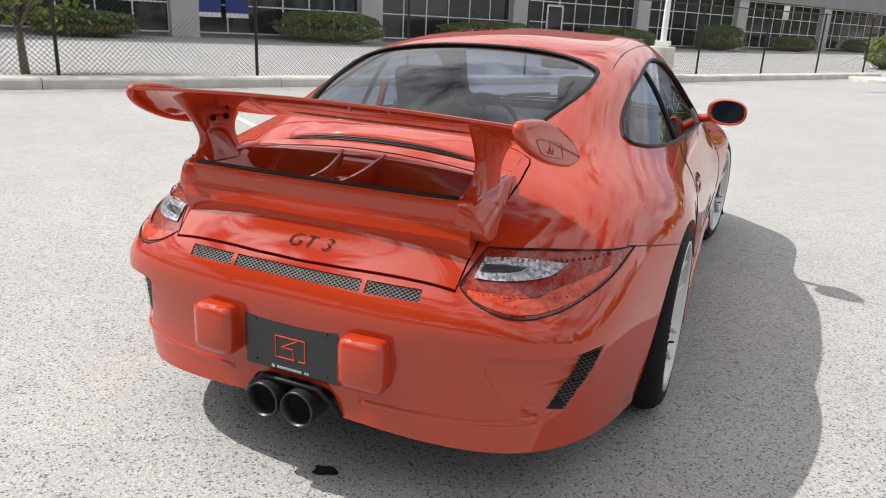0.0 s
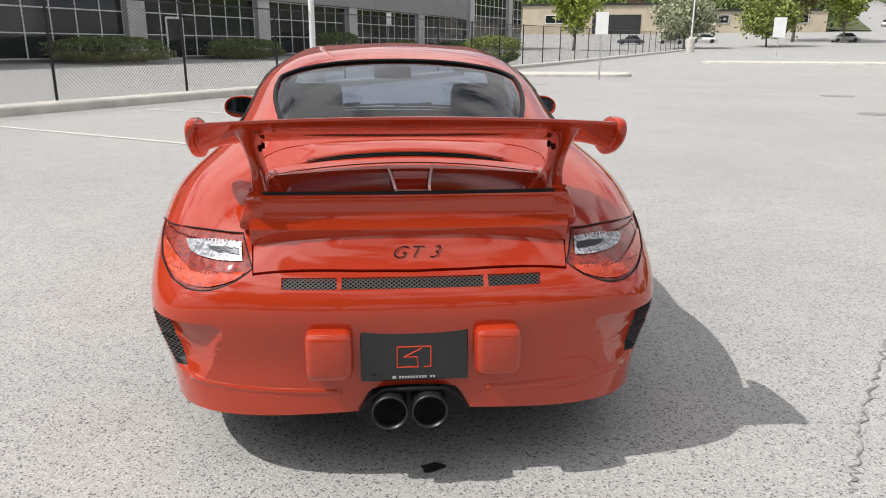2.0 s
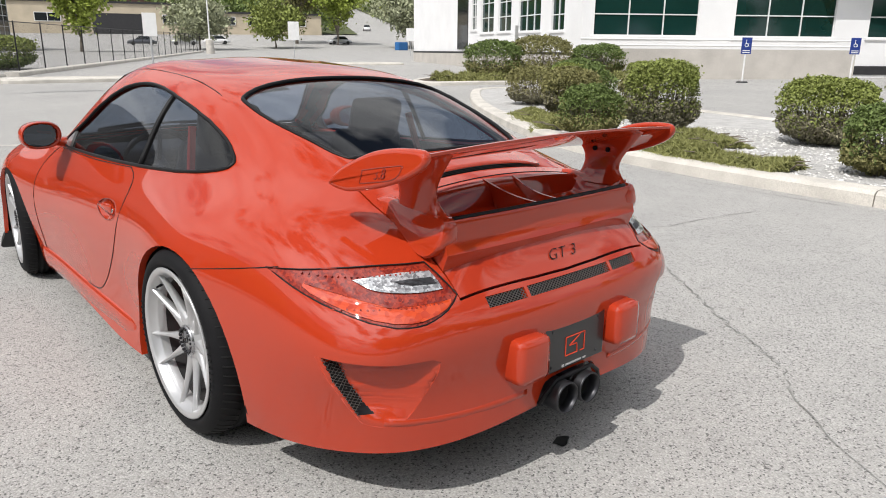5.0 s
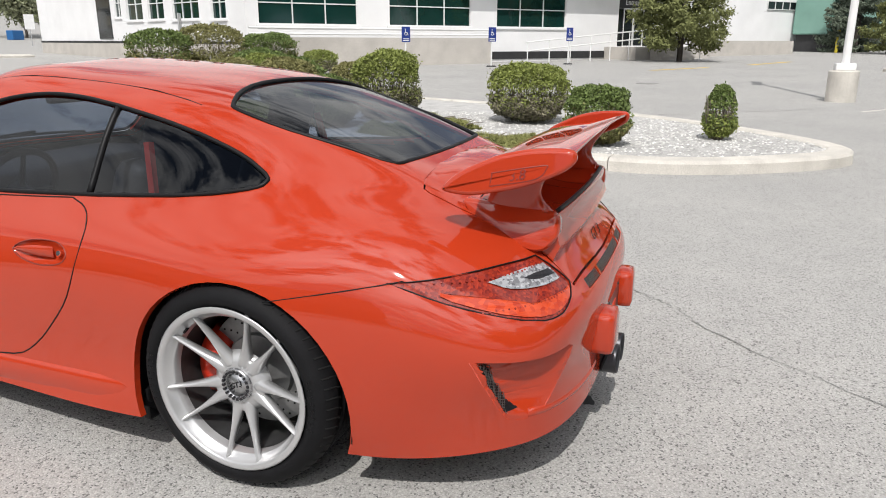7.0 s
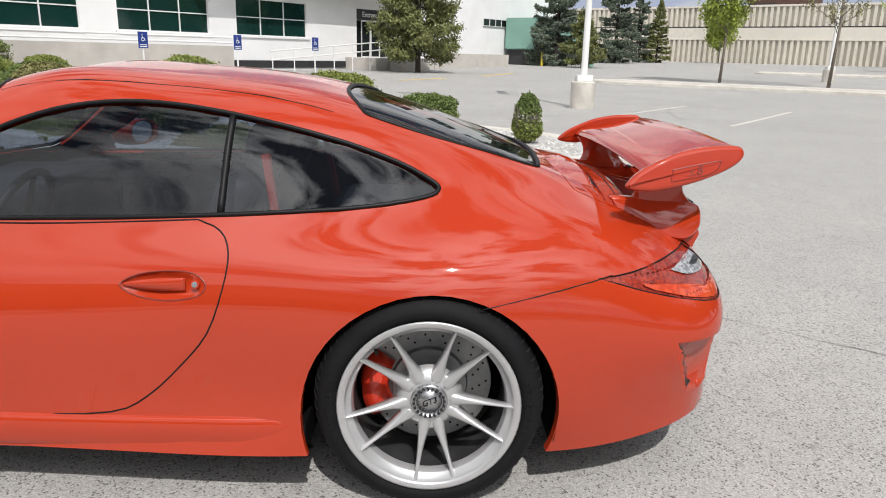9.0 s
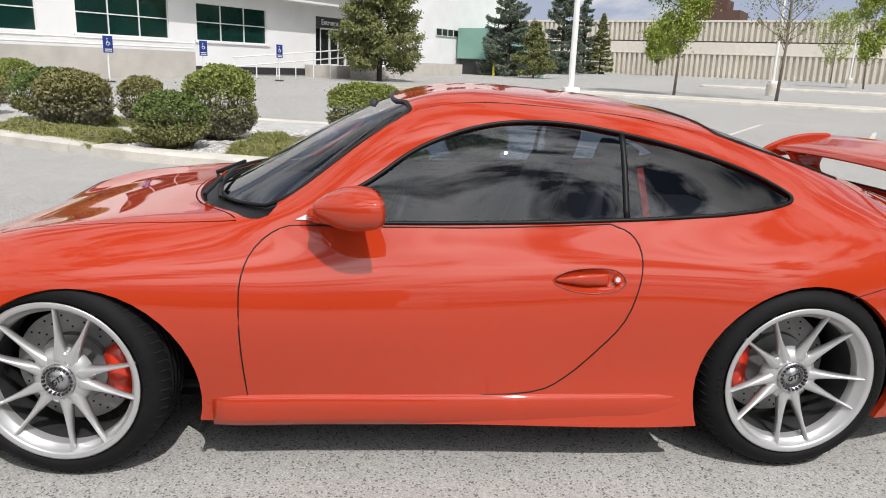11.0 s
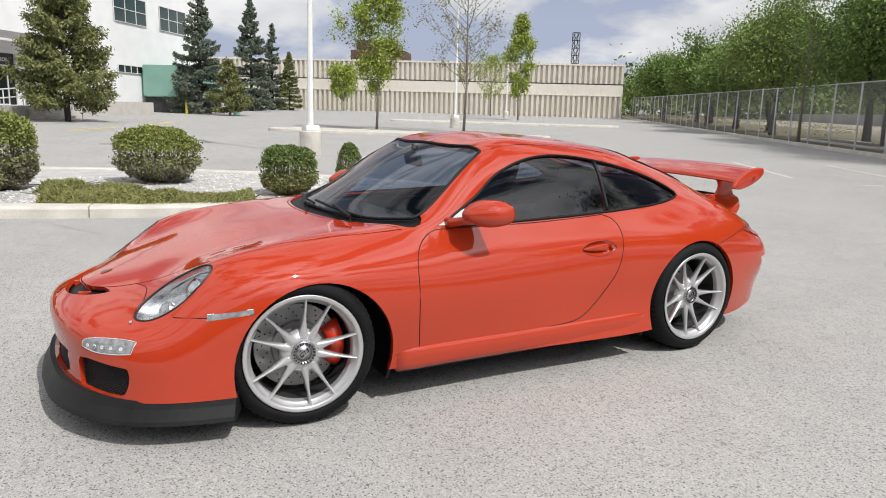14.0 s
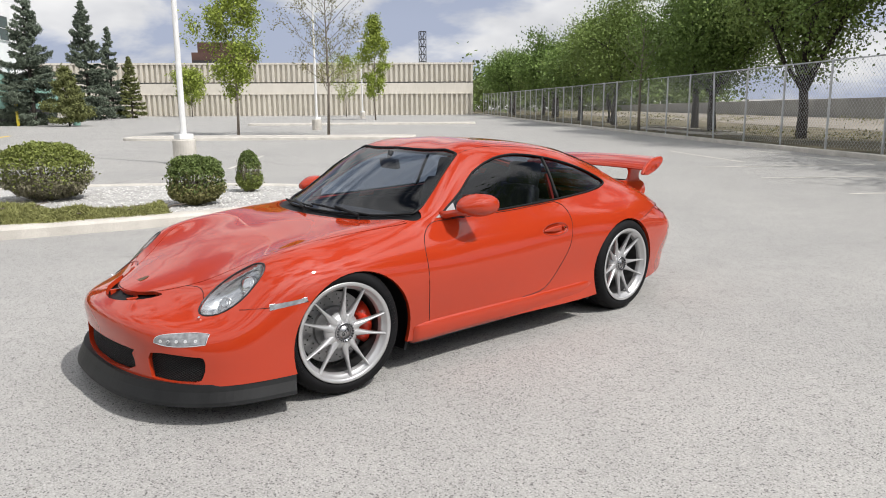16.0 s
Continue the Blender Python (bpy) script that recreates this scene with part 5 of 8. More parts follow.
# outlines: side views are (y, z), top views (x, y), rear and front views (x, z)
SIDE_GLASS = rounded([(1.60, .835), (1.424, .935), (1.30, 1.02), (1.18, 1.075), (1.05, 1.112), (.9, 1.128), (.75, 1.122), (.59, 1.10), (.42, 1.066),
                      (.25, 1.022), (.10, .97), (.0, .92), (-.015, .898), (.03, .88), (.2, .858), (.4, .845), (.65, .832), (1.0, .82), (1.36, .812), (1.56, .812)], 3)
FRONT_GLASS = [p for p in SIDE_GLASS]
WINDSCREEN = rounded([(0, 2.0), (.25, 1.975), (.45, 1.905), (.60, 1.79), (.635, 1.735), (.61, 1.62), (.545, 1.42), (.505, 1.315), (.47, 1.295),
                      (.25, 1.335), (0, 1.345), (-.25, 1.335), (-.47, 1.295), (-.505, 1.315), (-.545, 1.42), (-.61, 1.62), (-.635, 1.735), (-.60, 1.79),
                      (-.45, 1.905), (-.25, 1.975)], 3)
REAR_GLASS = rounded([(0, .30), (.25, .285), (.44, .225), (.475, .17), (.47, .0), (.43, -.2), (.395, -.315), (.33, -.345), (0, -.365),
                      (-.33, -.345), (-.395, -.315), (-.43, -.2), (-.47, .0), (-.475, .17), (-.44, .225), (-.25, .285)], 3)
DOOR = rounded([(1.60, .80), (1.70, .79), (1.776, .735), (1.812, .655), (1.817, .545), (1.812, .40), (1.80, .262), (1.5, .262), (1.156, .270), (.899, .285),
                (.79, .336), (.688, .433), (.61, .53), (.566, .65), (.556, .74), (.585, .795), (.65, .822), (1.0, .806), (1.36, .800)], 3, keep=(6, 16))
HANDLE_CUP = rounded([(.848, .655), (.80, .683), (.72, .694), (.645, .689), (.612, .66), (.636, .630), (.72, .617), (.80, .628)], 3)
ARCH_R = [(-0.006 + .366 * math.cos(a), .290 + .366 * math.sin(a)) for a in [math.pi * 2 * k / 48 for k in range(48)]]
ARCH_F = [(2.300 + .360 * math.cos(a), .269 + .360 * math.sin(a)) for a in [math.pi * 2 * k / 48 for k in range(48)]]
TAIL_LAMP = rounded([(.432, .636), (.468, .712), (.60, .706), (.70, .694), (.772, .682), (.745, .635), (.69, .597), (.62, .577), (.55, .580), (.48, .603)], 3, keep=(0, 1, 4))
HEAD_LAMP = [(.612 + .080 * math.cos(a) - .038 * math.sin(a), 2.838 + .148 * math.sin(a)) for a in [math.pi * 2 * k / 28 for k in range(28)]]
LID = rounded([(-.455, -.50), (-.40, -.43), (0, -.415), (.40, -.43), (.455, -.50), (.45, -.70), (.43, -.905), (0, -.925), (-.43, -.905), (-.45, -.70)], 3, keep=(6, 8))
HOOD = rounded([(0, 3.135), (.13, 3.112), (.25, 3.03), (.36, 2.91), (.46, 2.79), (.578, 2.62), (.64, 2.4), (.668, 2.2), (.69, 1.84), (.62, 1.885), (.45, 2.0), (.25, 2.062), (0, 2.085),
                (-.25, 2.062), (-.45, 2.0), (-.62, 1.885), (-.69, 1.84), (-.668, 2.2), (-.64, 2.4), (-.578, 2.62), (-.46, 2.79), (-.36, 2.91), (-.25, 3.03), (-.13, 3.112)], 3, keep=(8, 16))
COWL = rounded([(0, 2.072), (.25, 2.048), (.45, 1.985), (.62, 1.865), (.69, 1.80), (.66, 1.72), (.4, 1.72), (0, 1.72), (-.4, 1.72), (-.66, 1.72), (-.69, 1.80), (-.62, 1.865), (-.45, 1.985), (-.25, 2.048)], 3)
MARKER = [(2.748, .507), (2.744, .531), (2.575, .546), (2.572, .527)]
REAR_VENT = rounded([(.52, .474), (.63, .484), (.768, .488), (.748, .42), (.692, .312), (.668, .288), (.61, .292), (.56, .36)], 3, keep=(2,))
GRILLES = [[(-.352, .590), (-.352, .617), (-.205, .617), (-.205, .590)], [(-.192, .590), (-.192, .617), (.192, .617), (.192, .590)],
           [(.205, .590), (.205, .617), (.352, .617), (.352, .590)]]
SIDE_DUCT = rounded([(.465, .325), (.66, .325), (.70, .31), (.695, .235), (.66, .205), (.49, .205), (.46, .225)], 3)
MID_DUCT = rounded([(-.30, .325), (.30, .325), (.335, .30), (.30, .215), (-.30, .215), (-.335, .30)], 3)
FOG = rounded([(.492, .378), (.506, .408), (.57, .424), (.65, .429), (.692, .424), (.696, .380), (.64, .371), (.56, .368)], 3, keep=(0, 4, 5))
SLOT = rounded([(-.285, 3.045), (-.235, 3.116), (-.13, 3.180), (0, 3.204), (.13, 3.180), (.235, 3.116), (.285, 3.045), (.21, 3.064), (.12, 3.120), (0, 3.142),
                (-.12, 3.120), (-.21, 3.064)], 3)
EXHAUST = rounded([(-.165, .20), (-.135, .275), (-.09, .305), (.09, .305), (.135, .275), (.165, .20), (.165, .15), (-.165, .15)], 3)


def build_body():
    bm = skin()
    gap = 0.0028
    parts = {}
    for s in (1, -1):
        for outline in (ARCH_R, ARCH_F):
            bmesh.ops.delete(bm, geom=carve(bm, outline, "side", s), context="FACES")
        parts["window", s] = take(bm, carve(bm, SIDE_GLASS, "side", s))
        parts["handle_cup", s] = take(bm, carve(bm, HANDLE_CUP, "side", s))
        parts["door", s] = take(bm, carve(bm, DOOR, "side", s))
        parts["tail_lamp", s] = take(bm, carve(bm, TAIL_LAMP, "rear", s))
        parts["side_marker", s] = take(bm, carve(bm, MARKER, "side", s))
        parts["headlamp", s] = take(bm, carve(bm, HEAD_LAMP, "top", s))
        for name, outline, view in (("rear_vent", REAR_VENT, "rear"), ("side_duct", SIDE_DUCT, "front"), ("fog_lamp", FOG, "front")):
            parts[name, s] = take(bm, carve(bm, outline, view, s))
    parts["windscreen", 0] = take(bm, carve(bm, WINDSCREEN, "top", 0))
    cowl = [f for f in carve(bm, COWL, "top", 0) if f.calc_center_median().z < 0.86]
    parts["cowl", 0] = take(bm, cowl)
    parts["rear_window", 0] = take(bm, carve(bm, REAR_GLASS, "top", 0))
    for k, outline in enumerate(GRILLES):
        parts["grille", k] = take(bm, carve(bm, outline, "rear", 0))
    parts["mid_duct", 0] = take(bm, carve(bm, MID_DUCT, "front", 0))
    parts["nose_slot", 0] = take(bm, carve(bm, SLOT, "top", 0))
    bmesh.ops.delete(bm, geom=carve(bm, EXHAUST, "rear", 0), context="FACES")
    for name, outline in (("engine_lid", LID), ("hood", HOOD)):
        inner = carve(bm, grow(outline, -gap), "top", 0)
        parts[name, 0] = take(bm, inner)
        big = grow(outline, gap)
        ring = [f for f in carve(bm, big, "top", 0)]
        bmesh.ops.delete(bm, geom=ring, context="FACES")
    return bm, parts


shell, CUT = build_body()
thicken(shell, 0.022)
even_shading(part("body", shell, M["red"], car, "glossy red painted body shell", smooth=True))


# darker copy of the body red: shade of rims and reliefs as colour
M["shade_red"] = material("shaded_red_relief", (0.20, 0.018, 0.008), 0.4, coat=0.5)
M["bowl"] = material("silver_reflector", (0.62, 0.63, 0.64), 0.22, metal=0.85, vary=0.2, scale=25)
M["lamp_white"] = material("white_lamp_reflector", (0.60, 0.61, 0.62), 0.3, spec=0.6, coat=1.0, vary=0.06, scale=70)


def pane(name, bm, mat, lift=0.0, parent=car, label="", shadow=False):
    bm.normal_update()
    for v in bm.verts:
        v.co -= v.normal * lift
    ob = part(name, bm, mat, parent, label, smooth=True)
    ob.visible_shadow = shadow
    even_shading(ob)
    return ob


def sunk(name, bm, depth, mat, parent=car, label=""):
    """A cut-out piece of skin set back as the floor of a recess."""
    bm.normal_update()
    for v in bm.verts:
        v.co -= v.normal * depth
    return part(name, bm, mat, parent, label, smooth=True)


def lattice(name, outline, view, side, cell, depth, width=0.0012, parent=car, mat=None):
    """Crossing wires behind an opening, within its outline."""
    bm = bmesh.new()
    xs, ys = [p[0] for p in outline], [p[1] for p in outline]
    reach = max(xs) - min(xs) + max(ys) - min(ys)
    for slope in (1, -1):
        k = -reach
        while k < reach * 1.5:
            run = None
            base = (min(xs), min(ys) if slope > 0 else max(ys))
            for j in range(121):
                a = (max(xs) - min(xs)) * j / 120
                p = (min(xs) + a, base[1] + slope * (a * 0.62 - k))
                ok = inside(p, outline)
                if ok and run is None:
                    run = p
                if run is not None and (not ok or j == 120):
                    c0, n0 = on_skin(run, view, side)
                    c1, n1 = on_skin(p, view, side)
                    if (c1 - c0).length > 0.003:
                        rod(bm, c0 - n0 * depth, c1 - n1 * depth, width, sides=4, cap=False)
                    run = None
            k += cell
    return part(name, bm, mat or M["chrome_dark"], parent)


M["shield"] = material("dark_gold_enamel", (0.16, 0.09, 0.03), 0.3, metal=0.6, vary=0.3, scale=80)
M["chrome_dark"] = material("grey_wire_mesh", (0.16, 0.155, 0.145), 0.45, metal=0.6)

VENT_Z, VENT_OUT, VENT_IN = (.28, .315, .42, .50), (.660, .694, .747, .770), (.59, .575, .54, .505)


def vent(s):
    """A scoop in the rear bumper: a red floor that runs forward to a dark meshed slot facing back."""
    bm = CUT["rear_vent", s]
    bmesh.ops.subdivide_edges(bm, edges=bm.edges[:], cuts=2, use_grid_fill=True)
    bm.normal_update()
    rim_edges = [e for e in bm.edges if e.is_boundary]
    floor = bm.verts[:]
    bmesh.ops.extrude_edge_only(bm, edges=rim_edges)
    share = {}
    for v in floor:
        z = min(max(v.co.z, .30), .488)
        lo, hi = np.interp(z, VENT_Z, VENT_IN), np.interp(z, VENT_Z, VENT_OUT)
        y_in, y_out = on_skin((lo, z), "rear", s)[0].y, on_skin((hi - .002, z), "rear", s)[0].y - .006
        x = abs(v.co.x)
        f = min(max((x - lo) / (hi - .045 - lo), 0), 1)
        share[v] = x > hi - .047 and .318 < v.co.z < .476 and x < hi - .004
        fade = min(1, max(0, (v.co.z - .288) / .07))
        v.co.y += max(0.0, y_in + (y_out - y_in) * f - v.co.y) * fade * fade * (3 - 2 * fade)
    bm.normal_update()
    for f in bm.faces:
        f.material_index = 1 if all(share.get(v, False) for v in f.verts) else 0
    part("rear_vent", bm, [M["red"], M["black_plastic"]], car, "scooped red bumper vent with black slot", smooth=True)
    net = bmesh.new()
    for slope in (1, -1):
        for k in range(-6, 26):
            run = []
            for j in range(13):
                d = .048 * j / 12
                z = .30 + .010 * k + slope * .62 * d
                hi = np.interp(z, VENT_Z, VENT_OUT)
                if .312 < z < .486:
                    run.append(((hi - .003 - d) * s, on_skin((hi - .002, z), "rear", s)[0].y - .009, z))
            if len(run) > 1:
                rod(net, run[0], run[-1], 0.0008, sides=4, cap=False)
    part("vent_mesh", net, M["chrome_dark"], car)


for s in (1, -1):
    d = CUT["door", s]
    thicken(d, 0.02)
    door_part = part("door", d, M["red"], car, "red door panel", smooth=True)
    even_shading(door_part)
    pane("side_window", CUT["window", s], M["window"], 0.006, label="dark tinted side window")
    bead("window_seal", SIDE_GLASS, "side", s, 0.007, 0.001, M["black_plastic"], car, label="black window seal")
    # pillar between the door glass and the quarter glass
    bead("pillar", [(.592 - .07 * k / 8 + .06 * k / 8, .832 + .272 * k / 8) for k in range(9)], "side", s, 0.011, -0.006, M["black_plastic"], car, closed=False)
    # door handle: an oval hollow with a tapered grip across it and a lock
    cup = HANDLE_CUP
    hollow = CUT["handle_cup", s]
    bmesh.ops.subdivide_edges(hollow, edges=hollow.edges[:], cuts=3, use_grid_fill=True)
    hollow.normal_update()
    moves = []
    for v in hollow.verts:
        u, w2 = (v.co.y - .728) / .118, (v.co.z - .656) / .037
        moves.append((v, v.normal.copy() * .020 * max(0.0, 1 - u * u - w2 * w2) ** .6))
    for v, mv in moves:
        v.co -= mv
    part("handle_cup", hollow, M["red"], door_part, "hollow behind the door grip", smooth=True)
    bead("cup_rim", cup, "side", s, 0.0026, -0.0006, M["shade_red"], door_part)
    bead("door_seam", DOOR, "side", s, 0.0024, 0.0, M["black_plastic"], door_part, label="black door gap")
    bm = bmesh.new()
    rows = []
    for k in range(17):
        f = k / 16
        y = .838 - .170 * f
        c, n = on_skin((y, .657 + .004 * f), "side", s)
        tall = .004 + .0150 * min(1, f * 1.7) ** .7
        out = .0015 + .010 * math.sin(math.pi * min(1, .08 + f * .9)) ** .7
        rows.append([bm.verts.new(c + n * (out * math.cos(a) - .002) + Vector((0, 0, tall * math.sin(a)))) for a in [2 * math.pi * j / 12 for j in range(12)]])
    for a, b in zip(rows, rows[1:]):
        for j in range(12):
            bm.faces.new((a[j], a[(j + 1) % 12], b[(j + 1) % 12], b[j]))
    bm.faces.new(rows[0]); bm.faces.new(rows[-1])
    bmesh.ops.recalc_face_normals(bm, faces=bm.faces)
    part("handle", bm, M["red"], door_part, "red door grip", smooth=True)
    bm = bmesh.new()
    c, n = on_skin((.640, .661), "side", s)
    rod(bm, c - n * 0.018, c + n * 0.004, 0.013, 0.012, 16)
    part("lock_housing", bm, M["red"], door_part)
    bm = bmesh.new()
    rod(bm, c + n * 0.003, c + n * 0.006, 0.009, 0.008, 14)
    part("lock", bm, M["chrome"], door_part)
for name, cut, outline in (("windscreen", CUT["windscreen", 0], WINDSCREEN), ("rear_window", CUT["rear_window", 0], REAR_GLASS)):
    pane(name, cut, M["screen"], 0.005)
    bead("glass_seal", outline, "top", 1, 0.008, -0.001, M["black_plastic"], car)
sunk("cowl", CUT["cowl", 0], 0.012, M["black_plastic"], label="black plastic cowl under the windscreen")
hidden = [f for f in CUT["engine_lid", 0].faces if -.84 < f.calc_center_median().y < -.56 and abs(f.calc_center_median().x) < .42]
bmesh.ops.delete(CUT["engine_lid", 0], geom=hidden, context="FACES")
for name in ("engine_lid", "hood"):
    thicken(CUT[name, 0], 0.02)
    even_shading(part(name, CUT[name, 0], M["red"], car, smooth=True))


def liner():
    """A dark inner skin that closes the gaps between the panels and lines the roof."""
    bm = bmesh.new()
    g = GRID - NORMALS * 0.03
    nl, ns = g.shape[:2]
    for s in (1, -1):
        grid = [[bm.verts.new((g[a, b, 0] * s, g[a, b, 1], g[a, b, 2])) for b in range(0, ns, 2)] for a in range(0, nl, 2)]
        for a in range(len(grid) - 1):
            for b in range(len(grid[0]) - 1):
                f = [grid[a][b], grid[a][b + 1], grid[a + 1][b + 1], grid[a + 1][b]]
                c = sum((v.co for v in f), Vector()) / 4
                if c.z > 0.78 and (inside((c.x, c.y), grow(WINDSCREEN, 0.02)) or inside((c.x, c.y), grow(REAR_GLASS, 0.02))):
                    continue
                if abs(c.x) > 0.45 and inside((c.y, c.z), grow(SIDE_GLASS, 0.02)):
                    continue
                if c.z < 0.70 and (math.hypot(c.y, c.z - .28) < .40 or math.hypot(c.y - 2.3, c.z - .28) < .40):
                    continue
                if c.y < -0.6 and abs(c.x) < 0.2 and c.z < 0.34:
                    continue
                if c.y < -0.5 and inside((abs(c.x), c.z), grow(REAR_VENT, 0.03)):
                    continue
                if -0.88 < c.y < -0.53 and abs(c.x) < 0.44 and c.z > 0.70:
                    continue
                if inside((abs(c.x), c.y), HEAD_LAMP) and c.y > 2.5:
                    continue
                bm.faces.new(f)
    return part("inner_shell", bm, M["black_plastic"], car, smooth=True)


liner()

# lamps
for s in (1, -1):
    head = CUT["headlamp", s]
    head.normal_update()
    ob = pane("headlamp", head, M["lens"], 0.001, label="clear oval headlamp")
    ob["label"] = "clear oval headlamp with silver bowl"
    bead("headlamp_seal", HEAD_LAMP, "top", s, 0.0045, 0.0, M["dark_metal"], ob, label="thin dark lamp ring")
    bm = bmesh.new()
    c, n = on_skin((.612, 2.838), "top", s)
    rings = []
    for k, (f, dpt) in enumerate(((0.98, 0.008), (0.88, 0.03), (0.7, 0.06), (0.4, 0.085), (0.05, 0.09))):
        ring = []
        for x, y in HEAD_LAMP:
            q, m = on_skin((.612 + (x - .612) * f, 2.838 + (y - 2.838) * f), "top", s)
            ring.append(bm.verts.new(q - n * dpt))
        rings.append(ring)
    for a, b in zip(rings, rings[1:]):
        for k in range(len(a)):
            bm.faces.new((a[k], a[(k + 1) % len(a)], b[(k + 1) % len(a)], b[k]))
    part("lamp_bowl", bm, M["bowl"], ob, "silver reflector bowl", smooth=True)
    for (x, y, r, mat) in ((.624, 2.79, 0.042, "chrome"), (.597, 2.895, 0.033, "bowl")):
        q, m = on_skin((x, y), "top", s)
        aim = (m + Vector((0, 0.8, 0))).normalized()
        bm = bmesh.new()
        spot = Matrix.Translation(q - n * 0.07) @ aim.to_track_quat("Z", "Y").to_matrix().to_4x4()
        lathe(bm, [(r * 1.15, 0.0), (r * 1.15, 0.022), (r * 1.02, 0.026), (r, 0.02), (r * 0.9, 0.03), (r * 0.6, 0.037), (0.001, 0.04)], 24, spot)
        part("projector", bm, M[mat], ob, smooth=True)
    # tail lamp: red skin with a clear band and an amber foot
    tl = CUT["tail_lamp", s]
    lamp = pane("tail_lamp", tl, M["red_lens"], 0.004, label="red tail lamp with clear LED band", shadow=True)
    bead("tail_lamp_seal", TAIL_LAMP, "rear", s, 0.0022, 0.0, M["black_plastic"], lamp)
    band = rounded([(.462, .652), (.470, .693), (.52, .693), (.58, .688), (.648, .676), (.622, .656), (.57, .650), (.51, .649)], 3, keep=(0, 1, 4))

    def film(outline, view, lift, step=7):
        """A patch on the skin that fills an outline."""
        bm2 = bmesh.new()
        cx = sum(p[0] for p in outline) / len(outline)
        cy = sum(p[1] for p in outline) / len(outline)
        rows = []
        for k in range(step):
            f = 1 - k / step
            rows.append([bm2.verts.new((lambda cn: cn[0] + cn[1] * lift)(on_skin((cx + (p[0] - cx) * f, cy + (p[1] - cy) * f), view, s))) for p in outline])
        for a, b in zip(rows, rows[1:]):
            for k in range(len(a)):
                bm2.faces.new((a[k], a[(k + 1) % len(a)], b[(k + 1) % len(a)], b[k]))
        bm2.faces.new(rows[-1])
        bmesh.ops.recalc_face_normals(bm2, faces=bm2.faces)
        return bm2

    part("led_band", film(band, "rear", 0.0005), M["led_cups"], lamp, "clear LED band", smooth=True)
    core = [(.520 + (x - .555) * 0.52, .671 + (y - .670) * 0.34) for x, y in band]
    part("dark_insert", film(core, "rear", 0.0022), M["dark_metal"], lamp, smooth=True)
    foot = rounded([(.455, .628), (.52, .618), (.60, .618), (.68, .634), (.735, .660), (.735, .640), (.69, .606), (.62, .586), (.55, .588), (.48, .608)], 2)
    part("amber_foot", film(foot, "rear", 0.0008), M["amber_lens"], lamp, "orange lower lens", smooth=True)
    bm = bmesh.new()
    for row, z0 in enumerate((.694, .622)):
        for k in range(22):
            x = .485 + .0115 * k
            z = z0 - 0.0005 * k - (0.004 if row == 0 else 0) * math.sin(k / 7)
            q, m = on_skin((x, z), "rear", s)
            rod(bm, q - m * 0.003, q + m * 0.0015, 0.0036, 0.003, 6)
    tagged(part("led_dot", bm, M["red_lens"], lamp, "rows of small LED dots"), kind="stuff")
    # side marker, fog lamp, ducts, vents
    mk = sunk("side_marker", CUT["side_marker", s], -0.001, M["marker"], label="clear side marker lamp")
    bead("marker_frame", MARKER, "side", s, 0.003, 0.0, M["chrome"], mk)
    fog = pane("fog_lamp", CUT["fog_lamp", s], M["lens"], 0.001, label="clear LED daytime lamp", shadow=True)
    part("reflector", film([(.60 + (x - .60) * 0.98, .398 + (y - .398) * 0.95) for x, y in FOG], "front", 0.0015), M["marker"], fog, smooth=True)
    bead("lamp_seal", FOG, "front", s, 0.0018, 0.001, M["led"], fog)
    for k in range(5):
        bm = bmesh.new()
        q, m = on_skin((.525 + .034 * k, .387 + .002 * k), "front", s)
        lathe(bm, [(0.007, -0.006), (0.008, 0.003), (0.006, 0.003), (0.001, 0.002)], 12, Matrix.Translation(q) @ m.to_track_quat("Z", "Y").to_matrix().to_4x4())
        part("led", bm, M["lamp_white"], fog, smooth=True)
    sunk("side_duct", CUT["side_duct", s], 0.05, M["black_plastic"], label="black front side duct")
    lattice("duct_mesh", SIDE_DUCT, "front", s, 0.011, 0.018, 0.0011, mat=M["mesh_black"])
    vent(s)
    # washer jet
    bm = bmesh.new()
    q, m = on_skin((.60, 3.0), "top", s)
    rod(bm, q - m * 0.002, q + m * 0.010, 0.008, 0.006, 10)
    part("washer_jet", bm, M["chrome"], car)
sunk("mid_duct", CUT["mid_duct", 0], 0.06, M["black_plastic"], label="black front centre duct")
lattice("duct_mesh", MID_DUCT, "front", 1, 0.012, 0.025, 0.0011, mat=M["mesh_black"])
sunk("nose_slot", CUT["nose_slot", 0], 0.035, M["black_plastic"], label="black slot in the nose")
for x in (-.12, .12):
    bm = bmesh.new()
    q, m = on_skin((x, 3.14), "top", 1)
    box(bm, (q.x - 0.008, q.y - 0.035, q.z - 0.05), (q.x + 0.008, q.y + 0.02, q.z - 0.016), 0.003)
    part("slot_rib", bm, M["red"], car)
for k in range(3):
    sunk("grille", CUT["grille", k], 0.03, M["black_plastic"], label="black mesh engine grille")
    lattice("grille_mesh", GRILLES[k], "rear", 1, 0.0085, 0.004)

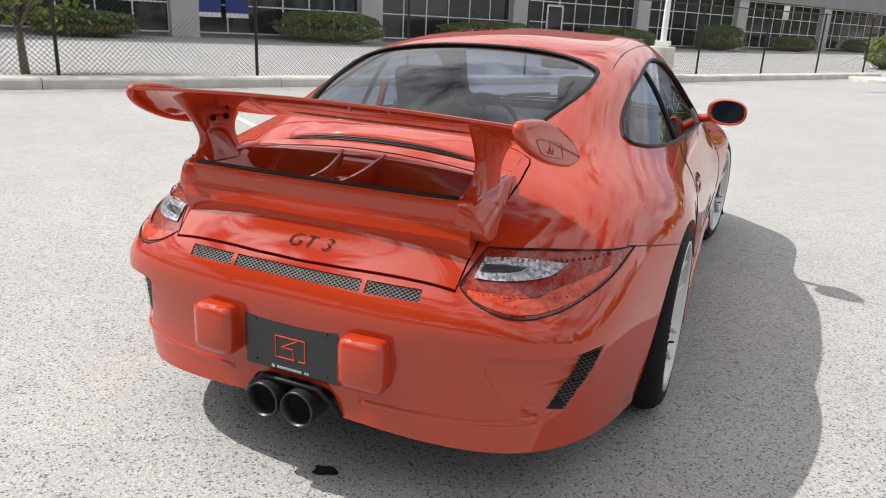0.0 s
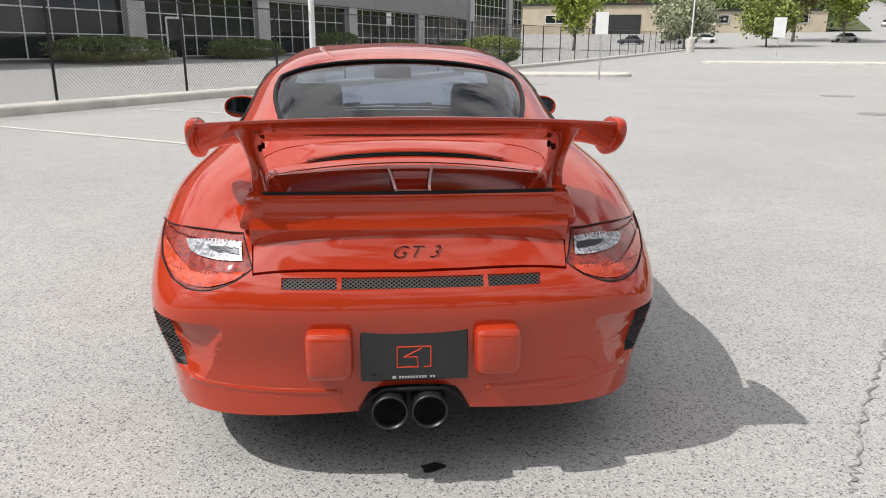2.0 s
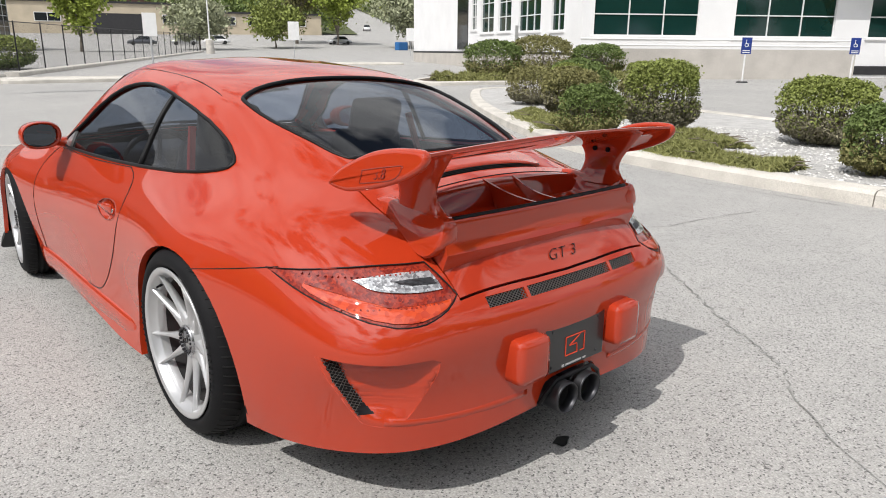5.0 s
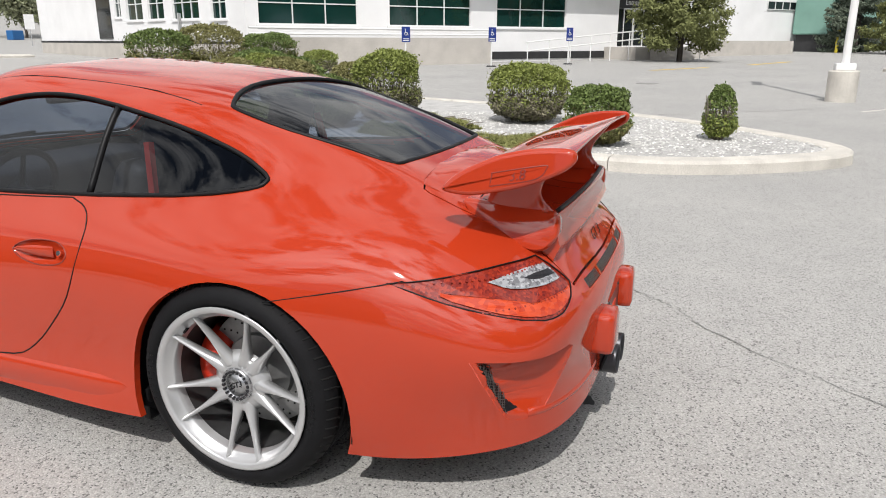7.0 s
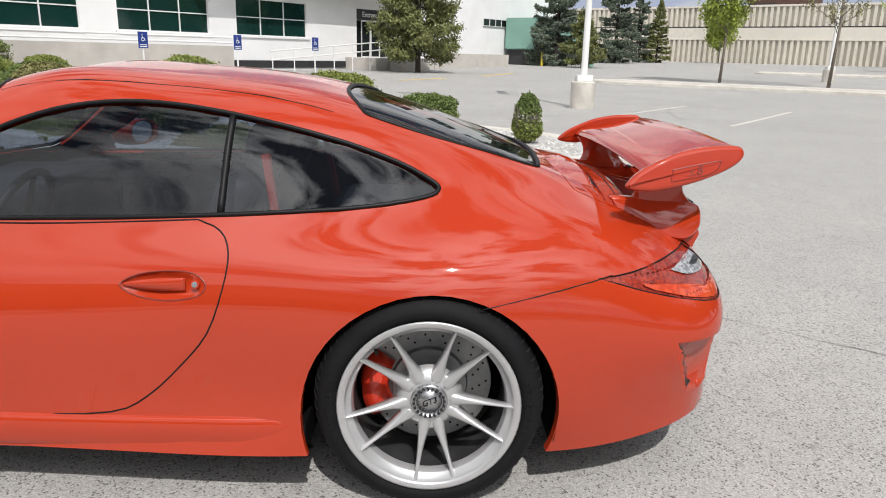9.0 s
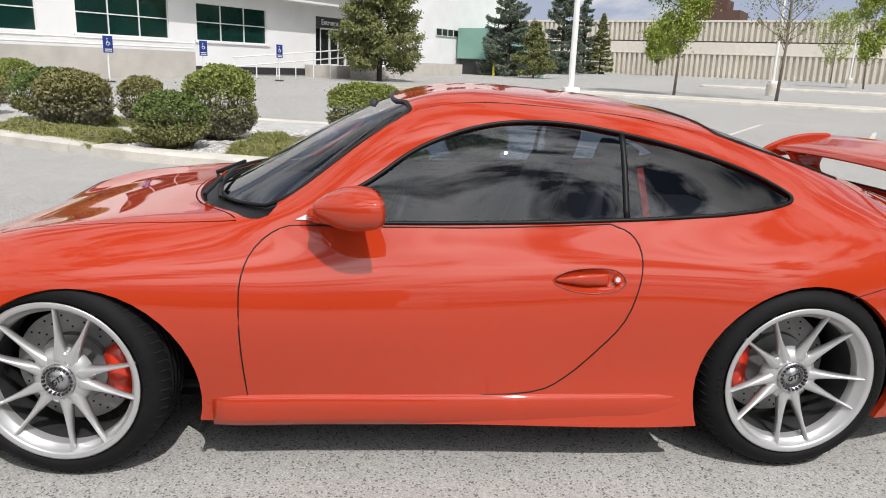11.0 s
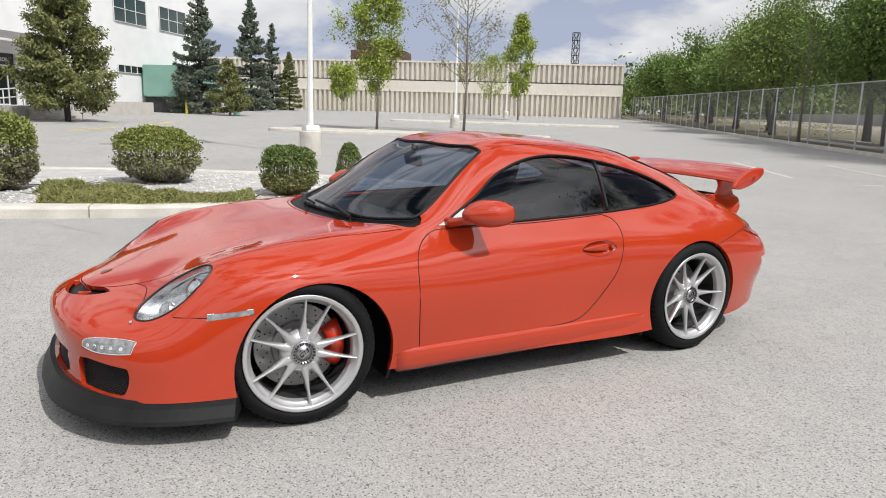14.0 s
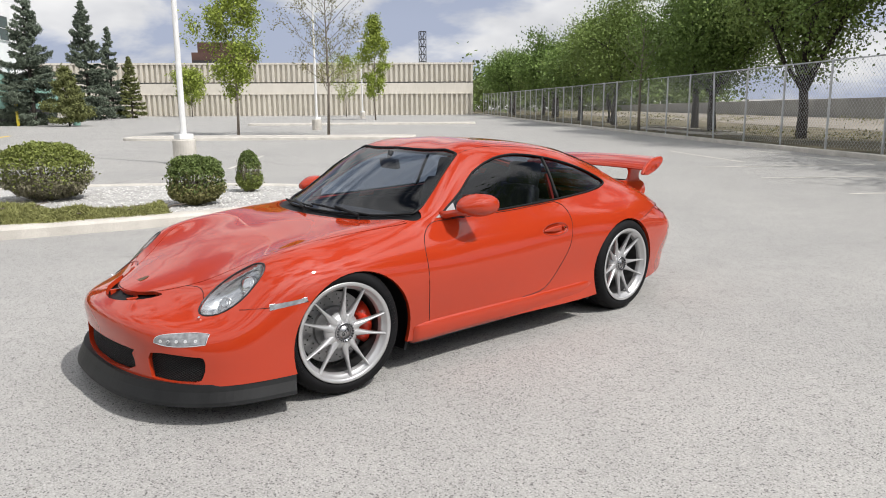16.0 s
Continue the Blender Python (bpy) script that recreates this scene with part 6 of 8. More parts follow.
# number plate insert with a drawn mark, bumper pads, twin exhaust
PY = -.972
bm = bmesh.new()
box(bm, (-.146, PY, .327), (.149, PY + .014, .482), 0.004)
plate = part("plate", bm, M["plate"], car, "black plate insert with orange mark")
bm = bmesh.new()
for a, b in (((-.046, .428), (.046, .428)), ((-.046, .368), (.012, .368)), ((.026, .368), (.046, .368)), ((-.046, .368), (-.046, .428)), ((.046, .368), (.046, .428)),
             ((.022, .424), (-.028, .398)), ((-.028, .398), (.008, .398)), ((.008, .398), (.012, .368))):
    rod(bm, (a[0], PY - 0.001, a[1]), (b[0], PY - 0.001, b[1]), 0.0018, sides=6)
part("mark", bm, M["orange_print"], plate)
bm = bmesh.new()
box(bm, (-.06, PY - 0.0016, .334), (-.05, PY, .342))
for k in range(13):
    if k != 10:
        box(bm, (-.042 + .0078 * k, PY - 0.0016, .335), (-.0362 + .0078 * k, PY, .341))
part("small_print", bm, M["pale_print"], plate)
for x, z in ((-.11, .462), (.112, .462), (-.11, .345), (.112, .345)):
    bm = bmesh.new()
    rod(bm, (x, PY + 0.002, z), (x, PY - 0.003, z), 0.005, 0.004, 10)
    part("screw", bm, M["dark_metal"], plate)
for s in (1, -1):
    bm = bmesh.new()
    got = box(bm, (.166 * s if s > 0 else -.292, -1.018, .350), (.292 if s > 0 else -.166, -.93, .486), 0.022)
    for v in bm.verts:
        v.co.y += 0.10 * max(0, abs(v.co.x) - .22) ** 1.3 + 0.05 * max(0, v.co.z - .44)
    part("bumper_pad", bm, M["red"], car, "red bumper overrider", smooth=True)
    bm = bmesh.new()
    m = pose(0.055 * s - .014, -.93, .248, 90, 0, 0)
    lathe(bm, [(.030, -.10), (.046, -.08), (.050, 0), (.0505, .075), (.049, .082), (.0455, .080), (.0435, .05), (.042, -.04), (.0, -.05)], 28, m)
    tip = part("exhaust_tip", bm, [M["dark_metal"]], car, "dark round exhaust tip", smooth=True)
    bm = bmesh.new()
    lathe(bm, [(.043, .045), (.0, .02)], 24, m)
    part("exhaust_bore", bm, M["soot_and_hole_black"], tip)
bm = bmesh.new()
tube(bm, [(-.150, -.962, .236), (-.128, -.972, .27), (-.085, -.976, .302), (0, -.978, .304), (.085, -.976, .302), (.128, -.972, .27), (.150, -.962, .236)], 0.007, 8)
part("exhaust_trim", bm, M["black_plastic"], car, smooth=True)
bm = bmesh.new()
box(bm, (-.17, -.90, .17), (.17, -.62, .31), 0.02)
part("exhaust_box", bm, M["black_plastic"], car)

# rear spoiler base, wing and its two stands
def crown_drop(x):
    """How far the lid falls towards its sides."""
    return .040 * (abs(x) / .44) ** 2


def tray_profile(x):
    """The spoiler base along the car at x: tail face, lip, hollow, front edge, lid up to the air slot."""
    d = crown_drop(x)
    in_y = .014 * (abs(x) / .43) ** 2
    well = 1 - max(0.0, min(1.0, (abs(x) - .345) / .05)) ** 2                     # the hollow closes at its ends
    low = .776 + (1 - well) * .055
    return [(-.862 + in_y, .700), (-.877 + in_y, .736), (-.872 + in_y, .752), (-.864 + in_y, .795), (-.868 + in_y, .815), (-.863 + in_y, .828), (-.846 + in_y, .829),
            (-.838 + in_y, .820), (-.820, low + .012), (-.79, low), (-.69, low), (-.655 + in_y * .5, low + .012), (-.642 + in_y, .846 - d * .5), (-.634 + in_y, .862 - d * .6),
            (-.622 + in_y, .868 - d * .75), (-.598, .874 - d), (-.57, .881 - d), (-.549, .886 - d)]


UNDER = [(-.549, .80), (-.62, .755), (-.72, .745), (-.80, .725), (-.845, .690)]
bm = bmesh.new()
cols = []
for k in range(65):
    x = -.440 + .880 * k / 64
    cols.append([bm.verts.new((x, y, z)) for y, z in tray_profile(x) + UNDER])
for a, b in zip(cols, cols[1:]):
    for j in range(len(a)):
        bm.faces.new((a[j], b[j], b[(j + 1) % len(a)], a[(j + 1) % len(a)]))
bm.faces.new(cols[0]); bm.faces.new(cols[-1])
bmesh.ops.recalc_face_normals(bm, faces=bm.faces)
for e in bm.edges:
    e.smooth = e.calc_face_angle(0) < radians(34)
base = part("spoiler_base", bm, M["red"], car, "red ducktail spoiler base with a hollow", smooth=True)
bm = bmesh.new()
tube(bm, [(-.40 + .8 * k / 24, -.852 + .014 * ((-.40 + .8 * k / 24) / .43) ** 2, .829) for k in range(25)], 0.0075, 8)
part("lip_seal", bm, M["black_plastic"], base, "black lip strip", smooth=True)
bm = bmesh.new()
tube(bm, [(-.44 + .88 * k / 24, -.598, .8745 - crown_drop(-.44 + .88 * k / 24)) for k in range(25)], 0.0022, 6)
part("lid_seam", bm, M["black_plastic"], base, "black gap across the lid", smooth=True)
# the ramp and its two fins in the middle of the hollow
bm = bmesh.new()
rows = []
for k in range(9):
    u = k / 8
    y, z = -.632 - .195 * u, .858 - .075 * u - .02 * math.sin(math.pi * u)
    wide = .010 * (1 - u) ** 2
    rows.append([bm.verts.new((x, y, zz)) for x, zz in ((-.036 - wide, z), (.050 + wide, z), (.050 + wide, .765), (-.036 - wide, .765))])
for a, b in zip(rows, rows[1:]):
    for j in range(4):
        bm.faces.new((a[j], a[(j + 1) % 4], b[(j + 1) % 4], b[j]))
bm.faces.new(rows[0]); bm.faces.new(rows[-1])
bmesh.ops.recalc_face_normals(bm, faces=bm.faces)
part("duct_ramp", bm, M["red"], base)
for x, way in ((-.040, -1), (.054, 1)):
    bm = bmesh.new()
    rows = []
    for k in range(11):
        u = k / 10
        y, top = -.618 - .215 * u, .872 - .045 * u - .012 * math.sin(math.pi * u)
        lean = .022 * (1 - u) ** 2 * way
        rows.append([bm.verts.new(p) for p in ((x - .004, y, .765), (x + lean - .004, y, top), (x + lean + .004, y, top), (x + .004, y, .765))])
    for a, b in zip(rows, rows[1:]):
        for j in range(4):
            bm.faces.new((a[j], a[(j + 1) % 4], b[(j + 1) % 4], b[j]))
    bm.faces.new(rows[0]); bm.faces.new(rows[-1])
    bmesh.ops.recalc_face_normals(bm, faces=bm.faces)
    part("duct_fin", bm, M["red"], base)
# side cheeks that carry the stands
for s in (1, -1):
    cheek = rounded([(-.565, .850), (-.64, .850), (-.74, .848), (-.815, .838), (-.848, .828), (-.858, .80), (-.850, .755), (-.80, .722), (-.70, .745), (-.61, .79)], 4)
    bm = bmesh.new()
    sides = [[bm.verts.new(((.426 + dx + (.030 * max(0, .83 - z) / .1 if dx > 0 else 0)) * s, y, z)) for y, z in grow(cheek, -sh)] for dx, sh in ((-.030, .006), (-.024, 0), (.010, 0), (.018, .007))]
    for a, b in zip(sides, sides[1:]):
        for j in range(len(a)):
            bm.faces.new((a[j], a[(j + 1) % len(a)], b[(j + 1) % len(a)], b[j]))
    bm.faces.new(sides[0]); bm.faces.new(sides[-1])
    bmesh.ops.recalc_face_normals(bm, faces=bm.faces)
    for e in bm.edges:
        e.smooth = e.calc_face_angle(0) < radians(50)
    part("cheek", bm, M["red"], base, smooth=True)
# air slot ahead of the lid, under a raised brow
def brow(x):
    """The height of the brow's rear edge at x."""
    return .887 - crown_drop(x) + .019 * max(0.0, 1 - (abs(x) / .345) ** 4)


bm = bmesh.new()
rows = []
for k in range(41):
    x = -.425 + .85 * k / 40
    top = brow(x)
    z0 = on_skin((x, -.40), "top", 1)[0].z
    rows.append([bm.verts.new((x, y, z)) for y, z in ((-.392, z0 - .002), (-.43, z0 * .62 + top * .38 + .006), (-.475, z0 * .3 + top * .7 + .008), (-.515, top + .003), (-.530, top), (-.531, top - .008))])
for a, b in zip(rows, rows[1:]):
    for j in range(5):
        bm.faces.new((a[j + 1], b[j + 1], b[j], a[j]))
bmesh.ops.recalc_face_normals(bm, faces=bm.faces)
part("slot_brow", bm, M["red"], car, smooth=True)
bm = bmesh.new()
rows = []
for k in range(41):
    x = -.42 + .84 * k / 40
    rows.append([bm.verts.new((x, -.522, brow(x) - .004)), bm.verts.new((x, -.538, .874 - crown_drop(x))), bm.verts.new((x, -.551, .880 - crown_drop(x)))])
for a, b in zip(rows, rows[1:]):
    for j in range(2):
        bm.faces.new((a[j], b[j], b[j + 1], a[j + 1]))
slot = part("air_slot", bm, M["black_plastic"], car, "black air slot", smooth=True)
bm = bmesh.new()
for j in range(3):
    tube(bm, [(-.31 + .62 * k / 20, -.534, .888 + .0045 * j - crown_drop(-.31 + .62 * k / 20)) for k in range(21)], .0011, 4)
tagged(part("slot_wire", bm, M["mesh_black"], slot), kind="stuff")


def wing():
    w = new("rear_wing")
    w.parent = car
    tagged(w, "large red fixed rear wing on two stands")
    bm = bmesh.new()
    rows = []
    n = 40
    prof = [(-.632, .958), (-.640, .972), (-.66, .983), (-.70, .994), (-.76, 1.006), (-.83, 1.020), (-.905, 1.038), (-.912, 1.037), (-.911, 1.030),
            (-.88, 1.018), (-.82, .996), (-.75, .975), (-.70, .962), (-.66, .953), (-.64, .951)]
    for k in range(n + 1):
        x = -.57 + 1.14 * k / n
        lift = 0.016 * (1 - (abs(x) / .56) ** 2)
        root = max(0.0, (abs(x) - .44) / .13) ** 2                          # the underside swells into the end plate
        rows.append([bm.verts.new((x, y, z - 0.012 + lift - (.030 * root * math.sin(math.pi * min(1, max(0, (-y - .64) / .28))) if 9 <= j <= 14 else 0))) for j, (y, z) in enumerate(prof)])
    for a, b in zip(rows, rows[1:]):
        for j in range(len(a)):
            bm.faces.new((a[j], a[(j + 1) % len(a)], b[(j + 1) % len(a)], b[j]))
    bm.faces.new(rows[0]); bm.faces.new(rows[-1])
    bmesh.ops.recalc_face_normals(bm, faces=bm.faces)
    for e in bm.edges:
        e.smooth = e.calc_face_angle(0) < radians(40)
    part("blade", bm, M["red"], w, smooth=True)
    plate2 = rounded([(-.566, .922), (-.576, .909), (-.62, .903), (-.665, .905), (-.768, .927), (-.854, .958), (-.903, .986), (-.920, 1.012), (-.903, 1.034), (-.83, 1.034), (-.765, 1.025),
                      (-.699, 1.006), (-.61, .963)], 4)
    for s in (1, -1):
        def lean(z, y=-.77):
            return .574 + .17 * (1.0 - z) + .09 * (y + .77)

        bm = bmesh.new()
        outs = []
        for dx, shrink in ((-.014, 0.012), (-.012, 0.004), (-.006, 0.0), (.006, 0.0), (.012, 0.004), (.014, 0.012)):
            outs.append([bm.verts.new(((lean(z, y) + dx) * s, y, z)) for y, z in grow(plate2, -shrink)])
        for a, b in zip(outs, outs[1:]):
            for j in range(len(a)):
                bm.faces.new((a[j], a[(j + 1) % len(a)], b[(j + 1) % len(a)], b[j]))
        bm.faces.new(outs[0]); bm.faces.new(outs[-1])
        bmesh.ops.recalc_face_normals(bm, faces=bm.faces)
        end = part("end_plate", bm, M["red"], w, "rounded red end plate", smooth=True)
        end.data.polygons.foreach_set("use_smooth", [len(p.vertices) == 4 for p in end.data.polygons])
        bm = bmesh.new()
        frame2 = rounded([(-.698, .931), (-.703, .962), (-.712, .968), (-.838, .992), (-.847, .987), (-.835, .966), (-.80, .950)], 3, keep=(0, 4))
        # relief outline drawn in the darker red, its shade painted on
        tube(bm, [((lean(z, y) + .0140) * s, y, z) for y, z in frame2], 0.0017, 5, True)
        part("relief_frame", bm, M["shade_red"], end)
        cu = bpy.data.curves.new("relief_number", "FONT")
        cu.body, cu.size, cu.extrude, cu.shear, cu.align_x, cu.align_y = "3.8", 0.038, 0.0012, 0.25, "CENTER", "CENTER"
        num = new("relief_number", cu)
        num.parent = end
        num.matrix_world = Matrix.Translation(((lean(.962) + .0142) * s, -.768, .962)) @ Euler((radians(90 - 15), 0, radians(90 * s))).to_matrix().to_4x4() @ pose(0, 0, 0, 0, 0, -12 * s)
        cu.materials.append(M["shade_red"])
        # stand: broad at the wing, waisted, running out along the base to the lip
        bm = bmesh.new()
        rings = []
        for k in range(13):
            f = k / 12
            front = -.615 - .030 * math.sin(math.pi * f) - .005 * f
            back = -.846 + .062 * math.sin(math.pi * f ** .8) ** 1.2 - .034 * f
            half = .017 + .012 * (1 - f) ** 4 + .020 * f ** 6
            x0 = .416 + .026 * f
            ring = []
            for j in range(16):
                a = 2 * math.pi * j / 16
                cy, ry = (front + back) / 2, (front - back) / 2
                yy = cy + ry * math.cos(a)
                under = .951 + .29 * (-yy - .64)                                # the blade's underside above this place
                ring.append(bm.verts.new(((x0 + half * math.copysign(abs(math.sin(a)) ** .65, math.sin(a))) * s, yy, .825 + (under - .825) * f)))
            rings.append(ring)
        for a, b in zip(rings, rings[1:]):
            for j in range(16):
                bm.faces.new((a[j], a[(j + 1) % 16], b[(j + 1) % 16], b[j]))
        bmesh.ops.recalc_face_normals(bm, faces=bm.faces)
        st = part("stand", bm, M["red"], w, "red wing stand", smooth=True)
        # black discs stand for the dark inside the bolt holes
        for y in (-.70, -.755):
            bm = bmesh.new()
            rod(bm, (.410 * s, y, .942), (.4245 * s, y, .942), 0.009, sides=12)
            part("bolt_hole", bm, M["soot_and_hole_black"], st)
    return w


wing()

# small shield on the hood, a plain shape
q, m = on_skin((0.0, 3.03), "top", 1)
bm = bmesh.new()
face = bm.faces.new([bm.verts.new((x, y, 0)) for x, y in rounded([(-.020, .024), (.020, .024), (.020, -.004), (0, -.028), (-.020, -.004)], 3, keep=(0, 1))])
got = bmesh.ops.extrude_face_region(bm, geom=[face])
for v in got["geom"]:
    if isinstance(v, bmesh.types.BMVert):
        v.co.z += .003
bmesh.ops.recalc_face_normals(bm, faces=bm.faces)
shield = part("hood_shield", bm, M["shield"], car, "small dark gold shield emblem")
shield.matrix_world = Matrix.Translation(q) @ m.to_track_quat("Z", "Y").to_matrix().to_4x4() @ pose(0, 0, 0, 0, 0, 180)
# model script on the lid, drawn with the built-in font
cu = bpy.data.curves.new("badge", "FONT")
cu.body, cu.size, cu.extrude, cu.shear, cu.align_x, cu.align_y, cu.space_character = "GT 3", 0.050, 0.0009, 0.42, "CENTER", "CENTER", 1.08
cu.offset = -0.0012
cu.materials.append(M["badge"])
bd = new("badge", cu)
bd.parent = car
q, m = on_skin((0.006, .672), "rear", 1)
m = Vector((0, m.y, m.z)).normalized()
up = m.cross(Vector((1, 0, 0)))
bd.matrix_world = Matrix.Translation(q + m * 0.0025) @ Matrix(((1.2, up.x, m.x, 0), (0, up.y, m.y, 0), (0, up.z, m.z, 0), (0, 0, 0, 1)))
tagged(bd, "dark GT 3 lid badge")

# roof seams
for s in (1, -1):
    bead("roof_seam", [(.502 - .02 * math.sin(math.pi * k / 16), .30 + .98 * k / 16) for k in range(17)], "top", s, 0.0022, 0.0, M["black_plastic"], car, closed=False)
    bead("shut_line", [(-.135 - .375 * k / 12, .616 + .072 * k / 12) for k in range(13)], "side", s, 0.0018, 0.0, M["black_plastic"], car, closed=False)
    bead("shut_line", [(.33 + .19 * k / 5, 2.945 - .03 * math.sin(k / 5 * 3)) for k in range(6)], "top", s, 0.0018, 0.0, M["black_plastic"], car, closed=False)
    bead("shut_line", [(2.86 - .115 * k / 5, .515 + .004 * k / 5) for k in range(6)], "side", s, 0.0018, 0.0, M["black_plastic"], car, closed=False)
    bead("sill_line", [(1.925 - 1.14 * k / 16, .246 + .018 * (k / 16) ** 2) for k in range(17)], "side", s, 0.002, 0.0, M["red"], car, closed=False)

# sills under the doors
for s in (1, -1):
    bm = bmesh.new()
    rows = []
    for k in range(33):
        y = .385 + 1.525 * k / 32
        ends = min(1, k / 3.0, (32 - k) / 2.0)
        z0 = .266 + .012 * (1 - (y - .415) / 1.515) ** 2
        x0 = on_skin((y, z0), "side", s)[0].x * s
        prof = [(-.012, .010), (.001, .005), (.009, -.004), (.013, -.016), (.014, -.04), (.010, -.075), (.002, -.100), (-.03, -.106)]
        rows.append([bm.verts.new(((x0 + dx - .012 * (1 - ends)) * s, y, z0 + dz)) for dx, dz in prof])
    for a, b in zip(rows, rows[1:]):
        for j in range(len(a) - 1):
            bm.faces.new((a[j], a[j + 1], b[j + 1], b[j]))
    bm.faces.new(rows[0]); bm.faces.new(rows[-1])
    bmesh.ops.recalc_face_normals(bm, faces=bm.faces)
    part("sill", bm, M["red"], car, smooth=True)

# raised lower edge of the rear bumper
for s in (1, -1):
    bead("bumper_edge", [(.20 + .44 * k / 20, .292 + .006 * (k / 20) ** 2) for k in range(21)], "rear", s, 0.016, -0.0125, M["red"], car, closed=False, sides=10)

# front splitter
bm = bmesh.new()
edge = [(0, 3.285), (.27, 3.268), (.46, 3.215), (.60, 3.135), (.72, 3.02), (.80, 2.86), (.845, 2.655)]
spl = spline_matrix(np.arange(7.0), np.linspace(0, 6, 31)) @ np.array(edge)
rows = []
for s in (-1, 1):
    pts = spl[::-1] if s < 0 else spl[1:]
    for x, y in pts:
        out = Vector((x * s, (y - 2.2) * 0.9)).normalized()
        rows.append([(x * s, y, .198), (x * s + out.x * .010, y + out.y * .012, .165), (x * s + out.x * .030, y + out.y * .035, .122), (x * s + out.x * .034, y + out.y * .040, .105),
                     (x * s + out.x * .02, y + out.y * .02, .098), (x * s - out.x * .10, y - out.y * .10, .10), (x * s - out.x * .10, y - out.y * .10, .198)])
vr = [[bm.verts.new(p) for p in r] for r in rows]
for a, b in zip(vr, vr[1:]):
    for j in range(len(a)):
        bm.faces.new((a[j], b[j], b[(j + 1) % len(a)], a[(j + 1) % len(a)]))
bm.faces.new(vr[0]); bm.faces.new(vr[-1])
bmesh.ops.recalc_face_normals(bm, faces=bm.faces)
M["splitter"] = material("grey_black_plastic", (0.011, 0.0115, 0.012), 0.55, spec=0.35, vary=0.25, scale=14, fine=0.15, fine_scale=200)
part("splitter", bm, M["splitter"], car, "matt black front splitter")

# floor pan and wheel wells
bm = bmesh.new()
box(bm, (-.54, -.74, .16), (.54, 3.0, .20), 0.02)
box(bm, (-.80, .42, .145), (.80, 1.90, .20), 0.02)
part("floor_pan", bm, M["black_plastic"], car)
for s in (1, -1):
    for y0, z0, r in ((-0.006, .290, .385), (2.300, .269, .38)):
        bm = bmesh.new()
        ring = [[]]
        for k in range(25):
            a = math.pi * (k / 24 * 1.24 - .12)
            y, z = y0 + (r - .016) * math.cos(a), z0 + (r - .016) * math.sin(a)
            x = on_skin((y, max(z, .25)), "side", s)[0].x * s - .006 if z > .2 else .79
            ring[0].append(bm.verts.new((x * s, y, z)))
        for x in (.79, .68, .52):
            ring.append([bm.verts.new((x * s, y0 + r * math.cos(math.pi * (k / 24 * 1.24 - .12)), z0 + r * math.sin(math.pi * (k / 24 * 1.24 - .12)))) for k in range(25)])
        for a, b in zip(ring, ring[1:]):
            for k in range(24):
                bm.faces.new((a[k], a[k + 1], b[k + 1], b[k]))
        bm.faces.new(ring[-1])
        part("wheel_well", bm, M["black_plastic"], car, smooth=True)
    bm = bmesh.new()
    box(bm, (.74 * s - .08, .355, .13), (.74 * s + .08, .385, .24), 0.008)
    part("stone_guard", bm, M["black_plastic"], car)


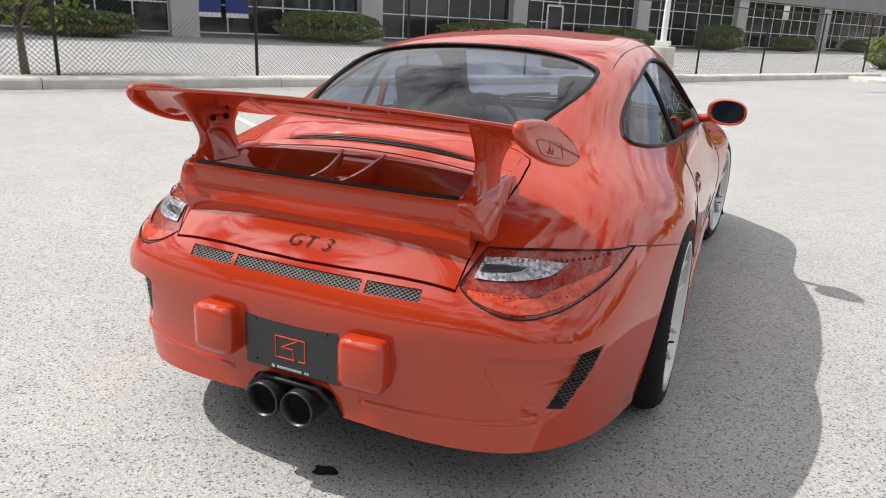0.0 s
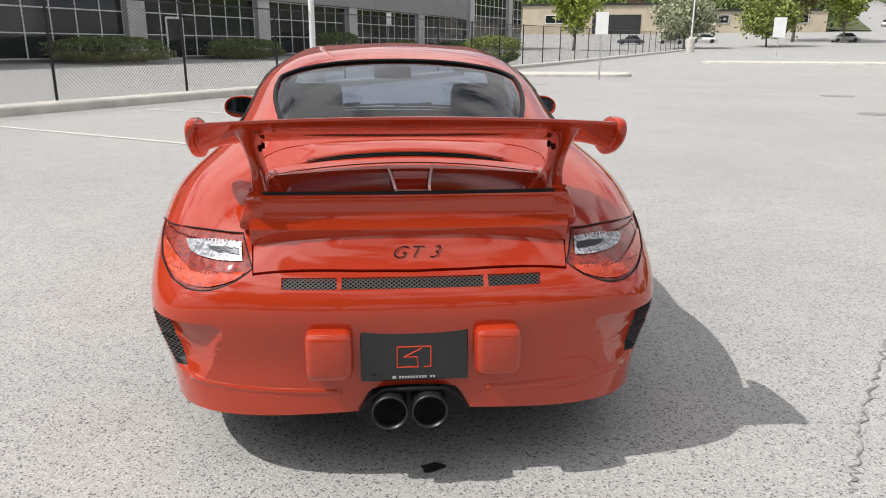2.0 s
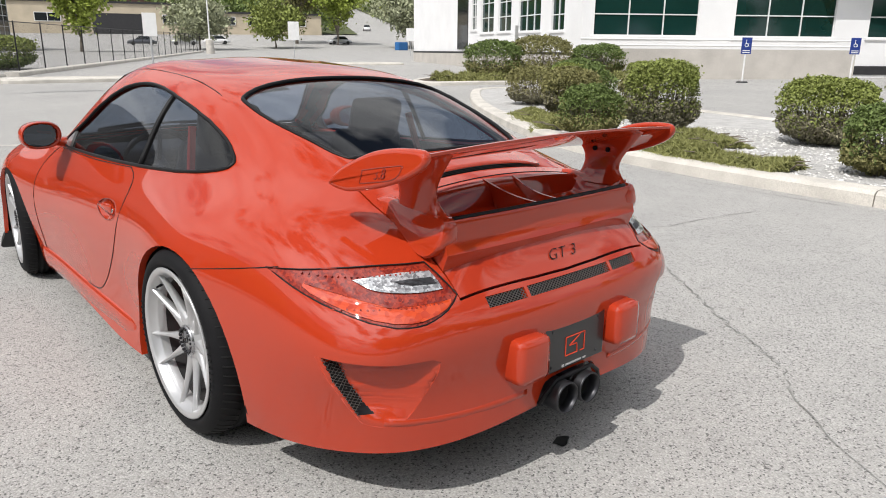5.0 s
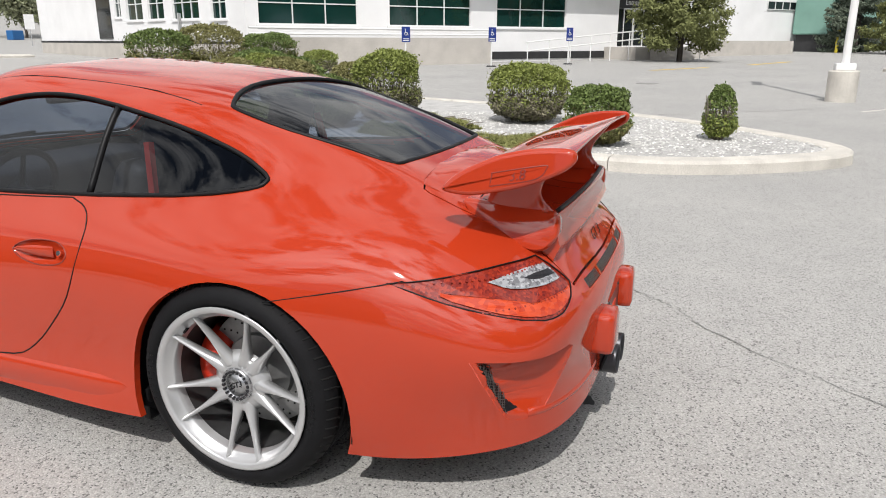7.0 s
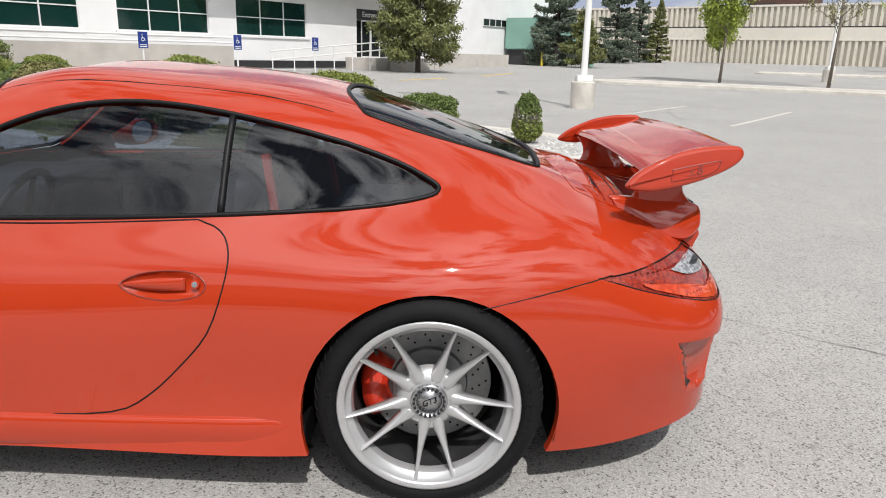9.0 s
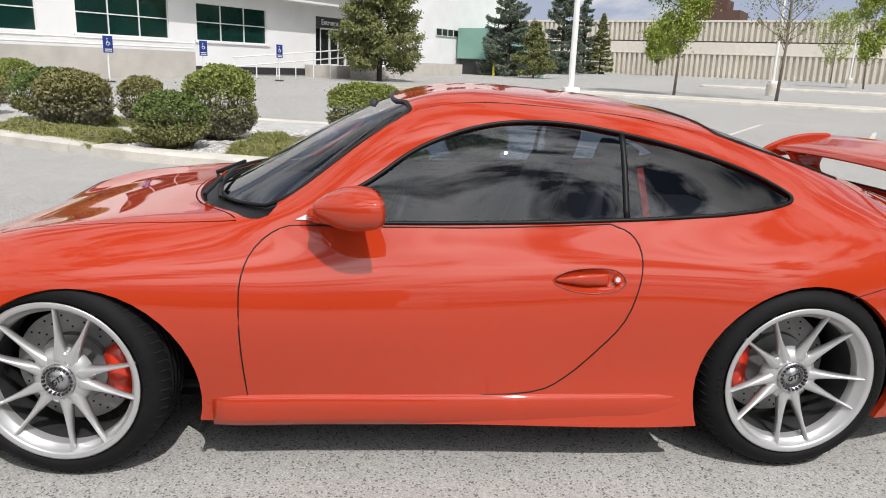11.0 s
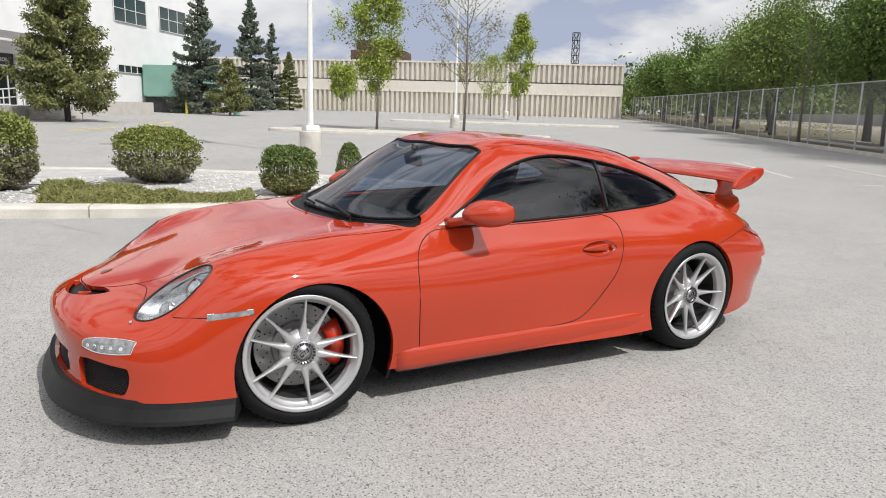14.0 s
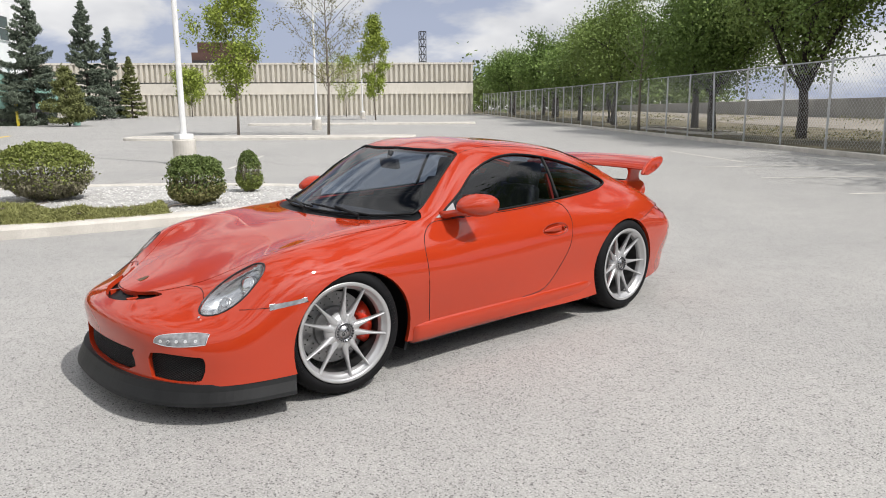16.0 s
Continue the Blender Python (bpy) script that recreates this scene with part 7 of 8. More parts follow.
# wheels: the hub axis is local z, pointing outwards
def wheel(rear, front_brake):
    w = new("wheel")
    tagged(w, "silver centre-lock wheel with paired spokes")
    half = .142 if rear else .115
    R, r = .327, .258
    bm = bmesh.new()
    prof = [(r - .004, half - .012), (r + .006, half - .004), (r + .014, half + .002), (r + .028, half + .001), (r + .044, half - .007), (R - .014, half - .020), (R - .006, half - .036), (R, half - .060)]
    grooves = []
    for g in (-.36, -.12, .12, .36):
        c = g * half
        grooves += [(R, c + .008), (R - .007, c + .006), (R - .007, c - .006), (R, c - .008)]
    prof = prof + sorted([p for p in grooves], key=lambda p: -p[1]) + [(a, -b) for a, b in prof[::-1]]
    lathe(bm, prof, 96)
    bmesh.ops.recalc_face_normals(bm, faces=bm.faces)
    ty = part("tyre", bm, M["rubber"], w, "black low-profile tyre", smooth=True)
    # black bars stand for the dark inside the tread slots
    bm = bmesh.new()
    for k in range(64):
        for side, lo, hi in ((1, .45, .93), (-1, .45, .93)):
            a = 2 * math.pi * (k + (0.5 if side < 0 else 0)) / 64
            path = []
            for da, rr, z in ((0, R - .001, half * lo), (.03, R - .001, half - .060), (.045, R - .007, half - .036), (.055, R - .015, half - .020)):
                path.append(Vector((math.cos(a + da) * rr, math.sin(a + da) * rr, side * z)))
            tube(bm, path, 0.0034, 4)
    tagged(part("tread_slot", bm, M["soot_and_hole_black"], ty, "dark tread slots"), kind="stuff")
    # raised sidewall marks, not lettered
    bm = bmesh.new()
    for start in (0.9, 0.9 + math.pi):
        for k in range(8):
            a0 = start + k * 0.075
            for j in range(3):
                rr = r + .012 + .008 * j
                a1 = a0 + 0.028 * (1 if (k + j) % 2 else .5)
                rod(bm, (rr * math.cos(a0), rr * math.sin(a0), half + .0015), (rr * math.cos(a1), rr * math.sin(a1), half + .0015), 0.0024, sides=4)
    tagged(part("sidewall_mark", bm, M["black_plastic"], ty), kind="stuff")
    bm = bmesh.new()
    lathe(bm, [(r - .004, half - .006), (r, half), (r - .005, half + .002), (r - .018, half), (r - .022, half - .006), (r - .026, half - .022), (r - .036, half - .028), (r - .039, half - .033), (r - .042, half - .06)], 72)
    bmesh.ops.recalc_face_normals(bm, faces=bm.faces)
    part("rim", bm, M["rim"], w, smooth=True)
    # barrel behind the spokes, its shade put into the dark colour
    bm = bmesh.new()
    lathe(bm, [(r - .042, half - .058), (r - .042, .0), (r - .036, -half * .5), (r - .026, -half + .03), (r - .004, -half + .01)], 72)
    bmesh.ops.recalc_face_normals(bm, faces=bm.faces)
    part("barrel", bm, M["barrel"], w, "grey wheel barrel, darkened for the shade behind the spokes", smooth=True)
    hub = half - (.058 if rear else .034)
    for k in range(10):
        pair, arm = divmod(k, 2)
        mid = 2 * math.pi * pair / 5 + math.pi / 2
        off = (1 if arm else -1)
        bm = bmesh.new()
        rows = []
        for j in range(13):
            f = j / 12
            rad = .052 + (.251 - .052) * f
            ang = mid + off * math.atan2(.014 + .046 * f, rad)
            width = .0048 + .0195 * (1 - f) ** 2.6 + .0015 * f ** 8
            z = hub + .012 + (half - .003 - hub - .012) * f ** 1.35
            c = Vector((rad * math.cos(ang), rad * math.sin(ang), z))
            t = Vector((-math.sin(ang), math.cos(ang), 0))
            deep = .034 - .016 * f
            rows.append([bm.verts.new(c + t * a + Vector((0, 0, b))) for a, b in ((-width * 1.15, -deep), (-width * 1.05, -.011), (-width * .55, -.002), (0, 0), (width * .55, -.002), (width * 1.05, -.011), (width * 1.15, -deep))])
        for a, b in zip(rows, rows[1:]):
            for q2 in range(7):
                bm.faces.new((a[q2], a[(q2 + 1) % 7], b[(q2 + 1) % 7], b[q2]))
        bm.faces.new(rows[0]); bm.faces.new(rows[-1])
        bmesh.ops.recalc_face_normals(bm, faces=bm.faces)
        part("spoke", bm, M["rim"], w, smooth=True)
    # curved webs that join the two arms of a pair at the root
    for pair in range(5):
        mid = 2 * math.pi * pair / 5 + math.pi / 2
        bm = bmesh.new()
        sheets = []
        for drop in (.004, .026):
            rows = []
            for j in range(6):
                row = []
                for i in range(-4, 5):
                    u = i / 4
                    rad = .048 + (.040 + .040 * u * u) * j / 5
                    ang = mid + u * math.atan2(.014 + .046 * (rad - .052) / .199, rad)
                    f = max(0.0, (rad - .052) / .199)
                    row.append(bm.verts.new((rad * math.cos(ang), rad * math.sin(ang), hub + .012 + (half - .003 - hub - .012) * f ** 1.35 - drop - (.006 * (j / 5) ** 3))))
                rows.append(row)
            sheets.append(rows)
        for rows in sheets:
            for a, b in zip(rows, rows[1:]):
                for q2 in range(8):
                    bm.faces.new((a[q2], a[q2 + 1], b[q2 + 1], b[q2]))
        for q2 in range(8):
            bm.faces.new((sheets[0][-1][q2], sheets[0][-1][q2 + 1], sheets[1][-1][q2 + 1], sheets[1][-1][q2]))
        bmesh.ops.recalc_face_normals(bm, faces=bm.faces)
        part("spoke_web", bm, M["rim"], w, smooth=True)
    bm = bmesh.new()
    lathe(bm, [(.098, hub - .022), (.090, hub - .006), (.074, hub + .006), (.058, hub + .012), (.048, hub + .013), (.046, hub + .004), (.0, hub + .004)], 40)
    bmesh.ops.recalc_face_normals(bm, faces=bm.faces)
    part("hub", bm, M["rim"], w, smooth=True)
    bm = bmesh.new()
    rod(bm, (.222 * math.cos(.35), .222 * math.sin(.35), half - .034), (.214 * math.cos(.35), .214 * math.sin(.35), half - .010), .005, .004, 8)
    part("valve", bm, M["black_plastic"], w, "black valve stem")
    bm = bmesh.new()
    lathe(bm, [(.053, hub + .004), (.053, hub + .018), (.049, hub + .022), (.043, hub + .022), (.041, hub + .014), (.035, hub + .014), (.033, hub + .02), (.0, hub + .022)], 40)
    bmesh.ops.recalc_face_normals(bm, faces=bm.faces)
    nut = part("centre_lock", bm, M["steel"], w, "polished steel centre-lock nut", smooth=True)
    bm = bmesh.new()
    for k in range(20):
        a = 2 * math.pi * k / 20
        box(bm, (.040, -.0036, hub + .016), (.047, .0036, hub + .026), 0.0, Matrix.Rotation(a, 4, "Z"))
    tagged(part("lock_teeth", bm, M["dark_metal"], nut), kind="stuff")
    cu2 = bpy.data.curves.new("cap_script", "FONT")
    cu2.body, cu2.size, cu2.extrude, cu2.align_x, cu2.align_y, cu2.shear = "GT3", 0.025, 0.001, "CENTER", "CENTER", 0.3
    cu2.materials.append(M["black_plastic"])
    tx = new("cap_script", cu2)
    tx.parent = nut
    tx.matrix_world = pose(0, 0, hub + .0225, 0, 0, -90)
    return w


def brake(y0, z0, x0, s, steer, caliper_turn):
    b = new("brake")
    b.parent = car
    b.matrix_world = pose(x0 * s, y0, z0) @ Euler((0, radians(90 * s), 0)).to_matrix().to_4x4()
    if steer:
        b.matrix_world = pose(x0 * s, y0, z0, 0, 0, steer) @ Euler((0, radians(90 * s), 0)).to_matrix().to_4x4()
    bm = bmesh.new()
    lathe(bm, [(.185, -.012), (.187, 0), (.185, .012), (.115, .013), (.110, .03), (.07, .034), (.0, .034)], 56)
    bmesh.ops.recalc_face_normals(bm, faces=bm.faces)
    dsk = part("brake_disc", bm, M["disc"], b, "grey drilled brake disc", smooth=False)
    # black discs stand for the dark inside the drilled holes
    bm = bmesh.new()
    for k in range(18):
        for j in range(3):
            a = 2 * math.pi * (k + .28 * j) / 18
            rr = .132 + .019 * j
            rod(bm, (rr * math.cos(a), rr * math.sin(a), .0125), (rr * math.cos(a), rr * math.sin(a), .0138), 0.0036, sides=8)
    tagged(part("drill_hole", bm, M["soot_and_hole_black"], dsk), kind="stuff")
    bm = bmesh.new()
    rows = []
    for k in range(13):
        a = caliper_turn + (k / 12 - .5) * 1.15
        f = math.sin(math.pi * k / 12) ** .35
        rows.append([bm.verts.new((rr * math.cos(a), rr * math.sin(a), z)) for rr, z in ((.122, .015), (.126, .03 + .04 * f), (.16, .036 + .044 * f), (.198, .03 + .034 * f), (.208, .0), (.208, -.03), (.122, -.03))])
    for p, q2 in zip(rows, rows[1:]):
        for j in range(7):
            bm.faces.new((p[j], p[(j + 1) % 7], q2[(j + 1) % 7], q2[j]))
    bm.faces.new(rows[0]); bm.faces.new(rows[-1])
    bmesh.ops.recalc_face_normals(bm, faces=bm.faces)
    part("caliper", bm, M["caliper"], b, "red brake caliper", smooth=True)


rear_wheel, front_wheel = wheel(True, False), wheel(False, True)
STEER = -6.0
for s in (1, -1):
    for src, y0, x0, turn in ((rear_wheel, 0.0, .730, 0.0), (front_wheel, 2.352, .728, STEER)):
        m = pose(x0 * s, y0, .3265, 0, 0, turn) @ Euler((0, radians(90 * s), 0)).to_matrix().to_4x4() @ Matrix.Rotation(.663 if turn else .40, 4, "Z")
        if s == 1:
            ob = src
            ob.matrix_world = m
        else:
            ob = copy_thing(src, m)
        ob.parent = car
# local x of the axle frames points down on the right side, up on the left
brake(0.0, .3265, .685, 1, 0, math.pi / 2), brake(0.0, .3265, .685, -1, 0, math.pi / 2)
brake(2.352, .3265, .695, 1, STEER, -math.pi / 2), brake(2.352, .3265, .695, -1, STEER, -math.pi / 2)


# door mirrors
def mirror(s):
    h = new("door_mirror")
    h.parent = car
    tagged(h, "red teardrop door mirror")
    bm = bmesh.new()
    rows = []
    for k in range(15):
        f = k / 14
        y = 1.590 - .180 * f
        grow_r = math.sin(math.pi * min(1, .06 + f * .64) ) ** .8 if f < .72 else 1.0 - .10 * ((f - .72) / .28) ** 2
        cx, cz = .858 - .02 * (1 - f), .878 + .006 * f
        rx, rz = .095 * grow_r, .064 * grow_r
        rows.append([bm.verts.new(((cx + rx * math.copysign(abs(math.cos(a)) ** .85, math.cos(a))) * s, y - .03 * math.cos(a) * f, cz + rz * math.copysign(abs(math.sin(a)) ** .85, math.sin(a)))) for a in [2 * math.pi * j / 28 for j in range(28)]])
    for a, b in zip(rows, rows[1:]):
        for j in range(28):
            bm.faces.new((a[j], a[(j + 1) % 28], b[(j + 1) % 28], b[j]))
    bm.faces.new(rows[0])
    last = [bm.verts.new(v.co + Vector((0, .02, 0)) + (Vector((.858 * s, v.co.y, .884)) - v.co) * .10) for v in rows[-1]]
    for j in range(28):
        bm.faces.new((rows[-1][j], rows[-1][(j + 1) % 28], last[(j + 1) % 28], last[j]))
    bmesh.ops.recalc_face_normals(bm, faces=bm.faces)
    part("mirror_shell", bm, M["red"], h, smooth=True)
    bm = bmesh.new()
    bm.faces.new([bm.verts.new((.858 * s + .083 * math.cos(a), 1.431 - .027 * math.cos(a) * s, .884 + .050 * math.sin(a))) for a in [2 * math.pi * j / 28 for j in range(28)]])
    part("mirror_glass", bm, M["mirror"], h, "dark mirror glass")
    bm = bmesh.new()
    tube(bm, [(.70 * s, 1.60, .826), (.74 * s, 1.595, .832), (.80 * s, 1.57, .845), (.85 * s, 1.54, .858)], [.026, .022, .02, .026], 10)
    part("mirror_foot", bm, M["red"], h, smooth=True)
    bm = bmesh.new()
    a, b, c2 = (on_skin(p, "side", s) for p in ((1.655, .815), (1.50, .812), (1.50, .885)))
    f = bm.faces.new([bm.verts.new(q + n * .004) for q, n in (a, b, c2)])
    r = bmesh.ops.extrude_face_region(bm, geom=[f])
    for v in r["geom"]:
        if isinstance(v, bmesh.types.BMVert):
            v.co.x -= .012 * s
    bmesh.ops.recalc_face_normals(bm, faces=bm.faces)
    part("mirror_sail", bm, M["rim"], h, "pale mirror sail panel")


M["mirror"] = material("mirror_glass", (0.55, 0.58, 0.62), 0.02, metal=1.0)
mirror(1), mirror(-1)

# wipers
for x0, x1 in ((-.46, .06), (.02, .50)):
    w = new("wiper")
    w.parent = car
    tagged(w, "black windscreen wiper")
    bm = bmesh.new()
    pts = []
    for k in range(9):
        x = x0 + (x1 - x0) * k / 8
        y = 1.995 - .30 * x * x - .025 * k / 8
        q, n = on_skin((x, y), "top", 1)
        pts.append(q + n * .016)
    tube(bm, pts, .007, 6)
    part("wiper_blade", bm, M["black_plastic"], w)
    bm = bmesh.new()
    mid = pts[4]
    q, n = on_skin((x0 + .02, 2.04 - .25 * x0 * x0), "top", 1)
    tube(bm, [q + n * .004, q + n * .026, mid + Vector((0, .004, .014))], .008, 6)
    part("wiper_arm", bm, M["black_plastic"], w)


# cabin
def cabin():
    for s in (1, -1):
        seat = new("seat")
        seat.parent = car
        tagged(seat, "black leather bucket seat")
        bm = bmesh.new()
        box(bm, (.37 * s - .22, .70, .26), (.37 * s + .22, 1.22, .46), .05)
        part("seat_cushion", bm, M["cabin"], seat, smooth=True)
        bm = bmesh.new()
        got = box(bm, (-.22, -.06, 0), (.22, .06, .50), .045)
        for v in bm.verts:
            v.co.x *= 1 - .25 * max(0, v.co.z - .25) / .25
            v.co.y -= .05 * (abs(v.co.x) / .2) ** 2 * -1
        bmesh.ops.transform(bm, matrix=pose(.37 * s, .70, .42, 16, 0, 0), verts=bm.verts)
        part("backrest", bm, M["cabin"], seat, smooth=True)
        bm = bmesh.new()
        box(bm, (-.125, -.05, .48), (.125, .05, .68), .04, pose(.37 * s, .70, .40, 16, 0, 0))
        part("headrest", bm, M["cabin"], seat, smooth=True)
        bm = bmesh.new()
        tube(bm, [(.60 * s, .42, .50), (.585 * s, .46, .75), (.54 * s, .50, .98)], .016, 4)
        part("seat_belt", bm, M["red_belt"], seat, "red seat belt")
    bm = bmesh.new()
    got = box(bm, (-.66, 1.45, .50), (.66, 1.92, .775), .06)
    for v in bm.verts:
        if v.co.y > 1.6:
            v.co.x *= .90
    part("dashboard", bm, M["cabin"], car, smooth=True)
    bm = bmesh.new()
    c, q = Vector((-.37, 1.36, .72)), Euler((radians(-66), 0, 0)).to_matrix()
    ring = [c + q @ Vector((.178 * math.cos(2 * math.pi * k / 32), .178 * math.sin(2 * math.pi * k / 32), 0)) for k in range(32)]
    tube(bm, ring, .014, 8, True)
    for a in (0.1, math.pi - .1, -math.pi / 2):
        rod(bm, c + q @ Vector((.03 * math.cos(a), .03 * math.sin(a), -.02)), c + q @ Vector((.172 * math.cos(a), .172 * math.sin(a), 0)), .013, .009, 8)
    rod(bm, c + q @ Vector((0, 0, -.12)), c + q @ Vector((0, 0, .01)), .035, .045, 16)
    part("steering_wheel", bm, M["cabin"], car, smooth=True)
    bm = bmesh.new()
    box(bm, (-.62, -.25, .45), (.62, .42, .70), .06)
    part("rear_shelf", bm, M["cabin"], car, smooth=True)
    bm = bmesh.new()
    box(bm, (-.70, .40, .20), (.70, 1.90, .24))
    box(bm, (-.09, .60, .24), (.09, 1.60, .44), .03)
    part("cabin_floor", bm, M["cabin"], car)
    for s in (1, -1):
        bm = bmesh.new()
        box(bm, (.70 * s - .025, .60, .25), (.70 * s + .025, 1.72, .775), .02)
        part("door_card", bm, M["cabin"], car)
    bm = bmesh.new()
    got = box(bm, (-.105, -.018, -.034), (.105, .018, .034), .014, pose(0, 1.42, 1.075, -12, 0, -8))
    rod(bm, (0, 1.43, 1.09), (0, 1.41, 1.155), .012, .018, 10)
    part("inner_mirror", bm, M["cabin"], car, "black inside mirror", smooth=True)


cabin()

# ---- plants ----
def leaf_mesh(name, centres, size, mat, parent, label="", long=1.6, droop=0.0, seed=0, vary=.45):
    """Many small leaves, each a bent diamond, at the given places."""
    rng = np.random.default_rng(seed)
    c = np.asarray(centres, float)
    n = len(c)
    a = rng.normal(size=(n, 3)); a[:, 2] -= droop
    a /= np.linalg.norm(a, axis=1, keepdims=True)
    b = np.cross(a, rng.normal(size=(n, 3)))
    b /= np.linalg.norm(b, axis=1, keepdims=True)
    s = size * rng.uniform(1 - vary, 1 + vary, (n, 1))
    verts = np.stack([c - a * s * long / 2, c + b * s / 2, c + a * s * long / 2, c - b * s / 2], 1).reshape(-1, 3)
    me = bpy.data.meshes.new(name)
    me.vertices.add(4 * n)
    me.vertices.foreach_set("co", verts.ravel())
    me.loops.add(4 * n)
    me.loops.foreach_set("vertex_index", np.arange(4 * n))
    me.polygons.add(n)
    me.polygons.foreach_set("loop_start", np.arange(0, 4 * n, 4))
    me.polygons.foreach_set("loop_total", np.full(n, 4))
    me.update()
    me.validate()
    me.materials.append(mat)
    ob = new(name, me)
    ob.parent = parent
    tagged(ob, label, kind="stuff")
    return ob


def lumps(dirs, seed, amount):
    """Uneven factors for directions."""
    return np.array([1 + amount * noise.noise(Vector(d) * 1.7 + Vector((seed * 3.1, 0, 0))) + amount * .6 * noise.noise(Vector(d) * 4.1 + Vector((0, seed * 2.3, 0))) for d in dirs])


def bush(x, y, r, h, label, mat="leaf_hedge", low="leaf_grey", n=5200, seed=1, cone=0.0, leaf=.042, lift=.10, group=""):
    b = thing("bush", (x, y, height_of(x, y) + lift), label, "bush", group)
    rng = np.random.default_rng(seed)
    n, leaf = int(n * 1.9), leaf * .74
    d = rng.normal(size=(n, 3)); d /= np.linalg.norm(d, axis=1, keepdims=True)
    f = lumps(d, seed, .20) * rng.uniform(.35, 1.0, n) ** .30 * np.where(rng.uniform(0, 1, n) > .93, rng.uniform(1.0, 1.12, n), 1.0)
    p = d * f[:, None]
    p[:, 2] = np.sign(p[:, 2]) * np.abs(p[:, 2]) ** .62
    z = (p[:, 2] * .5 + .5)
    wide = r * (1 - cone * z) * np.where(z < .25, .88 + .12 * z / .25, 1.0)
    q = np.stack([p[:, 0] * wide * 1.08, p[:, 1] * wide * 1.08, .04 + z * h * .98], 1)
    up = z + rng.normal(0, .16, n) > .42
    leaf_mesh("crown", q[up], leaf, M[mat], b, "dense small leaves", seed=seed)
    leaf_mesh("lower_growth", q[~up], leaf * .9, M[low], b, "sparse greyish lower leaves", seed=seed + 1, long=2.2)
    bm = bmesh.new()
    for k in range(60):
        a, g = rng.uniform(0, 2 * math.pi), rng.uniform(.25, .98)
        e = Vector((math.cos(a) * r * g, math.sin(a) * r * g, h * rng.uniform(.55, .98) * (1 - .25 * g * g)))
        s = Vector((math.cos(a) * r * .18, math.sin(a) * r * .18, 0))
        m = s.lerp(e, .5) + Vector((math.cos(a) * .05, math.sin(a) * .05, .02))
        tube(bm, [s, m, e], [.010, .007, .003], 4)
    tagged(part("stem_tangle", bm, M["twig"], b, "thin grey stems"), kind="stuff")
    return b


G = "bushes on the island"
bush(7.28, -1.27, .235, .69, "small upright conical green bush on white gravel", n=4200, seed=3, cone=.45, mat="leaf_deep", low="leaf_hedge", leaf=.026, lift=.09, group=G)
bush(6.25, .08, .37, .69, "low round dark green bush on white gravel", n=8000, seed=4, mat="leaf_deep", low="leaf_olive", leaf=.028, lift=.09, group=G)
bush(8.45, 1.46, .56, .88, "large clipped green bush with grey twigs below", seed=5, n=13000, leaf=.031, lift=.09, group=G)
bush(6.75, 4.02, .42, .72, "low dark green bush near the kerb", seed=6, n=9000, mat="leaf_deep", low="leaf_olive", leaf=.03, lift=.09, group=G)
bush(7.95, 3.62, .49, 1.06, "tall clipped green bush with bare grey side", seed=7, n=13000, leaf=.031, lift=.09, group=G)
bush(10.0, 5.35, .33, .82, "olive green bush with loose twigs", seed=8, n=6000, mat="leaf_olive", leaf=.032, lift=.09, group=G)
bush(22.0, 13.0, .6, .85, "round green bush by the far kerb", seed=13, n=6000, leaf=.05, lift=.02, group=G)
bush(10.3, 6.9, .60, .88, "broad dark green clipped bush", seed=9, n=6500, mat="leaf_deep", low="leaf_olive", group=G)
bush(8.9, 6.05, .50, .88, "broad olive bush with grey twigs", seed=10, n=8500, mat="leaf_olive", group=G)
bush(10.9, 8.7, .60, .8, "greyish bush with loose twigs", seed=11, n=4200, mat="leaf_olive", low="leaf_grey", group=G)
bush(13.6, 9.8, .55, .85, "round green bush on gravel", seed=12, n=4500, mat="leaf_hedge", low="leaf_deep", group=G)
for k, (x, y, r, h, m) in enumerate(((19.6, 18.4, 1.1, 1.5, "leaf_deep"), (21.6, 17.6, 1.2, 1.7, "leaf_olive"), (24.0, 16.6, 1.1, 1.4, "leaf_deep"), (17.6, 12.6, .75, .9, "leaf_deep"))):
    bush(x, y, r, h, "large bush on the far island", seed=20 + k, n=5200, mat=m, low="leaf_olive", leaf=.07, group="bushes on the far island")
for k, (s, r, h) in enumerate(((4.4, 2.0, 1.1), (16.2, 2.6, 1.5), (27.0, 3.0, 1.4), (38.5, 2.4, 1.3), (50, 1.8, 1.9), (61.0, 1.6, 1.2), (73, 1.6, 1.1))):
    p = NU * s + NM * 33.2
    bush(p.x, p.y, r, h, "dark spreading shrub in front of the office windows", seed=30 + k, n=3600, mat="leaf_deep", low="leaf_olive", leaf=.13, lift=0, group="shrubs at the office")
bush(*(NU * 37.0 + NM * 14.2), 1.5, 1.6, "dense green shrub behind the black fence", seed=41, n=5000, mat="leaf_hedge", low="leaf_deep", leaf=.10, lift=0)


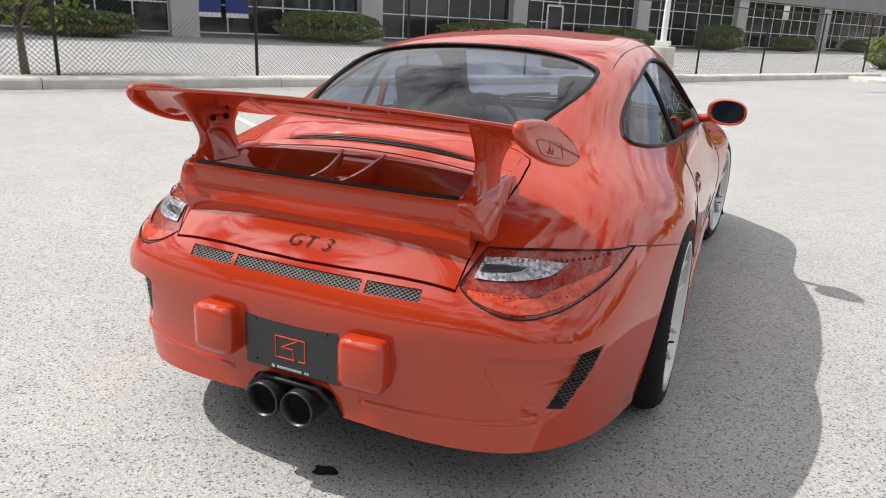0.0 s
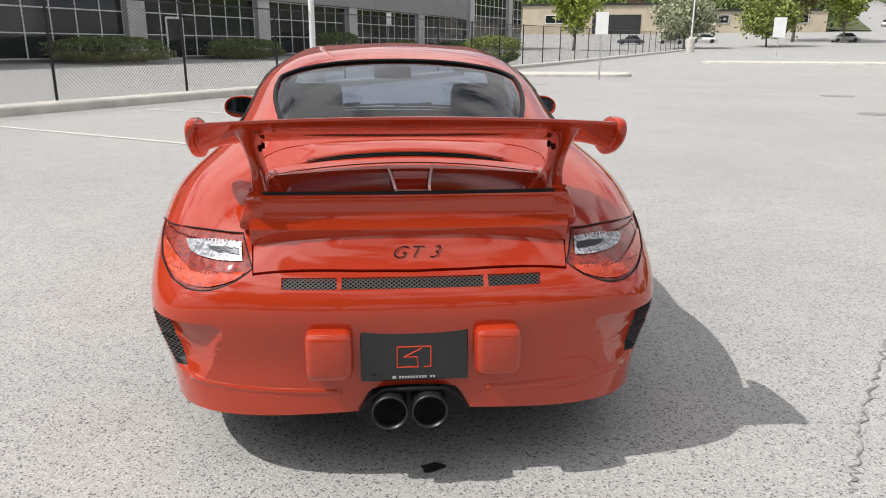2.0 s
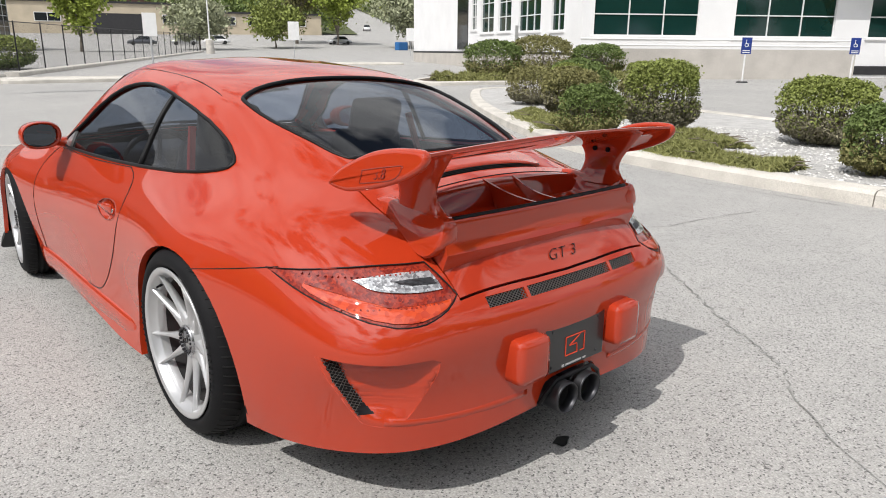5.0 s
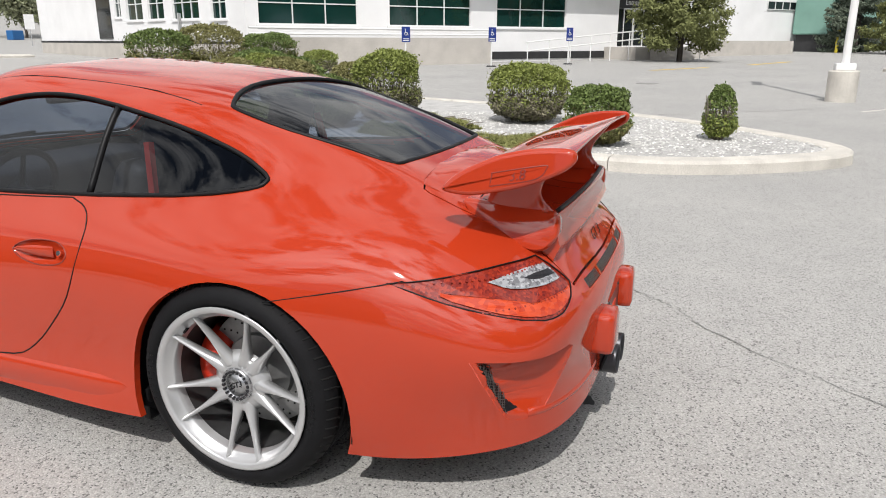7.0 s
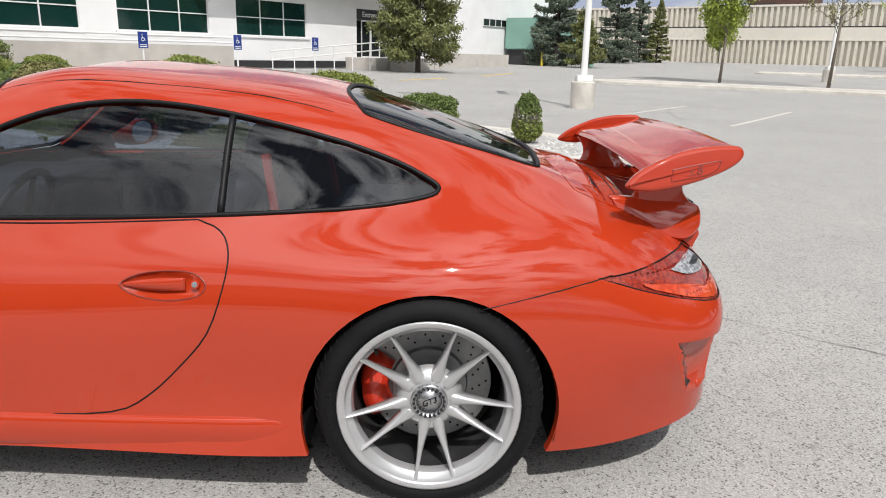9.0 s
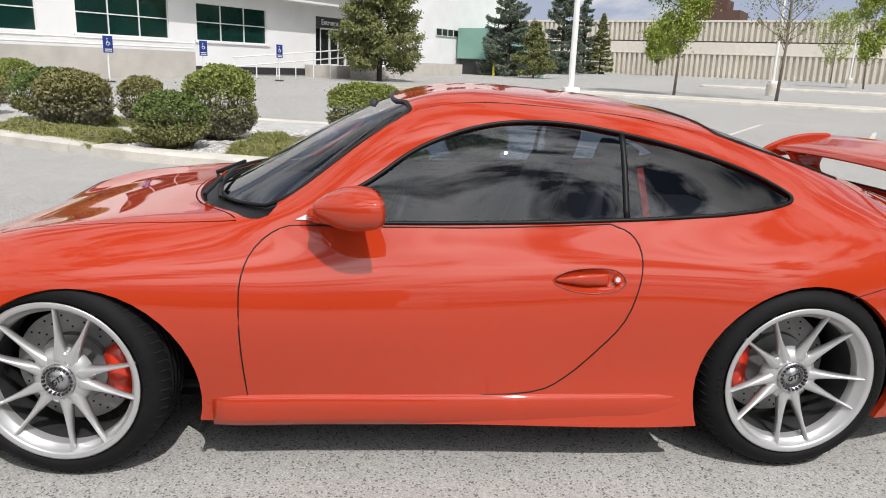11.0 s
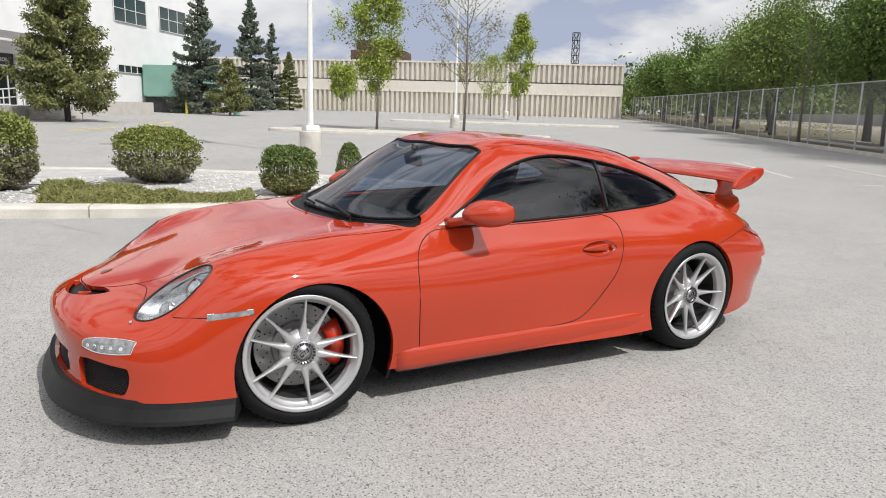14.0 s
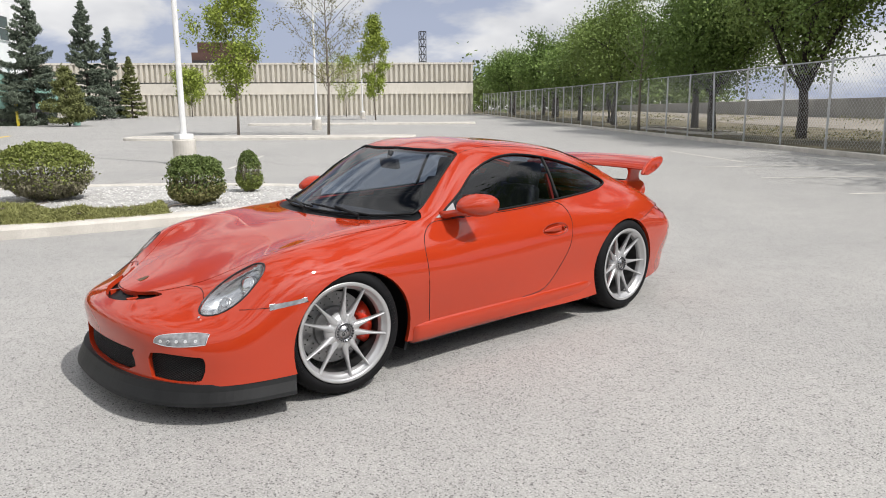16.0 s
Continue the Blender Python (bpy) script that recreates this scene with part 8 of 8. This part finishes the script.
def juniper(points, wide, label, seed, high=.20, n=9000):
    """A low spreading mat of needles along a plan line."""
    t = thing("juniper", (0, 0, 0), label, "shrub", "juniper mats")
    rng = np.random.default_rng(seed)
    line = curve2(points, 10)
    n = int(n * 2.6)
    idx = rng.integers(0, len(line) - 1, n)
    out = np.zeros((n, 3))
    for k, j in enumerate(idx):
        p = line[j].lerp(line[j + 1], rng.uniform())
        d = (line[j + 1] - line[j]).normalized()
        s = max(-1, min(1, rng.normal(0, .5)))
        edge = wide * (.8 + .35 * noise.noise((p.x * 1.3, p.y * 1.3, seed)))
        q = p + Vector((-d.y, d.x)) * s * edge
        top = high * (1 - s * s) * (.75 + .5 * noise.noise((q.x * 3, q.y * 3, seed + 5)))
        out[k] = (q.x, q.y, height_of(q.x, q.y) + .10 + max(.02, top) * rng.uniform(.35, 1.0))
    leaf_mesh("needle_mat", out, .011 if high < .3 else .03, M["needle"], t, "low grey-green needles", long=8.0, droop=-.7, seed=seed)
    bm = bmesh.new()
    for k in range(26):
        p = line[rng.integers(0, len(line))]
        a = rng.uniform(0, 2 * math.pi)
        q = Vector((p.x, p.y, height_of(p.x, p.y) + .11))
        tube(bm, [q, q + Vector((math.cos(a) * wide * .4, math.sin(a) * wide * .4, high * .5)), q + Vector((math.cos(a) * wide * .8, math.sin(a) * wide * .8, high * .6))], [.012, .008, .004], 4)
    tagged(part("stem_tangle", bm, M["twig"], t, "thin grey stems"), kind="stuff")


juniper([(5.75, .75), (5.85, 1.6), (6.1, 2.5), (6.4, 3.1)], .42, "low green juniper mat along the kerb", 51, n=11000)
juniper([(6.9, 2.1), (7.4, 2.6), (7.7, 3.0)], .5, "low green juniper mat beside a bush", 52, n=6000)
juniper([(7.0, 4.7), (7.8, 5.6), (8.7, 6.9)], .55, "low green juniper mat along the kerb", 53, n=9000)
juniper([(9.6, 6.0), (9.9, 5.1), (9.4, 4.4)], .5, "low green juniper mat behind the bushes", 54, n=6000)
juniper([(16.6, 18.6), (19.0, 17.4), (22.0, 15.6), (25.5, 15.2)], .9, "low green juniper mat on the far island", 55, n=6000, high=.35)


def pebbles():
    """Loose white stones on the gravel bed."""
    rng = np.random.default_rng(7)
    poly = [(p.x, p.y) for p in inner]
    v, f = [], []
    count = 0
    while count < 5200:
        x, y = rng.uniform(5.2, 9.5), rng.uniform(-2.6, 5.2)
        if not inside((x, y), poly):
            continue
        s = rng.uniform(.012, .03)
        z = height_of(x, y) + .115
        a = rng.uniform(0, 2 * math.pi)
        ca, sa = math.cos(a), math.sin(a)
        i = len(v)
        for dx, dy, dz in ((1, 0, .3), (0, .75, .3), (-1, 0, .3), (0, -.75, .3), (.2, .1, .85)):
            v.append((x + (dx * ca - dy * sa) * s, y + (dx * sa + dy * ca) * s, z + dz * s - .004))
        f += [(i, i + 1, i + 4), (i + 1, i + 2, i + 4), (i + 2, i + 3, i + 4), (i + 3, i, i + 4)]
        count += 1
    raw("pebbles", v, f, M["pebble"], None, "loose white stones on the planting bed", category="gravel", kind="stuff")


pebbles()


def limbs(bm, rng, start, way, length, r, depth, tips, spread=.6, kids=3, lift=.25):
    """Branches a limb again and again; collects the ends."""
    mid = start + way * length * .5 + Vector(rng.normal(0, length * .04, 3))
    end = start + way * length
    tube(bm, [start, mid, end], [r, r * .82, r * .62], 6 if depth > 1 else 4)
    if depth == 0:
        tips.append(end)
        return
    tips.append(mid)
    for k in range(kids):
        w = (way + Vector(rng.normal(0, spread, 3)) + Vector((0, 0, lift))).normalized()
        limbs(bm, rng, start + way * length * rng.uniform(.55, 1.0), w, length * rng.uniform(.55, .8), r * .55, depth - 1, tips, spread, kids, lift)


def tree(x, y, h, trunk_h, r, leaves, label, mat="leaf_spring", bark="bark", seed=1, per=60, leaf=.13, size=.5, spread=.5, up=.35, group="", lift=.0, kids=4, base_r=None):
    t = thing("tree", (x, y, height_of(x, y) + lift), label, "tree", group)
    rng = np.random.default_rng(seed)
    bm = bmesh.new()
    br = base_r or h * .016
    tips = []
    top = Vector((rng.normal(0, .1), rng.normal(0, .1), trunk_h))
    tube(bm, [Vector((0, 0, -.1)), Vector((rng.normal(0, .05), rng.normal(0, .05), trunk_h * .5)), top], [br * 1.25, br, br * .85], 9)
    for k in range(7):
        a = 2 * math.pi * k / 7 + rng.uniform(-.3, .3)
        g = rng.uniform(.35, 1.0)
        w = Vector((math.cos(a) * r / h * 1.3, math.sin(a) * r / h * 1.3, up + .55 * rng.uniform(.6, 1.3))).normalized()
        st = Vector((0, 0, trunk_h * rng.uniform(.75, 1.0)))
        limbs(bm, rng, st, w, (h - trunk_h) * .42, br * .55, 2, tips, spread, kids)
    limbs(bm, rng, top, Vector((0, 0, 1)), (h - trunk_h) * .5, br * .75, 2, tips, spread * .7, kids)
    part("trunk", bm, M[bark], t, smooth=True)
    tips = np.array([tuple(p) for p in tips])
    pick = tips[rng.integers(0, len(tips), leaves // per)]
    pts = (pick[:, None, :] + rng.normal(0, size, (len(pick), per, 3)) * np.array([1, 1, .8])).reshape(-1, 3)
    pts = pts[pts[:, 2] > trunk_h * .8]
    leaf_mesh("crown", pts, leaf, M[mat], t, "loose leaf clumps", seed=seed)
    return t


def young_tree(x, y, h, trunk_h, r, leaves, label, mat="leaf_spring", seed=1, leaf=.06, base_r=.07, group="", lift=0.0, boughs=34, clump=.16, peak=.35):
    """A slim planted tree: one leader, rising side limbs with twigs, leaves along the twigs."""
    t = thing("tree", (x, y, height_of(x, y) + lift), label, "tree", group)
    rng = np.random.default_rng(seed)
    bm = bmesh.new()
    bend = [Vector((rng.normal(0, .05), rng.normal(0, .05), 0)) for _ in range(4)]
    leader = [Vector((0, 0, -.1)), Vector((0, 0, trunk_h)) + bend[0], Vector((0, 0, (trunk_h + h) / 2)) + bend[1], Vector((0, 0, h)) + bend[2]]
    tube(bm, leader, [base_r * 1.2, base_r * .8, base_r * .4, .008], 8)
    spots = []
    for k in range(boughs):
        f = (k + rng.uniform(0, 1)) / boughs
        z = trunk_h * .85 + (h * .97 - trunk_h * .85) * f
        shape = (.45 + .55 * f / peak) if f < peak else max(.12, 1 - ((f - peak) / (1 - peak)) ** 1.4 * .88)
        L = r * shape * rng.uniform(.75, 1.25)
        a = k * 2.4 + rng.uniform(-.4, .4)
        way = Vector((math.cos(a), math.sin(a), rng.uniform(.75, 1.5))).normalized()
        st = Vector((0, 0, z)) + bend[1] * f
        end = st + way * L * 1.35
        mid = st.lerp(end, .5) + Vector((math.cos(a), math.sin(a), -.3)) * L * .12
        tube(bm, [st, mid, end], [base_r * .34 * (1 - .6 * f), base_r * .2 * (1 - .5 * f), .004], 4)
        for j in range(6):
            u = rng.uniform(.25, 1.0)
            p = st.lerp(mid, u * 2) if u < .5 else mid.lerp(end, u * 2 - 1)
            w = (way + Vector(rng.normal(0, .55, 3))).normalized()
            q = p + w * L * rng.uniform(.25, .5)
            tube(bm, [p, q], [.007, .003], 3)
            spots += [p.lerp(q, v) for v in (.3, .6, .8, 1.0)]
    part("trunk", bm, M["bark"], t, smooth=True)
    spots = np.array([tuple(p) for p in spots])
    pts = spots[rng.integers(0, len(spots), leaves)] + rng.normal(0, clump, (leaves, 3))
    leaf_mesh("crown", pts, leaf, M[mat], t, "loose small leaves", seed=seed)
    return t


GT = "young trees on the parking islands"
young_tree(33.4, -14.0, 8.8, 2.0, 1.55, 15000, "young tree in fresh green leaf", seed=61, leaf=.085, group=GT, lift=.12, clump=.20)
young_tree(29.8, -17.5, 9.6, 2.5, 2.7, 5200, "young tree with few opening leaves", seed=62, leaf=.06, mat="leaf_olive", group=GT, lift=.12, boughs=44, clump=.14, peak=.45)
young_tree(57.0, -41.0, 10.2, 2.2, 1.35, 9000, "slender young tree in fresh leaf", seed=63, leaf=.12, group=GT, lift=.1, clump=.22)
young_tree(90.0, -35.5, 5.6, 1.6, 2.1, 7000, "small round tree in fresh leaf by the warehouse", seed=64, leaf=.15, group=GT, clump=.3)
young_tree(75.0, -49.7, 7.4, 2.0, 2.6, 2600, "bare young tree with opening leaves", seed=65, leaf=.12, mat="leaf_spring", group=GT, clump=.25)
young_tree(18.6, -30.2, 6.2, 2.4, 1.3, 1500, "young dark-stemmed tree by the steel fence", seed=66, leaf=.08, group=GT, mat="leaf_poplar", base_r=.075, boughs=26, clump=.18)
tree(-12.1, 7.2, 4.4, 1.0, 1.6, 6500, "small leafy tree behind the black fence", seed=67, leaf=.10, size=.38, mat="leaf_spring")
p = NU * 90 + NM * 24
tree(p.x, p.y, 9.5, 2.2, 3.0, 7000, "young tree in bright spring leaf by the office", seed=68, leaf=.28, size=.6)
tree(74.5, 111.0, 12.0, 2.0, 2.6, 7000, "street tree in fresh leaf", seed=69, leaf=.32, size=.7, up=.7)
tree(69.0, 116.0, 16, 2.5, 3.4, 8000, "tall street tree in fresh leaf", seed=70, leaf=.34, size=.8, up=.7, mat="leaf_olive")
tree(44.0, 101.0, 8.0, 1.6, 3.6, 9000, "white blossoming tree by the parked cars", seed=71, leaf=.30, size=.8, mat="leaf_pale")
tree(80.0, 97.0, 13.0, 1.5, 4.5, 12000, "large white blossoming tree by the street", seed=72, leaf=.34, size=.9, mat="leaf_pale")
tree(58.0, 104.0, 7.5, 1.4, 4.0, 6000, "green tree by the low building", seed=73, leaf=.30, size=.8, mat="leaf_hedge")


def spruce(x, y, h, r, label, seed, mat="spruce", n=9000, leaf=.20, group="", bare=.05, gap=.46, rise=0.0, wild=.02):
    """A conifer: whorls of boughs, each a flat fan of needle sprays, with air between the whorls."""
    t = thing("spruce", (x, y, height_of(x, y)), label, "tree", group)
    rng = np.random.default_rng(seed)
    bm = bmesh.new()
    tube(bm, [(0, 0, -.1), (0, 0, h * .5), (0, 0, h)], [h * .018, h * .011, .015], 8)
    pts, boughs = [], []
    z = h * bare
    while z < h * .985:
        f = (z / h - bare) / (1 - bare)
        for j in range(rng.integers(5, 8)):
            a = rng.uniform(0, 2 * math.pi)
            L = (r * (1 - f) ** .9 + .10) * rng.uniform(.62, 1.12) * min(1.0, .72 + f * 3)
            boughs.append((z + rng.normal(0, .07), a, L, f))
        z += gap * (1.05 - .55 * f) * rng.uniform(.8, 1.2)
    total = sum(b[2] ** 1.3 + .1 for b in boughs)
    for z, a, L, f in boughs:
        out, side = np.array((math.cos(a), math.sin(a), 0)), np.array((-math.sin(a), math.cos(a), 0))
        sag = .30 * (1 - f) - .35 * f - rise

        def spine(s):
            return np.outer(s * L, out) + np.outer(-sag * L * s + .16 * L * s ** 3, (0, 0, 1)) + np.array((0, 0, z))

        q = spine(np.array((0, .5, 1.0)))
        tube(bm, [Vector(p) for p in q], [.03 * (1 - .6 * f), .018 * (1 - .6 * f), .006], 4)
        m = max(10, int(n * (L ** 1.3 + .1) / total))
        s2 = rng.uniform(.12, 1.03, m) ** .75
        wide = .30 * L * (1.08 - s2) ** .7 + .04
        off = rng.uniform(-1, 1, m)
        p = spine(s2) + (off * wide)[:, None] * side + np.outer(np.abs(off) * wide * .45, out) + rng.normal(0, .022 + .012 * L + wild, (m, 3))
        p[:, 2] -= rng.exponential(.045 * L, m) * (1.0 if mat == "spruce" else .3)
        pts.append(p)
    part("trunk", bm, M["bark_dark"], t)
    leaf_mesh("needles", np.concatenate(pts), leaf, M[mat], t, "flat sprays of needles", long=2.8, droop=.35, seed=seed)
    return t


GS = "spruces by the generator"
spruce(62.0, -10.5, 10.6, 2.9, "tall blue-green spruce with layered boughs", 81, n=34000, leaf=.085, group=GS, gap=.52)
spruce(80.0, -20.0, 12.4, 3.0, "tall blue-green spruce behind another", 82, n=30000, leaf=.10, group=GS, gap=.56)
spruce(87.0, -24.6, 10.6, 1.8, "slender blue-green spruce by the warehouse", 83, n=15000, leaf=.10, group=GS, gap=.5)
spruce(86.5, -26.6, 7.2, 1.7, "young dark green spruce", 84, n=13000, leaf=.10, group=GS, mat="pine")
spruce(58.0, -12.0, 4.5, 1.9, "small bushy pine beside the spruces", 85, mat="pine", n=15000, leaf=.075, group=GS, bare=.14, gap=.30, rise=.15, wild=.06)
spruce(40.0, 1.05, 9.0, 2.75, "broad open green pine by the entrance", 86, mat="pine", n=38000, leaf=.075, bare=.12, gap=.42, rise=.12, wild=.10)


# trees behind the southern fence
rngs = np.random.default_rng(5)
for k in range(17):
    s = -16 + 6.6 * k + rngs.uniform(-1.2, 1.2)
    p = SF + D * s - E2 * rngs.uniform(1.8, 5.2)
    near = k < 8
    tree(p.x, p.y, rngs.uniform(7.4, 9.4) + (2.2 if k < 5 else 0), rngs.uniform(2.4, 3.2), 4.2, 50000 if near else 18000, "large leafy poplar behind the steel fence", seed=100 + k,
         leaf=.085 if near else .15, size=.72, mat=("leaf_poplar", "leaf_poplar2", "leaf_poplar")[k % 3], bark="bark_dark", group="trees behind the steel fence", spread=.6, base_r=.2, kids=3, per=80)
# soil and thin grass behind the fence, tree shade partly in their colour, then a dry yard
M["verge"] = material("thin_dry_grass_shade_toned", (0.115, 0.105, 0.060), 0.95, vary=0.35, scale=0.6, other=(0.16, 0.135, 0.085), fine=0.4, fine_scale=14, bump=0.5)
M["dust"] = material("dry_dusty_soil", (0.27, 0.24, 0.20), 0.95, vary=0.2, scale=0.25, fine=0.2, fine_scale=6)


def verge(name, d0, d1, z, mat, label):
    """A strip of ground along the southern fence, between two distances behind it."""
    verts, faces = [], []
    across = 5
    for k in range(47):
        for j in range(across):
            f = d0 + (d1 - d0) * j / (across - 1)
            wob = .5 * noise.noise((k * .9, f, 3.3)) if j in (0, across - 1) and name != "verge" else 0.0
            p = SF + D * (-46 + 4.0 * k) - E2 * (f + wob)
            verts.append((p.x, p.y, height_of(p.x, p.y) + z))
    for k in range(46):
        for j in range(across - 1):
            a = k * across + j
            faces.append((a, a + across, a + across + 1, a + 1))
    raw(name, verts, faces, mat, None, label, True, category="ground", kind="structure")


verge("verge", -.62, 12.0, .035, M["verge"], "soil with thin dry grass, toned dark for the shade under the trees")
verge("yard_ground", 11.0, 26.0, .05, M["dust"], "dry dusty yard beyond the trees")
# low wall and scrub beyond the fence
M["yard"] = material("weathered_yard_wall", (0.30, 0.29, 0.27), 0.9, vary=0.2, scale=0.5, fine=0.2, fine_scale=8)
scrub = thing("scrub", (0, 0, 0), "low dry green scrub under the trees", "shrub", kind="stuff")
spots = []
for k in range(45):
    p = SF + D * rngs.uniform(-24, 95) - E2 * rngs.uniform(3, 22)
    spots.append(np.array((p.x, p.y, height_of(p.x, p.y) + .16)) + rngs.normal(0, 1, (260, 3)) * np.array((1.2, 1.2, .13)))
leaf_mesh("scrub_leaves", np.concatenate(spots), .06, M["leaf_olive"], scrub, seed=8)
yard = thing("yard_wall", (0, 0, 0), "pale far wall beyond the southern trees", "wall")
piece("wall", (SF - E2 * 26.0, D, E2), -60, 140, 0, 2.3, -.4, 0, M["yard"], yard)


def far_woods():
    """Soft woods on the hill and round the lot, far off."""
    rng = np.random.default_rng(9)
    w = thing("far_woods", (0, 0, 0), "distant green woods on the hillside", "trees", kind="stuff")
    pts, pts2 = [], []
    for k in range(420):
        a = rng.uniform(25, 118)
        d = rng.uniform(210, 420)
        x, y = d * math.cos(radians(a)), d * math.sin(radians(a))
        if abs(x * .86 - y * .51 - 18) < 12:
            continue
        h = rng.uniform(9, 17)
        c = np.array((x, y, height_of(x, y) + h * .55))
        (pts if k % 3 else pts2).append(c + rng.normal(0, 1, (90, 3)) * np.array((3.4, 3.4, h * .26)))
    leaf_mesh("far_crowns", np.concatenate(pts), 1.3, M["leaf_hedge"], w, seed=3)
    leaf_mesh("far_crowns", np.concatenate(pts2), 1.3, M["leaf_deep"], w, seed=4)
    # rows of trees behind the low building and beside the climbing street
    rows = []
    for k in range(150):
        along, side = rng.uniform(165, 330), (-1 if k % 3 else 1) * rng.uniform(11, 26) * (1 + (k % 4))
        x, y = .51 * along + .86 * (21 + side), .86 * along - .51 * (21 + side)
        h = rng.uniform(6, 10)
        rows.append(np.array((x, y, height_of(x, y) + h * .5)) + rng.normal(0, 1, (240, 3)) * np.array((1.9, 1.9, h * .24)))
    leaf_mesh("far_crowns", np.concatenate(rows), .60, M["leaf_deep"], w, seed=12)
    # behind the warehouse and to the south
    more = []
    for k in range(110):
        a = rng.uniform(-63, -43.5)
        d = rng.uniform(120, 170)
        x, y = d * math.cos(radians(a)), d * math.sin(radians(a))
        h = rng.uniform(6, 10)
        more.append(np.array((x, y, height_of(x, y) + h * .5)) + rng.normal(0, 1, (150, 3)) * np.array((2.4, 2.4, h * .25)))
    leaf_mesh("far_crowns", np.concatenate(more), .55, M["leaf_deep"], w, seed=6)


far_woods()
M["slope_grass"] = material("rough_grass", (0.085, 0.10, 0.04), 0.95, vary=0.35, scale=0.12, fine=0.3, fine_scale=2.0)
# grass slopes on both sides of the climbing street
for lo, hi in ((-150, -7), (8, 120)):
    verts, faces = [], []
    for k in range(29):
        for j in range(13):
            c, along = lo + (hi - lo) * j / 12, 168 + 10.0 * k
            x, y = .51 * along + .86 * (21 + c), .86 * along - .51 * (21 + c)
            verts.append((x, y, height_of(x, y) + .25))
    for k in range(28):
        for j in range(12):
            a = k * 13 + j
            faces.append((a, a + 1, a + 14, a + 13))
    raw("grass_slope", verts, faces, M["slope_grass"], None, "rough green grass slope beside the far street", True, category="grass", kind="structure")
